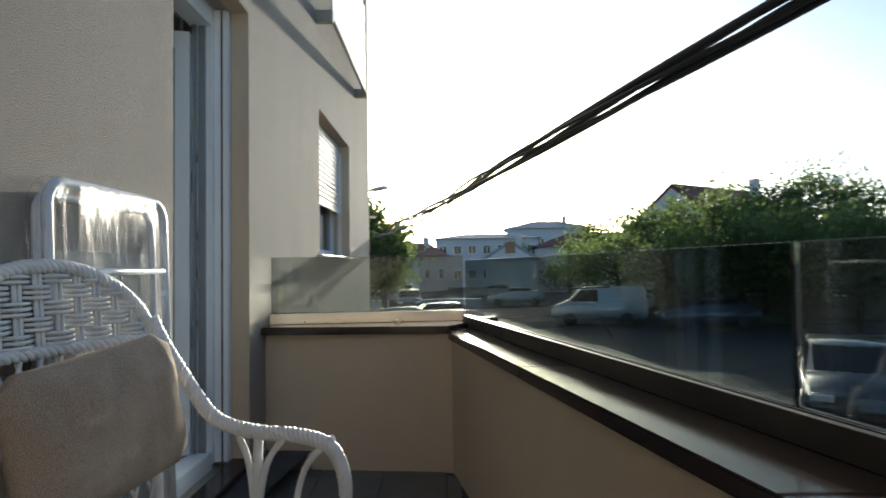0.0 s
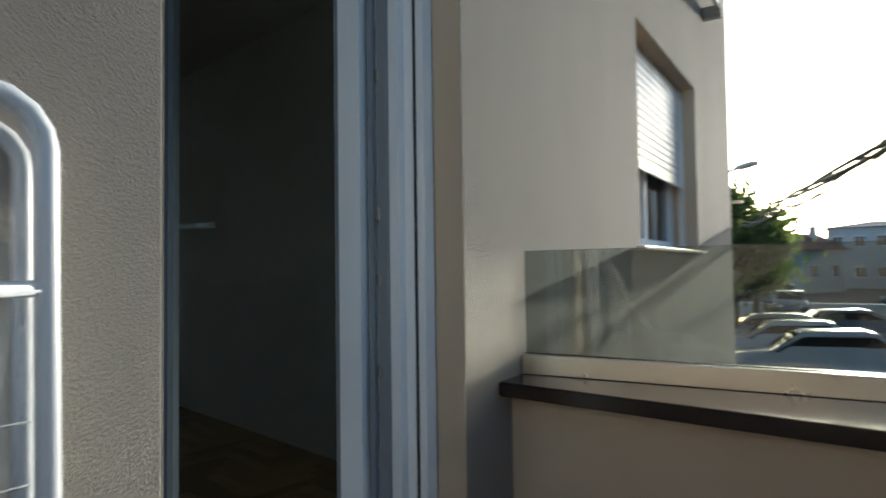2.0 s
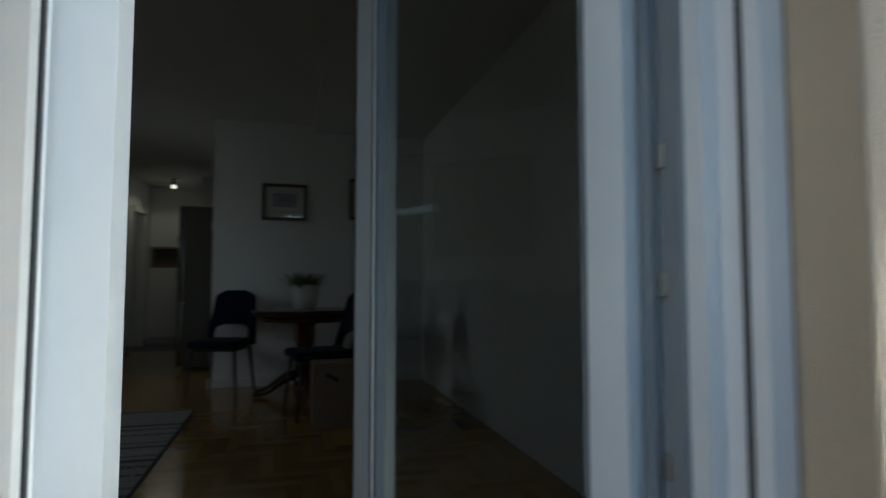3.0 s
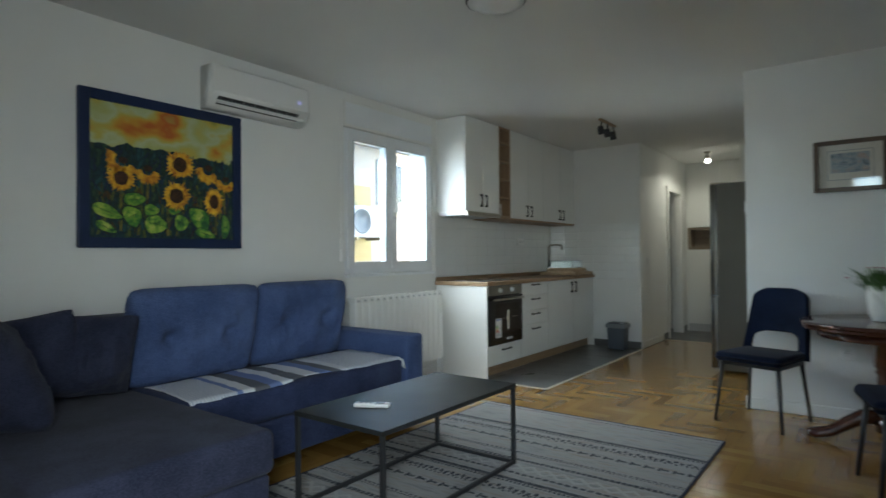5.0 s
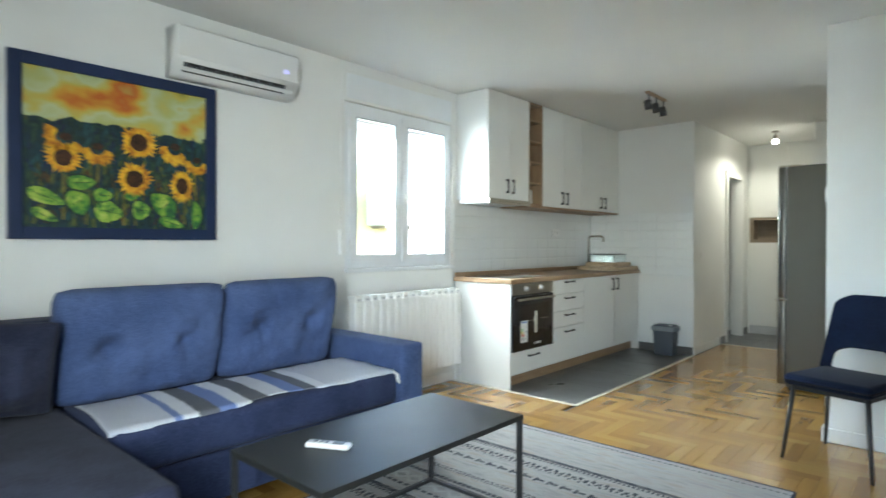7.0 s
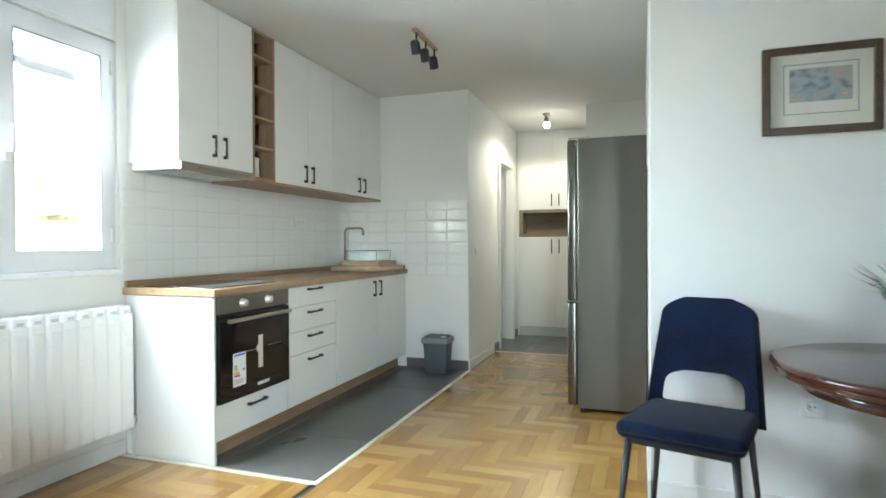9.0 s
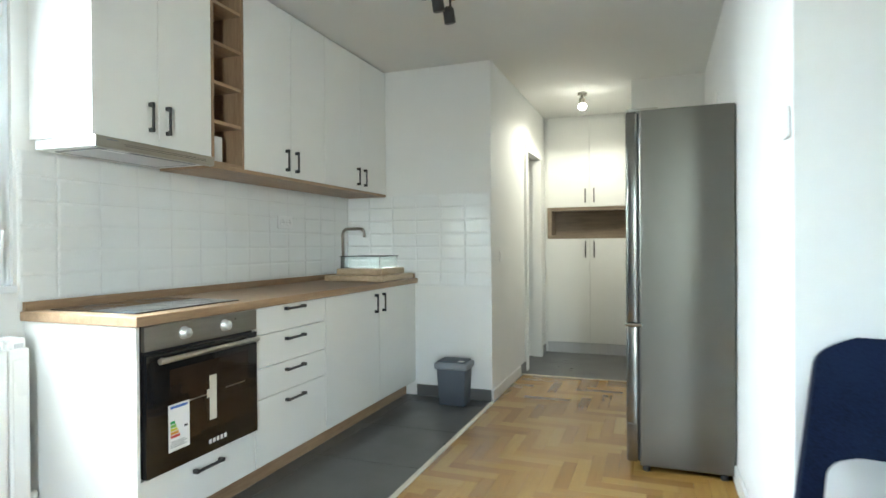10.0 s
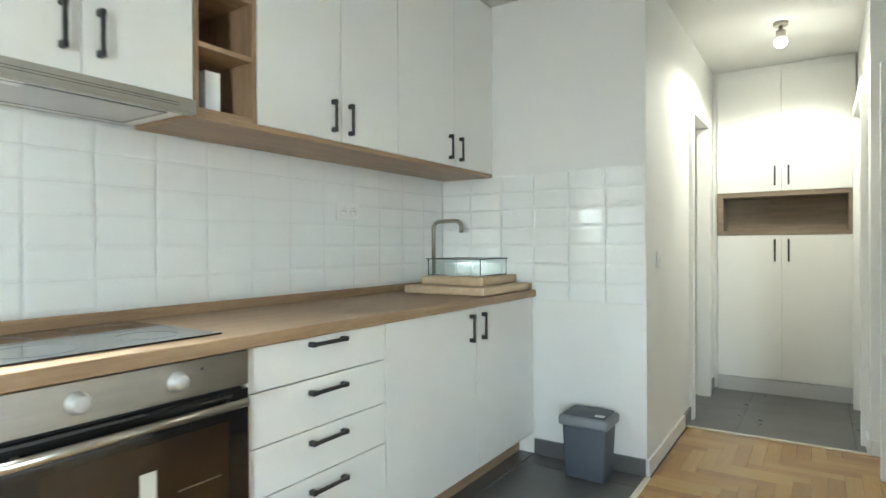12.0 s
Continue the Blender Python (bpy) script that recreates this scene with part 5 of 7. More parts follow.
for k in range(4):
    part("label_text", box(ex - 0.0002, ex, 5.80, 5.88 - 0.012 * (k % 2), 0.389 + 0.007 * k, 0.392 + 0.007 * k), M_LGREYPL, lab)
part("maker_mark", boxes(*[(OX + 0.0202, OX + 0.0208, 6.00 + 0.022 * k, 6.015 + 0.022 * k, 0.342, 0.360) for k in range(5)]), M_WHITEPL, dd, "pale maker's mark")
part("paper_strip", boxes((OX + 0.0207, OX + 0.0213, 6.005, 6.045, 0.44, 0.625), (OX + 0.0207, OX + 0.0213, 5.99, 6.006, 0.535, 0.57)), M_MOUNT, dd, "pale packing strip behind the glass")
for y0, y1, z0, z1 in ((5.81, 6.0, 0.548, 0.553), (6.10, 6.22, 0.553, 0.557)):
    part("rack_bar", box(OX + 0.0207, OX + 0.0212, y0, y1, z0, z1), M_STEEL, dd, "steel oven rack bar")

# hob
hb = thing("hob", "black glass ceramic hob set in the worktop", "hob")
part("glass", box(0.085, 0.545, 5.72, 6.28, 0.9085, 0.9135, 0.0015), M_BLKGLASS, hb)
for x, y, r in ((0.2, 5.87, 0.075), (0.2, 6.14, 0.09), (0.42, 5.87, 0.09), (0.42, 6.14, 0.075)):
    bm = bmesh.new()
    add_tube(bm, [(x + r * math.cos(t * math.pi / 20), y + r * math.sin(t * math.pi / 20), 0.9137) for t in range(40)], 0.0006, 4, True)
    part("cooking_ring", bm, M_LGREYPL, hb)

# upper cabinets
UX, UZ0, UZ1 = 0.352, 1.552, 2.518


def upper(label, y0, y1, z0, splits, handle_at, hz):
    u = thing("wall_cabinet", label, "cabinet", None, "kitchen wall cabinets")
    part("body", box(0.002, UX - 0.02, y0 + 0.0005, y1 - 0.0005, z0, UZ1), M_FRONT, u)
    edges = [y0] + splits + [y1]
    for k, (a, b) in enumerate(zip(edges, edges[1:])):
        d = part("door", box(UX - 0.018, UX, a + 0.0015, b - 0.0015, z0, UZ1 - 0.003, 0.0015), M_FRONT, u)
        if handle_at[k] is not None:
            bar_handle(d, (UX, handle_at[k], hz), (UX, handle_at[k], hz + 0.125), (1, 0, 0))
    return u


upper("white wall cabinet above the cooker hood, two doors", 5.70, 6.325, 1.592, [6.012], [5.965, 6.055], 1.645)
upper("white two-door wall cabinet", 6.56, 7.33, UZ0 + 0.010, [6.965], [6.915, 7.01], 1.592)
upper("white wall cabinet in the kitchen corner, two doors", 7.331, 8.214, UZ0 + 0.010, [7.805], [7.755, 7.855], 1.592)
os_ = thing("open_shelf", "narrow open oak shelf between the white wall cabinets", "shelf")
part("side", box(0.002, UX, 6.327, 6.343, UZ0 + 0.009, UZ1), M_OAKV, os_)
part("side", box(0.002, UX, 6.541, 6.557, UZ0 + 0.009, UZ1), M_OAKV, os_)
part("back", box(0.002, 0.012, 6.343, 6.541, UZ0 + 0.009, UZ1), M_OAKV, os_)
for z in (UZ0 + 0.009, 1.763, 1.955, 2.148, 2.346, UZ1 - 0.016):
    part("shelf", box(0.012, UX - 0.004, 6.3435, 6.5405, z, z + 0.016), M_OAK, os_)
single("instruction_booklet", box(0.13, 0.30, 6.40, 6.455, UZ0 + 0.026, UZ0 + 0.16, 0.001), M_WHITEPL, "white booklets standing in the open shelf", "booklet")
single("light_pelmet", box(0.02, UX - 0.002, 6.327, 8.214, UZ0 - 0.010, UZ0 + 0.0085, 0.001), M_OAK, "oak board under the wall cabinets", "panel")

# cooker hood
hd = thing("cooker_hood", "slim pull-out cooker hood with steel front", "cooker hood")
part("body", box(0.02, 0.335, 5.71, 6.318, 1.552, 1.591, 0.002), M_WHITEPL, hd)
part("front_strip", box(0.336, 0.368, 5.702, 6.325, 1.546, 1.590, 0.002), M_STEEL, hd, "brushed steel front strip")
part("slot", boxes((0.3681, 0.3688, 5.83, 6.27, 1.563, 1.5645), (0.3681, 0.3688, 5.83, 6.27, 1.570, 1.5715)), M_DARKPL, hd)
part("maker_mark", box(0.3681, 0.3688, 5.75, 5.80, 1.577, 1.581), M_LGREYPL, hd)
part("filter", box(0.07, 0.30, 5.77, 6.26, 1.5495, 1.5525, 0.001), M_PALEGREY, hd, "metal grease filter")
part("filter_frame", boxes((0.062, 0.07, 5.762, 6.268, 1.5485, 1.552), (0.30, 0.308, 5.762, 6.268, 1.5485, 1.552), (0.07, 0.30, 5.762, 5.77, 1.5485, 1.552), (0.07, 0.30, 6.26, 6.268, 1.5485, 1.552)), M_LGREYPL, hd)
part("lamp_lens", box(0.27, 0.32, 5.80, 5.90, 1.549, 1.5518), M_WHITEPL, hd)

# tap, boards, tray
tp = thing("kitchen_tap", "tall square-bend steel kitchen tap", "tap", pose(0.085, 8.0, 0.909))
part("base", lathe([(0.026, 0), (0.026, 0.05), (0.020, 0.056), (0.0005, 0.056)], (0, 0, 0), 20), M_STEEL, tp)
arc = [(0, 0, 0.05), (0, 0, 0.34)] + [(0.04 - 0.04 * math.cos(radians(a)), 0, 0.34 + 0.04 * math.sin(radians(a))) for a in (25, 50, 75)] + [(0.04, 0, 0.38), (0.15, 0, 0.38)] + [(0.15 + 0.035 * math.sin(radians(a)), 0, 0.345 + 0.035 * math.cos(radians(a))) for a in (25, 50, 75, 90)] + [(0.185, 0, 0.315)]
part("spout", tube(arc, 0.0115, 14), M_STEEL, tp, "square-bend spout")
part("lever", tube([(0.02, 0.015, 0.035), (0.03, 0.05, 0.05)], 0.006, 10), M_STEEL, tp)
cb = single("chopping_board", smooth_all(box(0.13, 0.60, 7.66, 8.17, 0.9095, 0.949, 0.006, 2)), M_BEECH, "thick pale wooden chopping board on the worktop", "chopping board")
single("chopping_board", smooth_all(box(0.17, 0.54, 7.76, 8.14, 0.950, 0.994, 0.006, 2)), M_BEECH, "smaller pale wooden board stacked on the first", "chopping board")
rk = thing("dish_tray", "clear rectangular glass dish with dark rim on the boards", "dish", pose(0.34, 7.95, 0.995))
g = part("wall", boxes((-0.16, 0.16, -0.145, -0.140, 0.004, 0.085), (-0.16, 0.16, 0.140, 0.145, 0.004, 0.085), (-0.16, -0.155, -0.14, 0.14, 0.004, 0.085), (0.155, 0.16, -0.14, 0.14, 0.004, 0.085), (-0.16, 0.16, -0.145, 0.145, 0.0005, 0.004)), M_DISH, rk)
g.visible_shadow = False
bm = bmesh.new()
add_tube(bm, [(-0.165, -0.15, 0.087), (0.165, -0.15, 0.087), (0.165, 0.15, 0.087), (-0.165, 0.15, 0.087)], 0.0025, 8, True)
part("rim", bm, M_DARKPL, rk, "dark wire rim")

# waste bin
bn = thing("waste_bin", "small slate grey plastic waste bin with lighter lid on the tiles", "bin", pose(0.965, 8.075, 0))
bm = box(-0.11, 0.11, -0.085, 0.085, 0.001, 0.27, 0.012, 3)
for v in bm.verts:
    k = 0.88 + 0.12 * v.co.z / 0.27
    v.co.x *= k
    v.co.y *= k
part("bucket", smooth_all(bm), M_GREYPL, bn)
part("rim", smooth_all(box(-0.125, 0.125, -0.10, 0.10, 0.262, 0.312, 0.014, 3)), M_LGREYPL, bn, "lighter grey rim")
part("lid", smooth_all(box(-0.105, 0.105, -0.082, 0.082, 0.308, 0.324, 0.008, 2)), M_GREYPL, bn, "grey lid")
part("lid_button", box(0.055, 0.10, -0.082, -0.055, 0.3235, 0.328, 0.002), M_WHITEPL, bn)

# refrigerator
fr = thing("refrigerator", "tall grey steel fridge-freezer with two doors", "refrigerator")
FX0, FX1, FY0, FY1, FH = 2.275, 2.7145, 7.2, 7.79, 1.835
part("cabinet", box(FX0, FX1, FY0, FY1, 0.03, FH, 0.006), M_FRIDGE, fr, "smooth grey side panels")
for z0, z1 in ((0.045, 0.742), (0.752, FH - 0.004)):
    d = part("door", smooth_all(box(FX0 - 0.066, FX0 - 0.006, FY0 + 0.001, FY1 - 0.001, z0, z1, 0.012, 3)), M_FRDOOR, fr, "brushed steel door")
part("door_gasket", box(FX0 - 0.006, FX0, FY0 + 0.01, FY1 - 0.01, 0.05, FH - 0.01), M_DARKPL, fr)
part("hinge", box(FX0 - 0.06, FX0 + 0.09, FY0 + 0.01, FY0 + 0.05, FH - 0.003, FH + 0.012, 0.002), M_STEEL, fr)
part("hinge", box(FX0 - 0.072, FX0 + 0.012, FY0 - 0.010, FY0 + 0.03, 0.740, 0.754, 0.003), M_CHROME, fr)
for x in (FX0 + 0.03, FX1 - 0.05):
    for y in (FY0 + 0.03, FY1 - 0.06):
        part("foot", lathe([(0.018, 0), (0.018, 0.03)], (x, y, 0.0), 12), M_DARKPL, fr)
part("top_cover", box(FX0 + 0.02, FX1 - 0.02, FY0 + 0.02, FY1 - 0.02, FH - 0.002, FH + 0.004), M_DARKPL, fr)

# ceiling lamps
sp = thing("ceiling_spotlight", "black three-spot ceiling light on a slim oak bar, switched off", "ceiling lamp")
part("bar", box(1.29, 1.325, 6.70, 7.12, CEIL - 0.018, CEIL - 0.0005, 0.002), M_OAK, sp, "slim wooden bar")
for y in (6.74, 6.91, 7.08):
    s = part("spot", moved(lathe([(0.0005, 0), (0.031, 0.001), (0.031, 0.075), (0.026, 0.078), (0.024, 0.085), (0.0005, 0.085)], (0, 0, 0), 22), Matrix.Translation((1.307, y, CEIL - 0.155)) @ pose(0, 0, 0, 8, -6, 0)), M_BLACK, sp, "black cylinder spot")
    part("stem", tube([(1.307, y, CEIL - 0.018), (1.307, y, CEIL - 0.075)], 0.007, 8), M_BLACK, sp)
hl = thing("hall_lamp", "small lit hall spotlight with a glowing round bulb", "ceiling lamp", pose(1.73, 9.42, CEIL))
part("rose", lathe([(0.04, -0.022), (0.042, -0.018), (0.042, -0.0005)], (0, 0, 0), 24), M_STEEL, hl)
part("socket", lathe([(0.0005, -0.10), (0.026, -0.10), (0.028, -0.05), (0.012, -0.045), (0.010, -0.02)], (0, 0, 0), 20), M_STEEL, hl)
part("bulb", smooth_all(lathe([(0.0005, -0.155), (0.02, -0.152), (0.034, -0.135), (0.037, -0.118), (0.028, -0.101), (0.02, -0.099)], (0, 0, 0), 24)), glow("lit_bulb_glass", (1.0, 0.93, 0.78), 0.5), hl, "glowing bulb")
lamp = new("hall_lamp_light", bpy.data.lights.new("hall_lamp_light", 'SPOT'))
lamp.data.spot_size, lamp.data.spot_blend = radians(172), 0.3
lamp.data.energy, lamp.data.color, lamp.data.shadow_soft_size = 0.8, (1.0, 0.91, 0.72), 0.10
lamp.matrix_basis = pose(1.73, 9.42, CEIL - 0.205)

# hall cupboard
hc = thing("hall_cupboard", "tall white built-in hall cupboard with an open grey-oak niche", "cupboard")
HX0, HX1, HY, HZ = 1.245, 2.15, 10.33, 2.475
HM = 1.69
part("body", boxes((HX0, HX1, HY + 0.022, 10.69, 0.08, 1.222), (HX0, HX1, HY + 0.022, 10.69, 1.555, HZ)), M_FRONT, hc)
for z0, z1, h0, h1 in ((0.115, 1.222, 1.02, 1.19), (1.556, HZ, 1.60, 1.75)):
    for x0, x1, xh in ((HX0 + 0.002, HM - 0.0015, HM - 0.045), (HM + 0.0015, HX1 - 0.002, HM + 0.045)):
        d = part("door", box(x0, x1, HY, HY + 0.02, z0 + 0.002, z1 - 0.002, 0.0015), M_FRONT, hc)
        part("handle", box(xh - 0.006, xh + 0.006, HY - 0.018, HY - 0.0002, h0, h1, 0.002), M_BLACK, d, "slim dark handle")
for nm, bx in (("niche_base", (HX0, HX1, HY - 0.004, 10.6, 1.223, 1.258)), ("niche_top", (HX0, HX1, HY - 0.004, 10.6, 1.519, 1.554)), ("niche_side", (HX0, HX0 + 0.045, HY - 0.0038, 10.6, 1.2585, 1.5185)), ("niche_side", (HX1 - 0.045, HX1, HY - 0.0038, 10.6, 1.2585, 1.5185)), ("niche_back", (HX0 + 0.0455, HX1 - 0.0455, 10.56, 10.6, 1.2585, 1.5185))):
    part(nm, box(*bx), M_GREYOAK, hc, "grey-oak niche board")
part("plinth", box(HX0, HX1, HY + 0.004, HY + 0.02, 0.002, 0.112), M_PALEGREY, hc, "pale grey plinth")
part("filler", boxes((1.2115, HX0 - 0.003, HY + 0.03, HY + 0.05, 0, CEIL - 0.002), (HX1 + 0.003, 2.158, HY + 0.03, HY + 0.05, 0, CEIL - 0.002), (HX0, HX1, HY + 0.03, HY + 0.05, HZ + 0.003, CEIL - 0.002)), M_FRONT, hc)

# ---- balcony ----
LEDGE_SLOPE = 0.21


def lv(u, base, slope, at):
    return base + slope * (u - at)


def rail_v(u):
    return lv(u, -1.12, 0.237, 1.25)


def ledge_v(u):
    return lv(u, -1.01, LEDGE_SLOPE, 0.89)


UE = -3.4        # far end of the balcony behind the start
BF = -0.11       # the balcony floor lies a step below the room
structure("floor_balcony", prism([(UE, 0.0), (1.5, 0.0), (1.6, -1.3), (UE, rail_v(UE) - 0.1)], -0.28, BF - 0.006), M_FGROUT, "balcony slab", BAL)
bt = tagged(new("floor_balcony_tiles"), "grey square tiles of the balcony floor", "floor", "", "structure")
bt.matrix_basis = BAL
u = UE
while u < 1.0:
    v = -0.002
    while v > -2.2:
        v1 = max(v - 0.33, ledge_v(u + 0.165) - 0.02)
        if v - v1 > 0.02:
            part("tile", box(u + 0.002, min(u + 0.33, 1.04) - 0.002, v1 + 0.002, v - 0.002, BF - 0.007, BF, 0.001, 1), M_BALFLOOR, bt)
        v -= 0.33
    u += 0.33
structure("wall_parapet_end", prism([(1.03, -0.002), (1.30, -0.002), (1.42, -1.30), (0.93, -1.03)], -0.28, 0.626), M_RENDER2, "tan rendered parapet at the balcony's end", BAL)
structure("wall_parapet_street", prism([(0.93, -1.03), (1.42, -1.30), (UE, rail_v(UE) - 0.18), (UE, ledge_v(UE) - 0.03)], -0.28, 0.596), M_RENDER2, "tan rendered parapet along the street", BAL)
structure("wall_balcony_back", prism([(UE - 0.15, 0.0), (UE, 0.0), (UE, rail_v(UE) - 0.1), (UE - 0.15, rail_v(UE) - 0.1)], -0.28, 2.4), M_RENDER, "rendered side wall closing the balcony", BAL)
structure("baseboard_balcony", boxes((UE, DL, -0.012, -0.001, BF, BF + 0.075), (DR, 1.02, -0.012, -0.001, BF, BF + 0.075), (1.005, 1.027, -0.98, -0.014, BF, BF + 0.075)), M_BALFLOOR, "tile skirting of the balcony", BAL)
cop = tagged(new("trim_coping"), "dark polished stone coping on the parapet", "coping", "", "structure")
cop.matrix_basis = BAL


def coping(poly, dz=0.0):
    bm = prism(poly, 0.6265 + dz, 0.668 + dz)
    bmesh.ops.bevel(bm, geom=[e for e in bm.edges], offset=0.005, segments=2, affect='EDGES')
    part("slab", bm, M_STONE, cop)


coping([(0.945, -0.003), (1.34, -0.003), (1.47, -1.34), (0.89, -1.01)])
cuts = [0.889, -0.2, -1.3, -2.4, UE]
for a, b in zip(cuts, cuts[1:]):
    a2 = 1.468 if a > 0.8 else a - 0.003
    coping([(a - 0.002, ledge_v(a)), (a2, rail_v(a2) - 0.19 if a < 0.8 else -1.344), (b, rail_v(b) - 0.19), (b, ledge_v(b))], -0.029)

# steel shoe and tinted glass
gr = tagged(new("glass_railing"), "grey tinted glass railing in a steel floor channel", "railing")
gr.matrix_basis = BAL


def channel(p, q, metal, splits=(), dz=0.0):
    p, q = Vector((*p, dz)), Vector((*q, dz))
    d = (q - p).normalized()
    L = (q - p).length
    rot = Matrix.Translation(p) @ Matrix.Rotation(math.atan2(d.y, d.x), 4, 'Z')
    bm = boxes((0, L, -0.030, -0.010, 0.6685, 0.728, 0.002), (0, L, 0.010, 0.030, 0.6685, 0.728, 0.002), (0, L, -0.010, 0.010, 0.6685, 0.676))
    part("channel", moved(bm, rot), metal, gr, "metal base channel")
    part("seal", moved(boxes((0, L, -0.0098, -0.0062, 0.69, 0.7305), (0, L, 0.0062, 0.0098, 0.69, 0.7305)), rot), M_DARKPL, gr, "black rubber seal")
    edges = [0.0] + list(splits) + [L]
    for a, b in zip(edges, edges[1:]):
        g = part("pane", moved(box(a + 0.006, b - 0.006, -0.006, 0.006, 0.6765, 1.048, 0.001, 1), rot), M_RAILGLASS, gr, "grey tinted glass pane")
        g.visible_shadow = False


channel((1.122, -0.004), (1.238, -1.112), M_CHANNEL)
e = (UE + 0.02, rail_v(UE + 0.02))
dd0 = math.hypot(1.242 + 1.05, rail_v(1.242) - rail_v(-1.05))
channel((1.242, -1.122), e, M_BRONZE, (dd0, dd0 + 2.05), -0.029)

# facade window with half-lowered shutter
fw = tagged(new("window_facade"), "facade window with half-lowered pale roller shutter", "window", "", "structure")
fw.matrix_basis = BAL
part("window_frame", boxes((2.475, 2.545, 0.17, 0.24, 1.1, 2.285), (3.895, 3.965, 0.17, 0.24, 1.1, 2.285), (2.545, 3.895, 0.1705, 0.24, 1.1, 1.165), (3.19, 3.26, 0.1705, 0.24, 1.165, 2.285), (2.545, 3.895, 0.1705, 0.24, 2.22, 2.285)), M_PVC, fw)
part("pane", box(2.54, 3.90, 0.20, 0.21, 1.155, 2.23), M_BLKGLASS, fw, "dark reflecting glass")
z = 2.286
while z > 1.64:
    bm = box(2.50, 3.94, 0.10, 0.112, z - 0.046, z - 0.004, 0.004, 2)
    part("slat", bm, M_ALU, fw)
    z -= 0.046
part("slat_end", box(2.498, 3.942, 0.096, 0.114, z - 0.04, z - 0.002, 0.004, 2), M_ALU, fw)
part("guide", boxes((2.474, 2.505, 0.085, 0.125, 1.1, 2.285), (3.935, 3.966, 0.085, 0.125, 1.1, 2.285)), M_ALU, fw)
part("window_sill", box(2.40, 4.04, -0.045, 0.17, 1.077, 1.097, 0.003), M_ALU, fw, "pale metal sill")
structure("trim_window_reveal", boxes((2.4705, 2.4735, 0.001, 0.17, 1.099, 2.2885), (3.9665, 3.9695, 0.001, 0.17, 1.099, 2.2885), (2.4735, 3.9665, 0.001, 0.17, 2.2865, 2.2895)), M_RENDER2, "smooth tan window reveal", BAL)

# glass balustrade of the window above
ub = tagged(new("upper_balustrade"), "frameless glass balustrade of the window above with steel brackets", "railing")
ub.matrix_basis = BAL
part("pane", box(2.42, 4.42, -0.125, -0.113, 3.03, 4.05, 0.001, 1), glass_mat("clear_rail_glass", (0.75, 0.88, 0.97)), ub, "clear glass pane")
part("rail", box(2.40, 4.44, -0.135, -0.103, 3.003, 3.03, 0.003), M_STEEL, ub, "steel bottom rail")
part("top_rail", box(2.40, 4.44, -0.14, -0.10, 4.05, 4.085, 0.004), M_STEEL, ub, "steel top rail")
for u in (2.36, 4.40):
    part("bracket", box(u, u + 0.05, -0.14, -0.001, 2.95, 3.05, 0.003), M_STEEL, ub)

# ---- wicker chair ----
CHAIR = BAL @ pose(-0.835, -0.150, BF, 0, 0, -15) @ Matrix.Diagonal((1.03, 0.85, 0.97, 1))
wc = thing("wicker_armchair", "white painted wicker armchair with woven arched back", "chair", CHAIR)
# the chair faces -y; x to its own side; origin under the back's middle


def braid(bm, pts, r, strands=3, turns_per_m=14.0, sr=0.55):
    """A rope of thin canes wound round a path."""
    pts = [Vector(p) for p in pts]
    fine = []
    for a, b in zip(pts, pts[1:]):
        n = max(2, int((b - a).length / 0.008))
        fine += [a.lerp(b, k / n) for k in range(n)]
    fine.append(pts[-1])
    d0 = (fine[1] - fine[0]).normalized()
    side = d0.orthogonal().normalized()
    acc = 0.0
    tracks = [[] for _ in range(strands)]
    for i, p in enumerate(fine):
        q = fine[min(i + 1, len(fine) - 1)] - fine[max(i - 1, 0)]
        d = q.normalized()
        side = (side - d * side.dot(d)).normalized()
        up = d.cross(side)
        if i:
            acc += (p - fine[i - 1]).length
        for s in range(strands):
            a = 2 * math.pi * (s / strands + acc * turns_per_m)
            tracks[s].append(p + (side * math.cos(a) + up * math.sin(a)) * r * sr)
    for tr in tracks:
        add_tube(bm, tr, r * 0.5, 6)
    return bm


def spline(ctrl, n=10):
    """Catmull-Rom through the control points."""
    c = [Vector(p) for p in ctrl]
    c = [c[0] * 2 - c[1]] + c + [c[-1] * 2 - c[-2]]
    out = []
    for i in range(1, len(c) - 2):
        for k in range(n):
            t = k / n
            out.append(0.5 * ((2 * c[i]) + (c[i + 1] - c[i - 1]) * t + (2 * c[i - 1] - 5 * c[i] + 4 * c[i + 1] - c[i + 2]) * t * t + (3 * c[i] - c[i - 1] - 3 * c[i + 1] + c[i + 2]) * t ** 3))
    out.append(c[-2])
    return out


def back_y(x, z):
    return 0.045 + 0.10 * (z - 0.42) - 0.35 * x * x


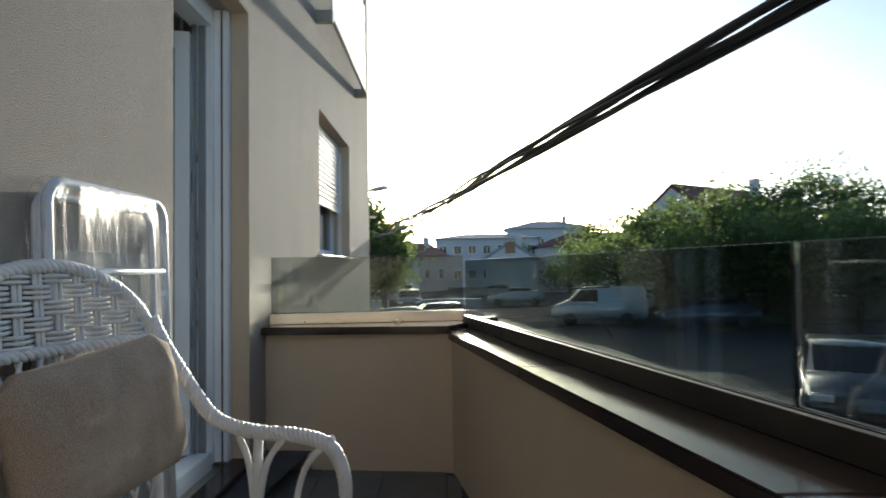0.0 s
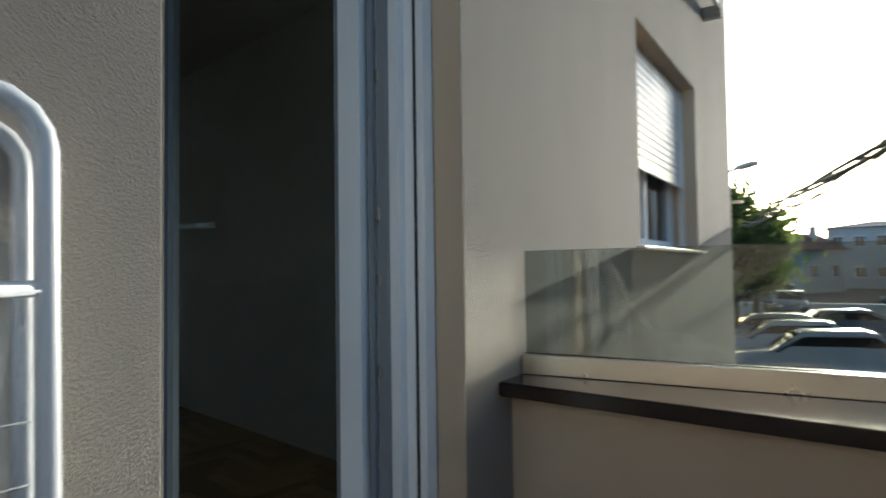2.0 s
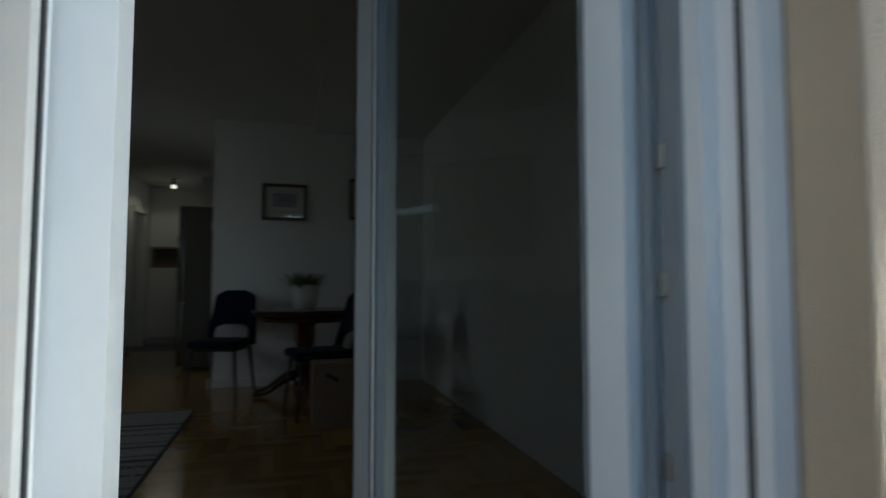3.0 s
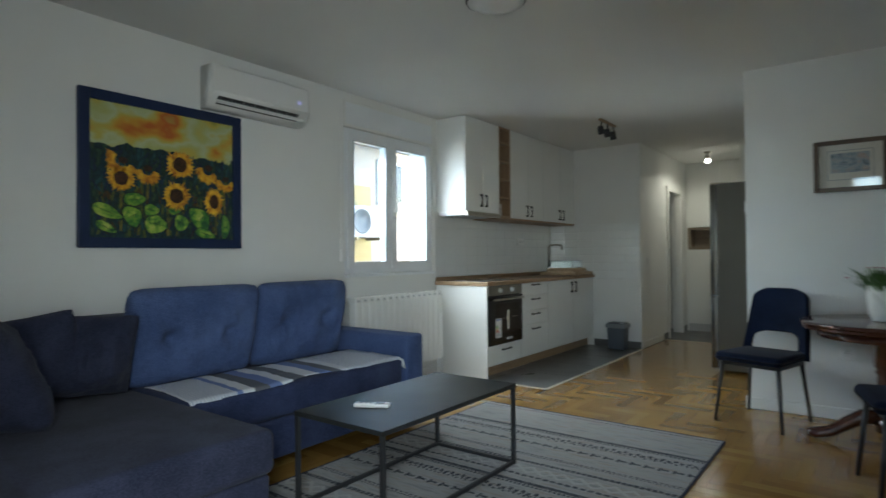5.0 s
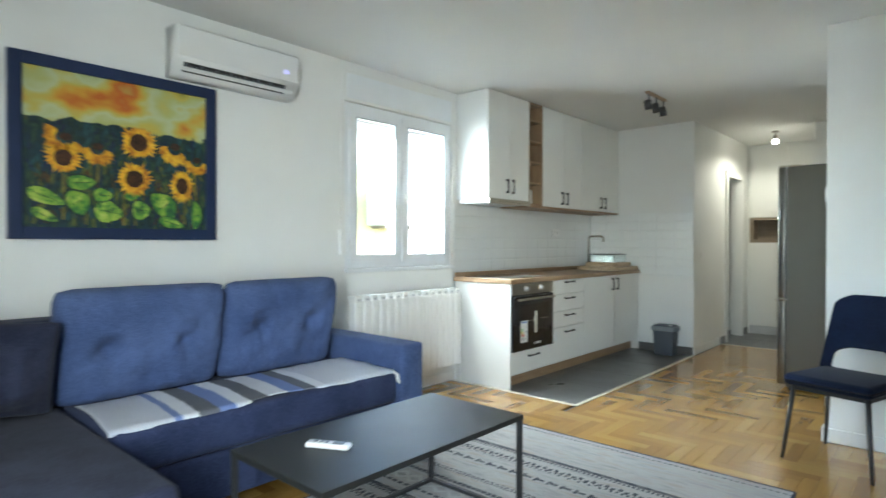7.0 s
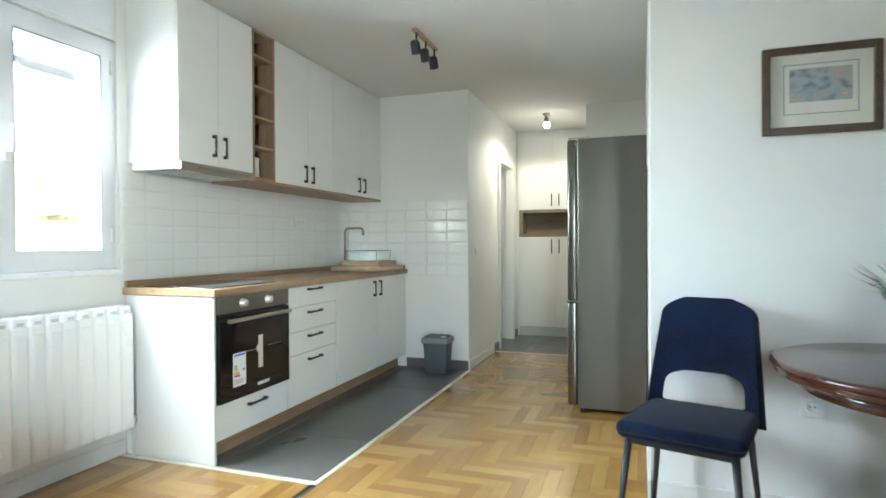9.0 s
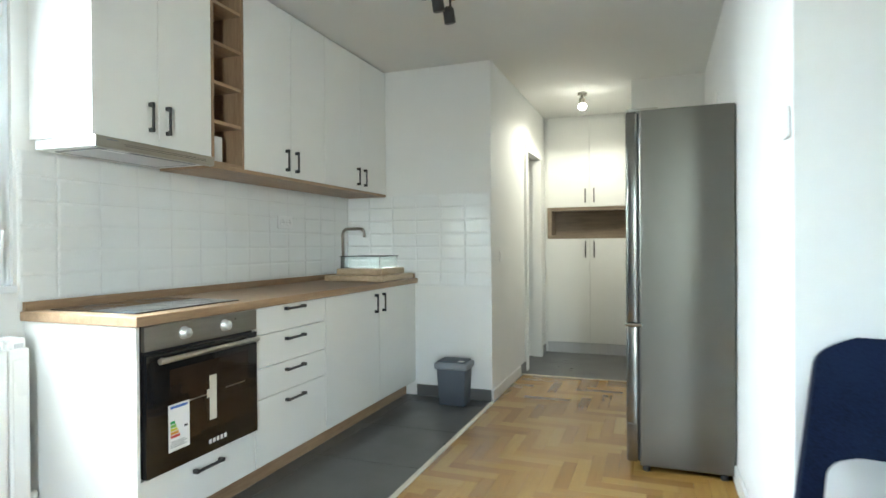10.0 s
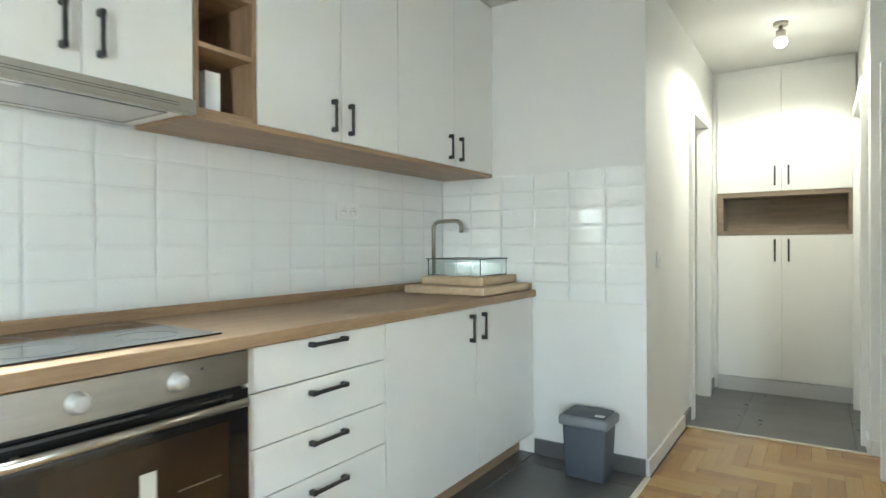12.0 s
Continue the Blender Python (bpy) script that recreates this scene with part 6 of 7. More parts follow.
arch = [(0.285 * math.sin(a), back_y(0.285 * math.sin(a), 0.90 + 0.24 * math.cos(a)), 0.90 + 0.24 * math.cos(a)) for a in [radians(k) for k in range(-90, 91, 10)]]
part("arch_rim", braid(bmesh.new(), arch, 0.019, 4, 16), M_WICKER, wc, "braided arched rim")
posts = bmesh.new()
for sx in (-1, 1):
    ctrl = [(sx * 0.285, back_y(0.285, 0.98), 0.985), (sx * 0.292, back_y(0.285, 0.9) - 0.02, 0.93), (sx * 0.298, -0.06, 0.80), (sx * 0.308, -0.15, 0.705), (sx * 0.318, -0.28, 0.672), (sx * 0.320, -0.45, 0.668), (sx * 0.318, -0.555, 0.64), (sx * 0.315, -0.60, 0.55), (sx * 0.31, -0.595, 0.40)]
    part("armrest", braid(bmesh.new(), spline(ctrl, 8), 0.021, 4, 15), M_WICKER, wc, "braided curving armrest")
    part("back_post", tube([(sx * 0.28, back_y(0.28, 0.93), 0.93), (sx * 0.265, back_y(0.265, 0.42), 0.42), (sx * 0.27, 0.09, 0.0)], 0.016, 10), M_WICKER, wc)
    part("front_leg", tube([(sx * 0.30, -0.59, 0.42), (sx * 0.30, -0.60, 0.0)], 0.017, 10), M_WICKER, wc)
    for y0, y1 in ((-0.30, -0.22), (-0.30, -0.40), (-0.42, -0.56)):
        part("arm_strut", tube(spline([(sx * 0.305, y0, 0.40), (sx * 0.31, (y0 * 2 + y1) / 3, 0.58), (sx * 0.318, y1, 0.67)], 5), 0.010, 8), M_WICKER, wc)
    part("arm_strut", tube([(sx * 0.31, -0.30, 0.40), (sx * 0.318, -0.30, 0.68)], 0.014, 8), M_WICKER, wc)
# basket weave panel
bw = bmesh.new()
zs = [0.952 + 0.0125 * k for k in range(15)]
cols = [-0.27 + 0.050 * k for k in range(12)]
for r, z in enumerate(zs):
    if z > 0.90:
        half = 0.272 * math.sqrt(max(0.0, 1 - ((z - 0.90) / 0.228) ** 2))
    else:
        half = 0.272
    if half < 0.03:
        continue
    pts, n = [], max(4, int(half * 2 / 0.009))
    for k in range(n + 1):
        x = -half + 2 * half * k / n
        wv = 0.0145 * math.cos(math.pi * (x + 0.27) / 0.050 + math.pi * (r // 3))
        pts.append((x, back_y(x, z) - wv, z))
    add_tube(bw, pts, 0.0053, 6)
part("weave", bw, M_WICKER, wc, "close basket weave of the back")
for x in cols:
    top = 0.90 + 0.231 * math.sqrt(max(0.0, 1 - (x / 0.275) ** 2))
    if top < 0.945:
        continue
    for dx in (-0.006, 0.006):
        part("stake", tube([(x + dx, back_y(x, z), z) for z in [0.93 + (top - 0.93) * k / 5 for k in range(6)]], 0.006, 6), M_WICKER, wc)
part("cross_braid", braid(bmesh.new(), [(x, back_y(x, 0.935) - 0.004, 0.935) for x in [-0.28 + 0.04 * k for k in range(15)]], 0.016, 3, 18), M_WICKER, wc, "braided band under the weave")
# open lattice below
lat = bmesh.new()
for k in range(-9, 14):
    for sgn in (1, -1):
        x0 = sgn * (-0.28 + 0.05 * k)
        x1 = x0 + sgn * 0.16
        pts = []
        for t in range(7):
            x, z = x0 + (x1 - x0) * t / 6, 0.42 + 0.51 * t / 6
            if abs(x) <= 0.275:
                pts.append((x, back_y(x, z) - 0.004 * sgn, z))
        if len(pts) > 1:
            add_tube(lat, pts, 0.0055, 6)
part("lattice", lat, M_WICKER, wc, "open cane lattice of the lower back")
seat = bmesh.new()
for k in range(26):
    y = 0.03 - 0.024 * k
    add_tube(seat, [(-0.29, y, 0.40), (-0.1, y, 0.395 + 0.006 * (k % 2)), (0.1, y, 0.395 + 0.006 * ((k + 1) % 2)), (0.29, y, 0.40)], 0.011, 6)
part("seat", seat, M_WICKER, wc, "woven cane seat")
part("seat_rim", braid(bmesh.new(), [(-0.30, 0.03, 0.405), (-0.31, -0.59, 0.405), (0.31, -0.59, 0.405), (0.30, 0.03, 0.405)], 0.019, 3, 15), M_WICKER, wc)
part("apron", braid(bmesh.new(), [(-0.28, -0.60, 0.30), (0.28, -0.60, 0.30)], 0.012, 3, 15), M_WICKER, wc)
single("chair_cushion", pillow(0.45, 0.34, 0.15, 40, 0.012, 2.5, 12.3, (), 0.02, 0.5, 0.12), M_BEIGE, "soft beige cushion leaning on the wicker chair's back", "cushion", BAL @ pose(-0.835, -0.150, BF, 0, 0, -15) @ Matrix.Translation((0.0, -0.075, 0.745)) @ pose(0, 0, 0, -7, -6, 0))

# ---- wrapped drying rack against the wall ----
dr_ = thing("drying_rack", "folded grey clothes airer wrapped in clear film, leaning on the wall", "clothes airer", BAL @ pose(-0.505, -0.088, BF, -2.0, 0, 0))
W, H = 0.285, 1.315


def round_frame(w, z0, z1, r):
    pts = [(-w, 0, z0), (-w, 0, z1 - r)] + [(-w + r - r * math.cos(radians(a)), 0, z1 - r + r * math.sin(radians(a))) for a in (20, 45, 70)] + [(-w + r, 0, z1), (w - r, 0, z1)] + [(w - r + r * math.sin(radians(a)), 0, z1 - r + r * math.cos(radians(a))) for a in (20, 45, 70)] + [(w, 0, z1 - r), (w, 0, z0)]
    return pts


part("frame", tube(round_frame(W, 0.0, H, 0.06), 0.0135, 12), M_RACK, dr_, "grey tubular frame")
part("inner_frame", tube([(x, 0.035, z) for x, y, z in round_frame(W - 0.012, 0.02, H - 0.03, 0.05)], 0.011, 10), M_RACK, dr_)
for z in (1.09, 0.32):
    part("crossbar", tube([(-W, 0.0, z), (W, 0.0, z)], 0.010, 10), M_RACK, dr_)
for k in range(9):
    z = 0.36 + 0.072 * k
    part("wire", tube([(-W + 0.01, 0.02, z), (W - 0.01, 0.02, z)], 0.0018, 6), M_GREYPL, dr_)
for x in (-0.12, 0.06):
    part("wire", tube([(x, 0.022, 0.30), (x, 0.022, 1.08)], 0.0018, 6), M_GREYPL, dr_)
part("panel", box(-W + 0.012, W - 0.012, 0.048, 0.052, 0.02, H - 0.02), plain("dull_grey_sheet", (0.27, 0.255, 0.235), (0.23, 0.22, 0.20), 0.6), dr_, "pale sheet inside the wrapping")
for k in range(4):
    bm = bmesh.new()
    add_tube(bm, [(0.205 + 0.011 * math.cos(t * math.pi / 8), -0.004, 0.905 - 0.026 * k + 0.0105 * math.sin(t * math.pi / 8)) for t in range(16)], 0.0042, 8, True)
    part("plastic_ring", bm, M_DARKPL, dr_, "dark plastic ring")
# film: a crinkled sleeve
bm = bmesh.new()
rows_ = []
nz, nr = 60, 64
for j in range(nz + 1):
    z = 0.02 + (H + 0.012 - 0.02) * j / nz
    ring = []
    for k in range(nr):
        a = 2 * math.pi * k / nr
        c, s = math.cos(a), math.sin(a)
        ex = abs(c) ** 0.25 * (1 if c > 0 else -1)
        ey = abs(s) ** 0.6 * (1 if s > 0 else -1)
        w = W + 0.020
        if z > H - 0.06:
            w -= 0.045 * ((z - H + 0.06) / 0.07) ** 2
        cr = 0.005 * noise.noise(Vector((c * 9, s * 9, z * 3))) + 0.004 * noise.noise(Vector((c * 26, s * 20, z * 1.5)))
        ring.append(bm.verts.new((ex * w + cr, 0.02 + ey * 0.034 + cr * 1.6, z)))
    rows_.append(ring)
for A, B in zip(rows_, rows_[1:]):
    for k in range(nr):
        f = bm.faces.new((A[k], A[(k + 1) % nr], B[(k + 1) % nr], B[k]))
        f.smooth = True
bm.faces.new(rows_[-1])
part("wrapping_film", bm, M_FILM, dr_, "crinkled clear plastic film")

# ---- outside ----
GZ = -2.0
M_ASPH = plain("worn_asphalt", (0.055, 0.055, 0.053), (0.042, 0.042, 0.041), 0.85, scale=0.35, fine=30, bump=0.3, dist=0.01)
structure("ground", prism([(-900, -900), (900, -900), (900, 900), (-900, 900)], GZ - 0.5, GZ), M_ASPH, "worn grey asphalt yard and street")
structure("ground_lawn", prism([(26, -46), (75, -46), (75, -17), (26, -15)], GZ + 0.001, GZ + 0.08), plain("rough_grass", (0.05, 0.075, 0.022), (0.07, 0.085, 0.03), 0.95, scale=1.2, fine=20, bump=0.5, dist=0.03), "rough grass among the trees", BAL)
M_ROOFRED = plain("dark_red_roof_tile", (0.15, 0.048, 0.036), (0.11, 0.038, 0.03), 0.8, scale=1.2, fine=14, bump=0.5, dist=0.02)
M_ROOFGREY = plain("grey_sheet_roof", (0.26, 0.27, 0.28), (0.22, 0.23, 0.24), 0.6, scale=0.7)
M_HOUSEW = plain("off_white_house_render", (0.62, 0.60, 0.56), (0.55, 0.53, 0.5), 0.9, scale=0.6)
M_HOUSEY = plain("pale_yellow_house_render", (0.62, 0.52, 0.27), (0.56, 0.47, 0.24), 0.9, scale=0.6)
M_HOUSEB = plain("dull_brown_house_render", (0.15, 0.125, 0.10), (0.12, 0.10, 0.08), 0.9, scale=0.6)
M_HOUSEG = plain("light_grey_house_render", (0.50, 0.51, 0.52), (0.45, 0.46, 0.47), 0.9, scale=0.6)


def house(label, m, w, d, h, roof_h, wall, roof, wins=(4, 2), hip=False, over=0.5):
    """A house along its own x, w long, d deep, walls h high; the long side looks towards -y."""
    t = thing("house", label, "house", m)
    part("wall", boxes((-w / 2, w / 2, 0, d, 0, h)), wall, t)
    bm = bmesh.new()
    x0, x1, y0, y1 = -w / 2 - over, w / 2 + over, -over, d + over
    rx = (d / 2) if hip else 0.0
    a = [bm.verts.new(p) for p in ((x0, y0, h - 0.05), (x1, y0, h - 0.05), (x1, y1, h - 0.05), (x0, y1, h - 0.05), (x0 + rx, d / 2, h + roof_h), (x1 - rx, d / 2, h + roof_h))]
    for f in ((0, 1, 5, 4), (2, 3, 4, 5), (1, 2, 5), (3, 0, 4), (3, 2, 1, 0)):
        bm.faces.new([a[k] for k in f])
    part("roof", bm, roof, t)
    if not hip:
        for x in (-w / 2 - over * 0.98, w / 2 + over * 0.98):
            part("gable", prism([(0.15, h - 0.05), (d - 0.15, h - 0.05), (d / 2, h + roof_h - 0.35)], x - 0.06, x + 0.06, "x"), wall, t)
            part("gable_window", boxes((x - 0.1, x + 0.1, d / 2 - 0.5, d / 2 + 0.5, h + roof_h * 0.28, h + roof_h * 0.28 + 1.1)), M_BLKGLASS, t)
    n, floors = wins
    for fl_ in range(floors):
        for k in range(n):
            x = -w / 2 + w * (k + 0.5) / n
            z = h * (fl_ + 0.35) / floors
            wn_ = part("window", boxes((x - 0.6, x + 0.6, -0.05, 0.02, z, z + 1.3)), M_PVC, t)
            part("pane", boxes((x - 0.52, x - 0.03, -0.07, -0.051, z + 0.08, z + 1.22), (x + 0.03, x + 0.52, -0.07, -0.051, z + 0.08, z + 1.22)), M_BLKGLASS, wn_)
    part("chimney", box(w * 0.2, w * 0.2 + 0.6, d * 0.3, d * 0.3 + 0.6, h + roof_h * 0.4, h + roof_h + 0.7), wall, t)
    return t


def toward(az, dist, turn=0.0, z=GZ):
    """A pose at a bearing (degrees to the left of the facade's line) and a distance from the balcony's near end, its -y side facing back."""
    a = radians(az)
    return BAL @ Matrix.Translation((-2.17 + dist * math.cos(a), -0.94 + dist * math.sin(a), z)) @ pose(0, 0, 0, 0, 0, az - 90 + turn)


house("white house with a steep dark red roof behind the trees", toward(-30.5, 50, 62), 11, 9.5, 5.4, 3.8, M_HOUSEW, M_ROOFRED, (4, 1))
house("long low building with a dark red roof", toward(-40, 38, 6), 26, 9, 3.2, 2.0, M_HOUSEB, M_ROOFRED, (7, 1), True)
house("far pale apartment house with a flat hipped roof", toward(-10.5, 92, 4), 13, 10, 9.0, 1.4, M_HOUSEG, M_ROOFGREY, (6, 2), True)
house("wide grey low building far down the street", toward(-4.5, 84, 0), 15, 9, 7.2, 0.8, M_HOUSEG, M_ROOFGREY, (7, 2), True)
house("small house with a brown gable", toward(0.8, 72, 60), 7, 6, 4.4, 1.8, M_HOUSEW, M_ROOFRED, (2, 1))
house("row house with a dark roof", toward(4.5, 88, 0), 16, 8, 4.6, 1.1, M_HOUSEY, M_ROOFRED, (5, 1))
house("small white gabled house beside the trees", toward(-9.3, 62, 90), 7, 5, 3.8, 1.8, M_HOUSEW, M_ROOFGREY, (2, 1))
house("low house with a red roof beyond the trees", toward(-15.5, 66, 4), 14, 8, 5.2, 1.6, M_HOUSEW, M_ROOFRED, (4, 1), True)

# trees
M_BARK = plain("rough_bark", (0.085, 0.062, 0.045), (0.06, 0.045, 0.033), 0.95, scale=6, fine=30, bump=0.6, dist=0.02)


def leaf_mat(name, a, b):
    m = bpy.data.materials.new(name)
    nt, ns, ln, p = nodes_of(m)
    geo = ns.new("ShaderNodeNewGeometry")
    ln.new(ramp(nt, geo.outputs["Random Per Island"], [(0.0, a), (1.0, b)]), p.inputs["Base Color"])
    p.inputs["Roughness"].default_value = 0.55
    tr = ns.new("ShaderNodeBsdfTranslucent")
    tr.inputs[0].default_value = (*[min(1, v * 2.2) for v in b], 1)
    mx = ns.new("ShaderNodeMixShader")
    mx.inputs[0].default_value = 0.42
    ln.new(p.outputs[0], mx.inputs[1])
    ln.new(tr.outputs[0], mx.inputs[2])
    ln.new(mx.outputs[0], ns["Material Output"].inputs[0])
    return m


M_FOL = leaf_mat("summer_foliage", (0.03, 0.058, 0.014), (0.075, 0.105, 0.03))


def tree(label, m, height, spread, n=2600, seed=1, low=0.25, leaf=0.13):
    rnd = random.Random(seed)
    t = thing("tree", label, "tree", m, "trees by the street")
    bm = bmesh.new()
    add_tube(bm, [(0, 0, 0), (0.05, 0.03, height * 0.3), (-0.03, 0.06, height * 0.62), (0.02, 0, height * 0.85)], [0.16, 0.13, 0.08, 0.03], 9)
    tips = []
    for k in range(17):
        a, z0 = rnd.uniform(0, 6.283), height * rnd.uniform(0.26, 0.72)
        r = spread * rnd.uniform(0.5, 1.0) * (1 - 0.55 * max(0, (z0 / height - 0.35)))
        tip = Vector((r * math.cos(a), r * math.sin(a), min(height * 0.97, z0 + height * rnd.uniform(0.08, 0.32))))
        mid = Vector((tip.x * 0.45, tip.y * 0.45, (z0 + tip.z) / 2 + 0.1))
        add_tube(bm, [(0, 0, z0), mid, tip], [0.055, 0.035, 0.012], 6)
        tips += [tip, mid.lerp(tip, 0.5)]
    tips += [Vector((rnd.uniform(-.4, .4), rnd.uniform(-.4, .4), height * rnd.uniform(0.85, 1.0))) for _ in range(4)]
    part("trunk", bm, M_BARK, t, "rough trunk and limbs")
    verts, faces = [], []
    for k in range(n):
        c = rnd.choice(tips)
        rr = spread * 0.34
        p = c + Vector((rnd.gauss(0, rr * 0.55), rnd.gauss(0, rr * 0.55), rnd.gauss(0, rr * 0.5)))
        if p.z < height * low:
            p.z = height * low + rnd.uniform(0, 0.6)
        q = Euler((rnd.uniform(0, 6.3), rnd.uniform(0, 6.3), rnd.uniform(0, 6.3))).to_matrix()
        s = leaf * rnd.uniform(0.6, 1.4)
        i = len(verts)
        verts += [p + q @ Vector(v) * s for v in ((-1, 0, 0), (0, -0.5, 0.1), (1, 0, 0), (0, 0.5, 0.1))]
        faces.append((i, i + 1, i + 2, i + 3))
    me = bpy.data.meshes.new("crown")
    me.from_pydata(verts, [], faces)
    me.materials.append(M_FOL)
    ob = new("crown", me)
    ob.parent = t
    tagged(ob, "uneven leafy crown", kind="stuff")
    return t


for k, (az, dist, h, sp, n) in enumerate(((-20.5, 34, 5.9, 2.6, 3200), (-25.0, 33, 6.2, 2.6, 3400), (-29.5, 37, 7.2, 2.9, 3800), (-33.0, 39, 8.0, 2.7, 3800), (-36.5, 40, 7.4, 2.4, 3400), (-14.8, 58, 7.2, 2.4, 2200),
                                          (-41.0, 36, 5.2, 2.4, 2400), (7.4, 22, 5.4, 1.7, 3000), (-7.6, 70, 6.4, 2.2, 1500), (-12.5, 72, 6.6, 2.4, 1500), (-22.8, 41, 6.8, 2.4, 2200), (5.8, 27, 4.9, 1.6, 1800))):
    tree("leafy green street tree in full summer leaf", toward(az, dist), h, sp, n, 30 + k)


for k, (az, dist, h, sp, n) in enumerate(((-12.5, 43, 4.4, 2.4, 2200), (-17.0, 37, 4.6, 2.7, 2800), (-22.5, 30, 4.3, 2.5, 3000), (-27.5, 31, 4.8, 2.6, 3000), (-32.0, 31, 5.0, 2.6, 3000), (-36.0, 30, 4.8, 2.6, 3000), (-40.5, 29, 4.6, 2.6, 3000), (-45.0, 28, 4.8, 2.6, 2600), (-50.0, 27, 5.2, 2.6, 2400))):
    tree("bushy green tree with a low crown by the yard", toward(az, dist), h, sp, n, 70 + k, 0.10)


# parked cars
def car(label, m, paint_c, van=False):
    t = thing("car", label, "car", m, "parked cars")
    pm = plain("car_paint", paint_c, tuple(v * 0.9 for v in paint_c), 0.25, 0.2, bump=0, coat=0.8)
    if van:
        prof = [(-2.3, 0.35), (2.2, 0.35), (2.3, 0.75), (2.1, 1.0), (1.45, 1.15), (0.75, 1.9), (-2.2, 1.95), (-2.32, 0.9)]
    else:
        prof = [(-2.1, 0.32), (2.1, 0.32), (2.15, 0.62), (2.0, 0.78), (1.15, 0.92), (0.45, 1.40), (-0.95, 1.45), (-1.75, 1.0), (-2.1, 0.92), (-2.15, 0.6)]
    bm = prism(prof, -0.86, 0.86, "y")
    bmesh.ops.bevel(bm, geom=[e for e in bm.edges], offset=0.09, segments=2, affect='EDGES')
    for v in bm.verts:
        if v.co.z > 0.95:
            v.co.y *= 1 - 0.16 * (v.co.z - 0.95) / 0.5 if not van else 1 - 0.08 * (v.co.z - 0.95)
    part("body", smooth_all(bm), pm, t)
    if van:
        win_ = [(1.35, 1.2), (0.8, 1.78), (0.0, 1.78), (0.0, 1.2)]
    else:
        win_ = [(1.0, 0.97), (0.42, 1.34), (-0.9, 1.38), (-1.5, 1.0)]
    part("side_window", prism(win_, -0.845 if van else -0.80, -0.70, "y"), M_BLKGLASS, t)
    part("side_window", prism(win_, 0.70, 0.845 if van else 0.80, "y"), M_BLKGLASS, t)
    fa, fb = (Vector((1.42, 0, 1.2)), Vector((0.80, 0, 1.86))) if van else (Vector((1.08, 0, 0.96)), Vector((0.50, 0, 1.37)))
    for a, b, nx in ((fa, fb, 0.02), (Vector((-1.68, 0, 1.04)), Vector((-1.02, 0, 1.42)), -0.02)):
        if van and nx < 0:
            continue
        bmw = bmesh.new()
        vs = [bmw.verts.new((p.x + nx, s * 0.66, p.z + 0.012)) for p, s in ((a, -1), (a, 1), (b, 1), (b, -1))]
        bmw.faces.new(vs)
        ob = part("windscreen", bmw, M_BLKGLASS, t)
    for x in (-1.35, 1.35):
        for y in (-0.80, 0.80):
            w = part("wheel", moved(lathe([(0.18, -0.1), (0.31, -0.1), (0.33, -0.06), (0.33, 0.06), (0.31, 0.1), (0.18, 0.1)], (0, 0, 0), 20), pose(x, y, 0.33, 90, 0, 0)), M_DARKPL, t, "black tyre")
            part("rim", moved(lathe([(0.0005, -0.085), (0.19, -0.095), (0.19, 0.095), (0.0005, 0.085)], (0, 0, 0), 16), pose(x, y, 0.33, 90, 0, 0)), M_ALU, w, "alloy rim")
    for y in (-0.6, 0.6):
        part("headlight", box(2.02 if not van else 2.14, 2.14 if not van else 2.27, y - 0.17, y + 0.17, 0.60, 0.72, 0.02), M_ALU, t)
        part("tail_light", box(-2.14 if not van else -2.31, -2.05 if not van else -2.2, y - 0.13, y + 0.13, 0.66, 0.82, 0.02), M_ROOFRED, t)
    return t


def spot(u, v, turn):
    return BAL @ pose(u, v, GZ, 0, 0, turn)


car("white delivery van parked below the balcony", spot(26.8, -8.8, 76), (0.62, 0.63, 0.64), True)
for u, v, r, c, lb in ((31.0, -11.6, 78, (0.45, 0.46, 0.48), "silver car parked in the yard"), (24.5, -13.2, 84, (0.10, 0.11, 0.13), "dark grey car parked in the yard"), (9.2, -9.0, 150, (0.045, 0.05, 0.06), "black car parked in the yard"), (9.6, -12.4, 150, (0.06, 0.06, 0.075), "dark car parked in the yard"),
                       (20.4, 1.0, 96, (0.48, 0.49, 0.50), "silver estate car in the row"), (18.0, 0.3, 96, (0.60, 0.61, 0.62), "white car in the row"), (15.6, -0.5, 97, (0.52, 0.53, 0.54), "pale silver car in the row"), (23.0, -0.7, 97, (0.2, 0.21, 0.23), "grey car in the row"),
                       (38.5, 1.4, 184, (0.16, 0.17, 0.19), "dark car driving lane side"), (46, 3.2, 184, (0.25, 0.26, 0.28), "grey car down the street"), (52, 2.6, 180, (0.5, 0.5, 0.52), "pale car down the street"), (58, 5.0, 182, (0.3, 0.1, 0.08), "dark red car down the street"),
                       (41, -6.5, 84, (0.55, 0.56, 0.57), "white car by the kerb"), (47, -5.4, 84, (0.22, 0.23, 0.26), "blue-grey car by the kerb"), (36, -15.0, 80, (0.35, 0.36, 0.38), "grey car under the trees")):
    car(lb, spot(u, v, r), c)

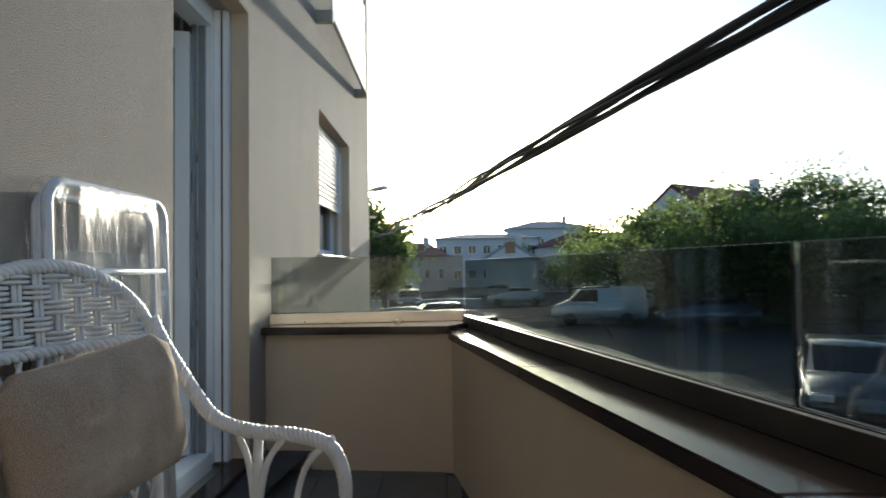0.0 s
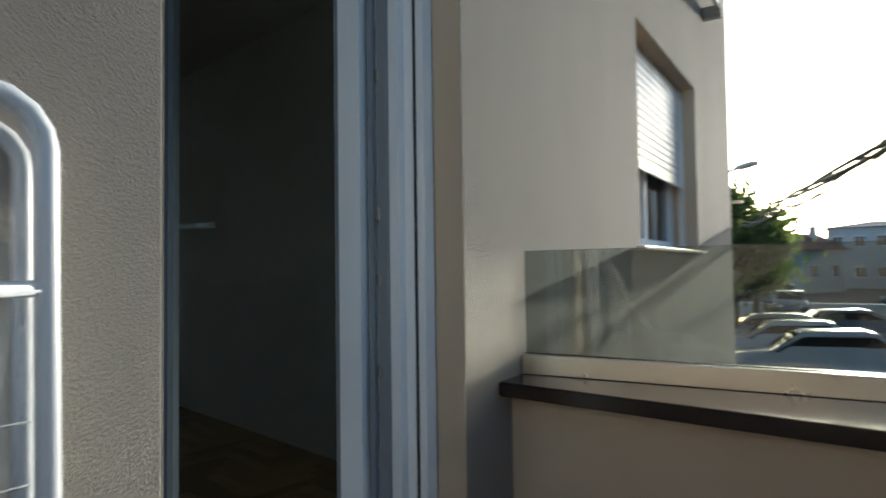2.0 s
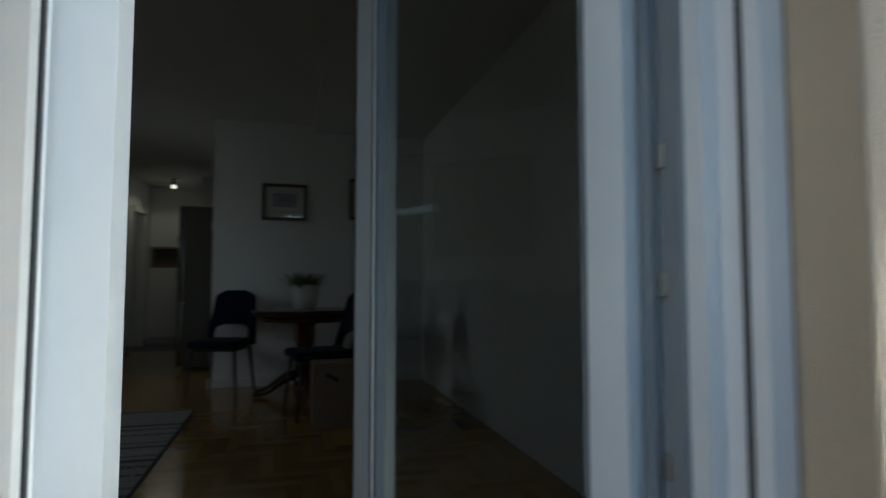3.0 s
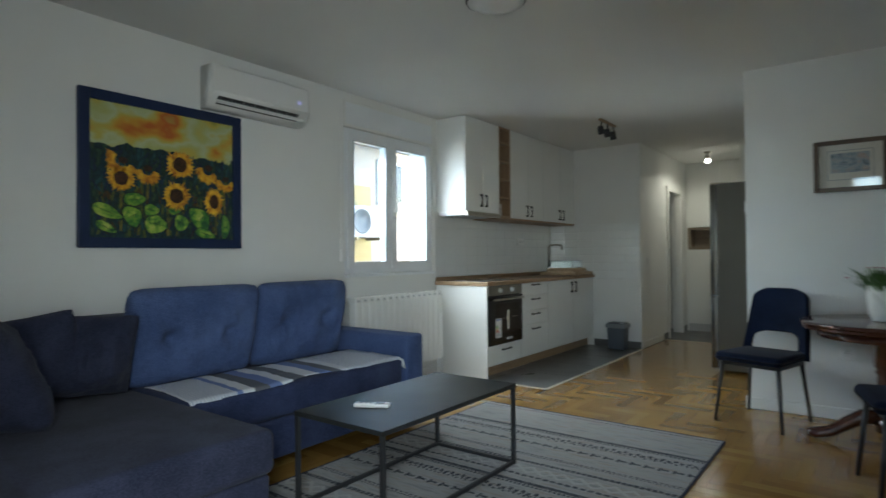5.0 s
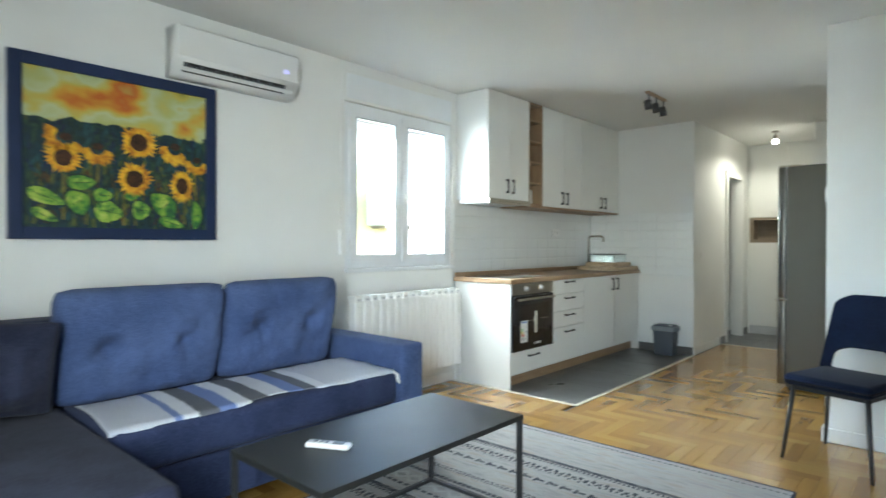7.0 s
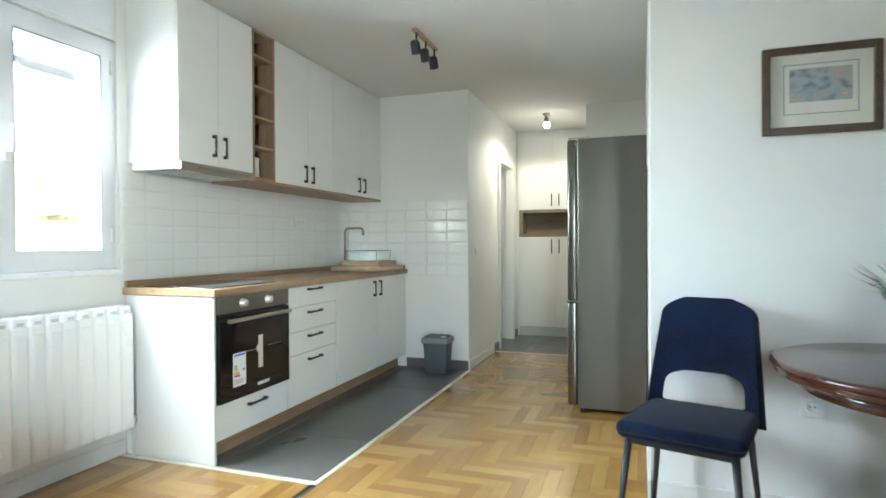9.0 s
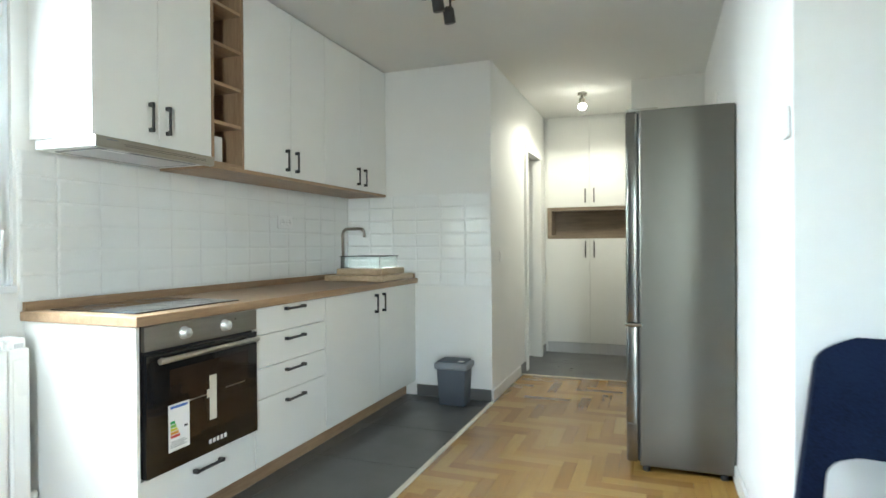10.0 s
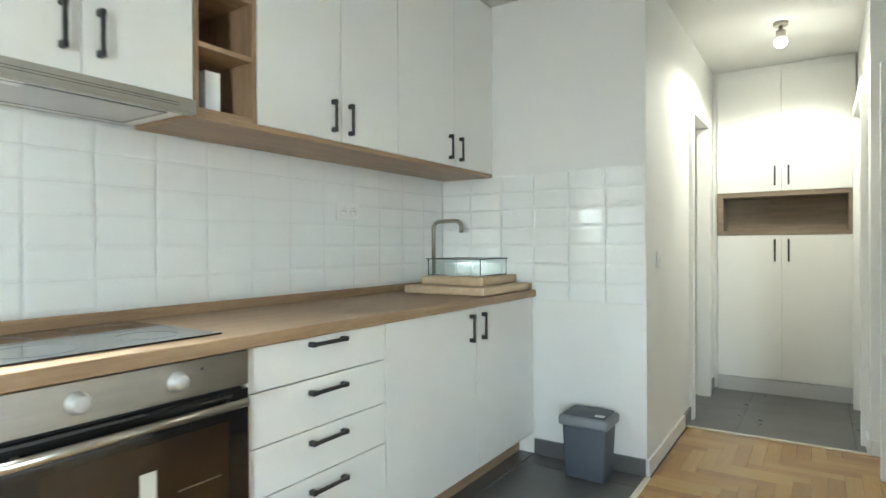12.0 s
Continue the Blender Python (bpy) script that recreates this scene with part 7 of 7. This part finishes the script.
# low white barrier walls and a pole with lamp
for u, v, L in ((36.0, 4.2, 3.2), (36.5, -1.6, 4.0)):
    single("concrete_barrier", box(-0.25, 0.25, -L / 2, L / 2, 0.0, 0.85, 0.04), M_HOUSEW, "white concrete barrier across the yard", "barrier", spot(u, v, 2))
PT = Vector((15.2, 1.40, 1.60))
pl = thing("utility_pole", "concrete utility pole with street lamp and cables", "pole", spot(PT.x + 0.1, PT.y + 0.12, 0))
part("post", lathe([(0.15, 0.0), (0.10, 5.6), (0.0005, 5.62)], (0, 0, 0), 14), M_HOUSEG, pl)
part("crossarm", box(-0.05, 0.05, -0.5, 0.5, 4.5, 4.58, 0.006), M_STEEL, pl)
part("lamp_arm", tube(spline([(0, 0, 5.0), (-0.3, -0.25, 5.25), (-0.75, -0.6, 5.3)], 6), 0.03, 8), M_STEEL, pl)
part("lamp_head", smooth_all(moved(box(-0.32, 0.32, -0.11, 0.11, -0.05, 0.05, 0.04, 3), Matrix.Translation((-0.95, -0.72, 5.28)) @ pose(0, 0, 0, 0, 0, 40))), M_ALU, pl, "street lamp head")

# overhead cable bundle
cb_ = thing("cable_bundle", "thick twisted bundle of black overhead cables", "cable", BAL)
P1 = Vector((15.1, 0.95, 1.98))
P2 = Vector((-1.1, -2.056, 1.69))
D = P1 - P2
for s in range(5):
    pts, n = [], 150
    for k in range(n + 1):
        t = -0.30 + 1.3 * k / n
        c = P2 + D * t
        c.z -= 0.10 * max(0.0, t) * (1 - t)
        loose = 0.034 + 0.05 * max(0.0, t - 0.12)
        a = 2 * math.pi * (s / 5) + 5.5 * t * (1.0 if s < 3 else 1.2) * 2
        c = c + Vector((0, math.cos(a), math.sin(a))) * loose
        c.z -= 0.20 * s * max(0.0, t - 0.25) * max(0.0, 1 - t)
        pts.append(c)
    part("strand", tube(pts, 0.0165 if s < 3 else 0.011, 8), M_CABLE, cb_)
for z0, z1, v0 in ((-0.15, -0.55, -3.2), (0.2, -1.6, 1.8)):
    single("overhead_wire", tube([BAL @ Vector((2.0, -2.2, 0.62 + z0)), BAL @ Vector((14, -4.2 + v0 * 0.3, 0.1 + z0)), BAL @ Vector((40, -8 + v0, 0.6 + z1))], 0.006, 6), M_CABLE, "thin black overhead wire", "cable")
mst = thing("antenna_mast", "steel lattice mast with dishes beyond the trees", "mast", toward(-35.2, 54))
bm = bmesh.new()
for sx, sy in ((-1, -1), (1, -1), (0, 1)):
    add_tube(bm, [(sx * 0.35, sy * 0.3, 0), (sx * 0.2, sy * 0.18, 11.6)], 0.05, 6)
for k in range(12):
    add_tube(bm, [(-0.35, -0.3, k), (0.35, -0.3, k + 0.9)], 0.03, 5)
part("lattice", bm, M_STEEL, mst)
part("dish", moved(lathe([(0.0005, 0), (0.4, 0.12), (0.42, 0.16), (0.0005, 0.02)], (0, 0, 0), 16), pose(-0.5, -0.4, 9.2, 90, 0, 30)), M_WHITEPL, mst)
part("antenna", boxes((-0.5, -0.4, -0.1, 0.1, 9.8, 11.3), (0.4, 0.5, -0.1, 0.1, 9.6, 11.1)), M_WHITEPL, mst)

# neighbour's house seen through the living-room window
nb = thing("neighbour_house", "pale neighbouring house close outside the window", "house", pose(-4.0, 8.5, GZ, 0, 0, 0))
part("wall", boxes((-6, 0, -4, 6, 0, 5.2)), M_HOUSEW, nb, "off-white rendered wall")
part("lower_wall", boxes((0.0, 0.06, -4, 0.35, 0.0, 4.45)), M_HOUSEY, nb, "pale yellow lower wall")
part("roof", boxes((-6.3, 0.3, -4.3, 6.3, 5.2, 5.35)), M_ROOFGREY, nb)
w_ = part("window", boxes((0.0, 0.05, 0.55, 1.3, 4.15, 5.0)), M_PVC, nb)
part("pane", boxes((0.05, 0.06, 0.62, 1.23, 4.22, 4.93)), M_BLKGLASS, w_)
au = thing("condenser_unit", "white outdoor air-conditioner unit on the neighbour's wall", "air conditioner", pose(-3.93, 8.43, 1.5, 0, 0, 0))
part("casing", box(0, 0.3, -0.4, 0.4, 0.0, 0.55, 0.02), M_WHITEPL, au)
part("fan_grille", moved(lathe([(0.0005, 0), (0.2, 0.002), (0.21, 0.012), (0.22, 0.0)], (0, 0, 0), 24), pose(0.30, -0.12, 0.28, 0, 90, 0)), M_LGREYPL, au)
part("bracket", boxes((-0.0, 0.35, -0.3, -0.26, -0.05, -0.001), (-0.0, 0.35, 0.26, 0.3, -0.05, -0.001)), M_STEEL, au)

# ---- pieces of floors and walls ----
floor_tiles("floor_kitchen", "grey tiled kitchen floor", 0.0, 1.206, 5.652, 8.22, 0.603, 0.603)
floor_tiles("floor_hall", "grey tiled hall floor", 0.3, 2.16, 9.18, 10.45, 0.6, 0.6)

# bevelled wall tiles
TW, TH = 0.2, 0.1


def tile_mesh(w, h, i=0.012):
    b, t = 0.0006, 0.0066
    v = [(b, 0, b), (w - b, 0, b), (w - b, 0, h - b), (b, 0, h - b), (b, -0.0046, b), (w - b, -0.0046, b), (w - b, -0.0046, h - b), (b, -0.0046, h - b),
         (i, -t, i), (w - i, -t, i), (w - i, -t, h - i), (i, -t, h - i)]
    f = [(0, 1, 5, 4), (1, 2, 6, 5), (2, 3, 7, 6), (3, 0, 4, 7), (4, 5, 9, 8), (5, 6, 10, 9), (6, 7, 11, 10), (7, 4, 8, 11), (8, 9, 10, 11)]
    me = bpy.data.meshes.new("tile")
    me.from_pydata(v, [], f)
    me.materials.append(M_TILE)
    return me


sb = tagged(structure("wall_backsplash", boxes((0.0, 0.0035, 5.65, 8.2195, 0.909, 1.552)), M_GROUT, "white bevelled tile splashback over the worktop"), category="splashback")
se = tagged(structure("wall_backsplash_end", boxes((0.004, 1.209, 8.2165, 8.2198, 0.85, 1.545)), M_GROUT, "white bevelled tiles on the kitchen's end wall"), category="splashback")
cache = {}
z = 0.85
while z < 1.54:
    for k in range(13):
        y = 8.208 - (k + 1) * TW
        y0 = max(y, 5.652)
        w = y + TW - y0
        if z > 0.9:
            key = round(w, 3)
            if w > 0.03:
                me = cache.setdefault(key, None) or tile_mesh(w, TH)
                cache[key] = me
                # tile faces +x
                piece("tile", me, sb, pose(0.0036, y0, z, random.uniform(-.12, .12), random.uniform(-.12, .12), 90))
    for k in range(6):
        key = random.randrange(6)
        me = cache.setdefault(key, None) or tile_mesh(TW, TH, 0.008 + 0.0018 * key)
        cache[key] = me
        piece("tile", me, se, pose(0.009 + k * TW, 8.2164, z, random.uniform(-.45, .45), 0, random.uniform(-.9, .9)))
    z += TH

# herringbone parquet
PL, PW = 0.35, 0.07
random.seed(17)


def plank_mesh(du, dv):
    g, b, t = 0.0002, 0.0005, 0.010
    v = [(g, g, -t), (PL - g, g, -t), (PL - g, PW - g, -t), (g, PW - g, -t), (g, g, -b), (PL - g, g, -b), (PL - g, PW - g, -b), (g, PW - g, -b),
         (g + b, g + b, 0), (PL - g - b, g + b, 0), (PL - g - b, PW - g - b, 0), (g + b, PW - g - b, 0)]
    f = [(0, 1, 5, 4), (1, 2, 6, 5), (2, 3, 7, 6), (3, 0, 4, 7), (4, 5, 9, 8), (5, 6, 10, 9), (6, 7, 11, 10), (7, 4, 8, 11), (8, 9, 10, 11)]
    return v, f


def in_room(x, y):
    if x < 0.02 or x > 4.74 or y > 9.15:
        return False
    if y < 1.0 + 0.1405 * (x - 3.29) - 0.02:
        return False
    if x < 1.235 and y > 5.63:
        return False
    if x > 2.715 and y > 5.96:
        return False
    return True


fl = structure("floor_parquet", boxes((0.0, 4.75, 0.5, 5.625, -0.0115, -0.0105), (1.232, 2.72, 5.625, 9.155, -0.0115, -0.0105)), M_FGROUT, "oak herringbone parquet floor")
V, F = plank_mesh(0, 0)
variants = []
for k in range(10):
    me = bpy.data.meshes.new("plank")
    me.from_pydata(V, [], F)
    me.materials.append(M_PARQ)
    uv = me.uv_layers.new(name="UVMap")
    ou, ov2 = random.uniform(0, 20), random.uniform(0, 20)
    for lp in me.loops:
        co = me.vertices[lp.vertex_index].co
        uv.data[lp.index].uv = (co.x + ou, co.y + ov2)
    variants.append(me)
near, far = [], []
L2 = PL
for i in range(-160, 260):
    for j in range(-20, 30):
        ox, oy = i * PW + j * L2, i * PW - j * L2
        for kind in (0, 1):
            if kind == 0:
                cx, cy = ox + PL / 2, oy + PW / 2
                m = pose(ox, oy, 0)
            else:
                cx, cy = ox + PL + PW / 2, oy + PW - PL / 2
                m = pose(ox + PL + PW, oy + PW - PL, 0, 0, 0, 90)
            ex, ey = (PL / 2, PW / 2) if kind == 0 else (PW / 2, PL / 2)
            if not (in_room(cx - ex * .8, cy - ey * .8) and in_room(cx + ex * .8, cy + ey * .8) and in_room(cx + ex * .8, cy - ey * .8) and in_room(cx - ex * .8, cy + ey * .8)):
                # cut planks at the edges
                x0, x1, y0, y1 = cx - ex, cx + ex, cy - ey, cy + ey
                if not any(in_room(px, py) for px in (x0 + .002, cx, x1 - .002) for py in (y0 + .002, cy, y1 - .002)):
                    continue
                x0, x1, y1 = max(x0, 0.016), min(x1, 4.745), min(y1, 9.154)
                if y1 > 5.63 and x0 < 1.235:
                    if x1 > 1.25 and (cx > 1.1 or cy > 5.63):
                        x0 = 1.232
                    else:
                        y1 = 5.627
                if y1 > 5.968 and x1 > 2.715:
                    if x0 < 2.70 and (cx < 2.85 or cy > 5.968) and cy > 5.90:
                        x1 = 2.718
                    else:
                        y1 = 5.968
                if x1 - x0 < 0.004 or y1 - y0 < 0.004:
                    continue
                far.append((m, (x0, x1, y0, y1), kind))
                continue
            (near if (1.25 < cx < 2.68 and 5.0 < cy < 9.1) else far).append((m, None, kind))
near.sort(key=lambda r: (round(r[0].translation.y, 3), r[0].translation.x))
extra = near[300:]
near = near[:300]
for m, _, kind in near:
    piece("plank", random.choice(variants), fl, m)
verts, faces, uvs = [], [], []
for m, cut, kind in far + extra:
    n0 = len(verts)
    ou, ov2 = random.uniform(0, 20), random.uniform(0, 20)
    for co in V:
        p = m @ Vector(co)
        if cut:
            p.x = min(max(p.x, cut[0]), cut[1])
            p.y = min(max(p.y, cut[2]), cut[3])
        verts.append(p)
        uvs.append((co[0] + ou, co[1] + ov2))
    faces += [tuple(n0 + k for k in f) for f in F]
me = bpy.data.meshes.new("plank_field")
me.from_pydata(verts, [], faces)
me.materials.append(M_PARQ)
uv = me.uv_layers.new(name="UVMap")
for lp in me.loops:
    uv.data[lp.index].uv = uvs[lp.vertex_index]
ob = new("plank_field", me)
ob.parent = fl
tagged(ob, "further oak parquet blocks", kind="stuff")
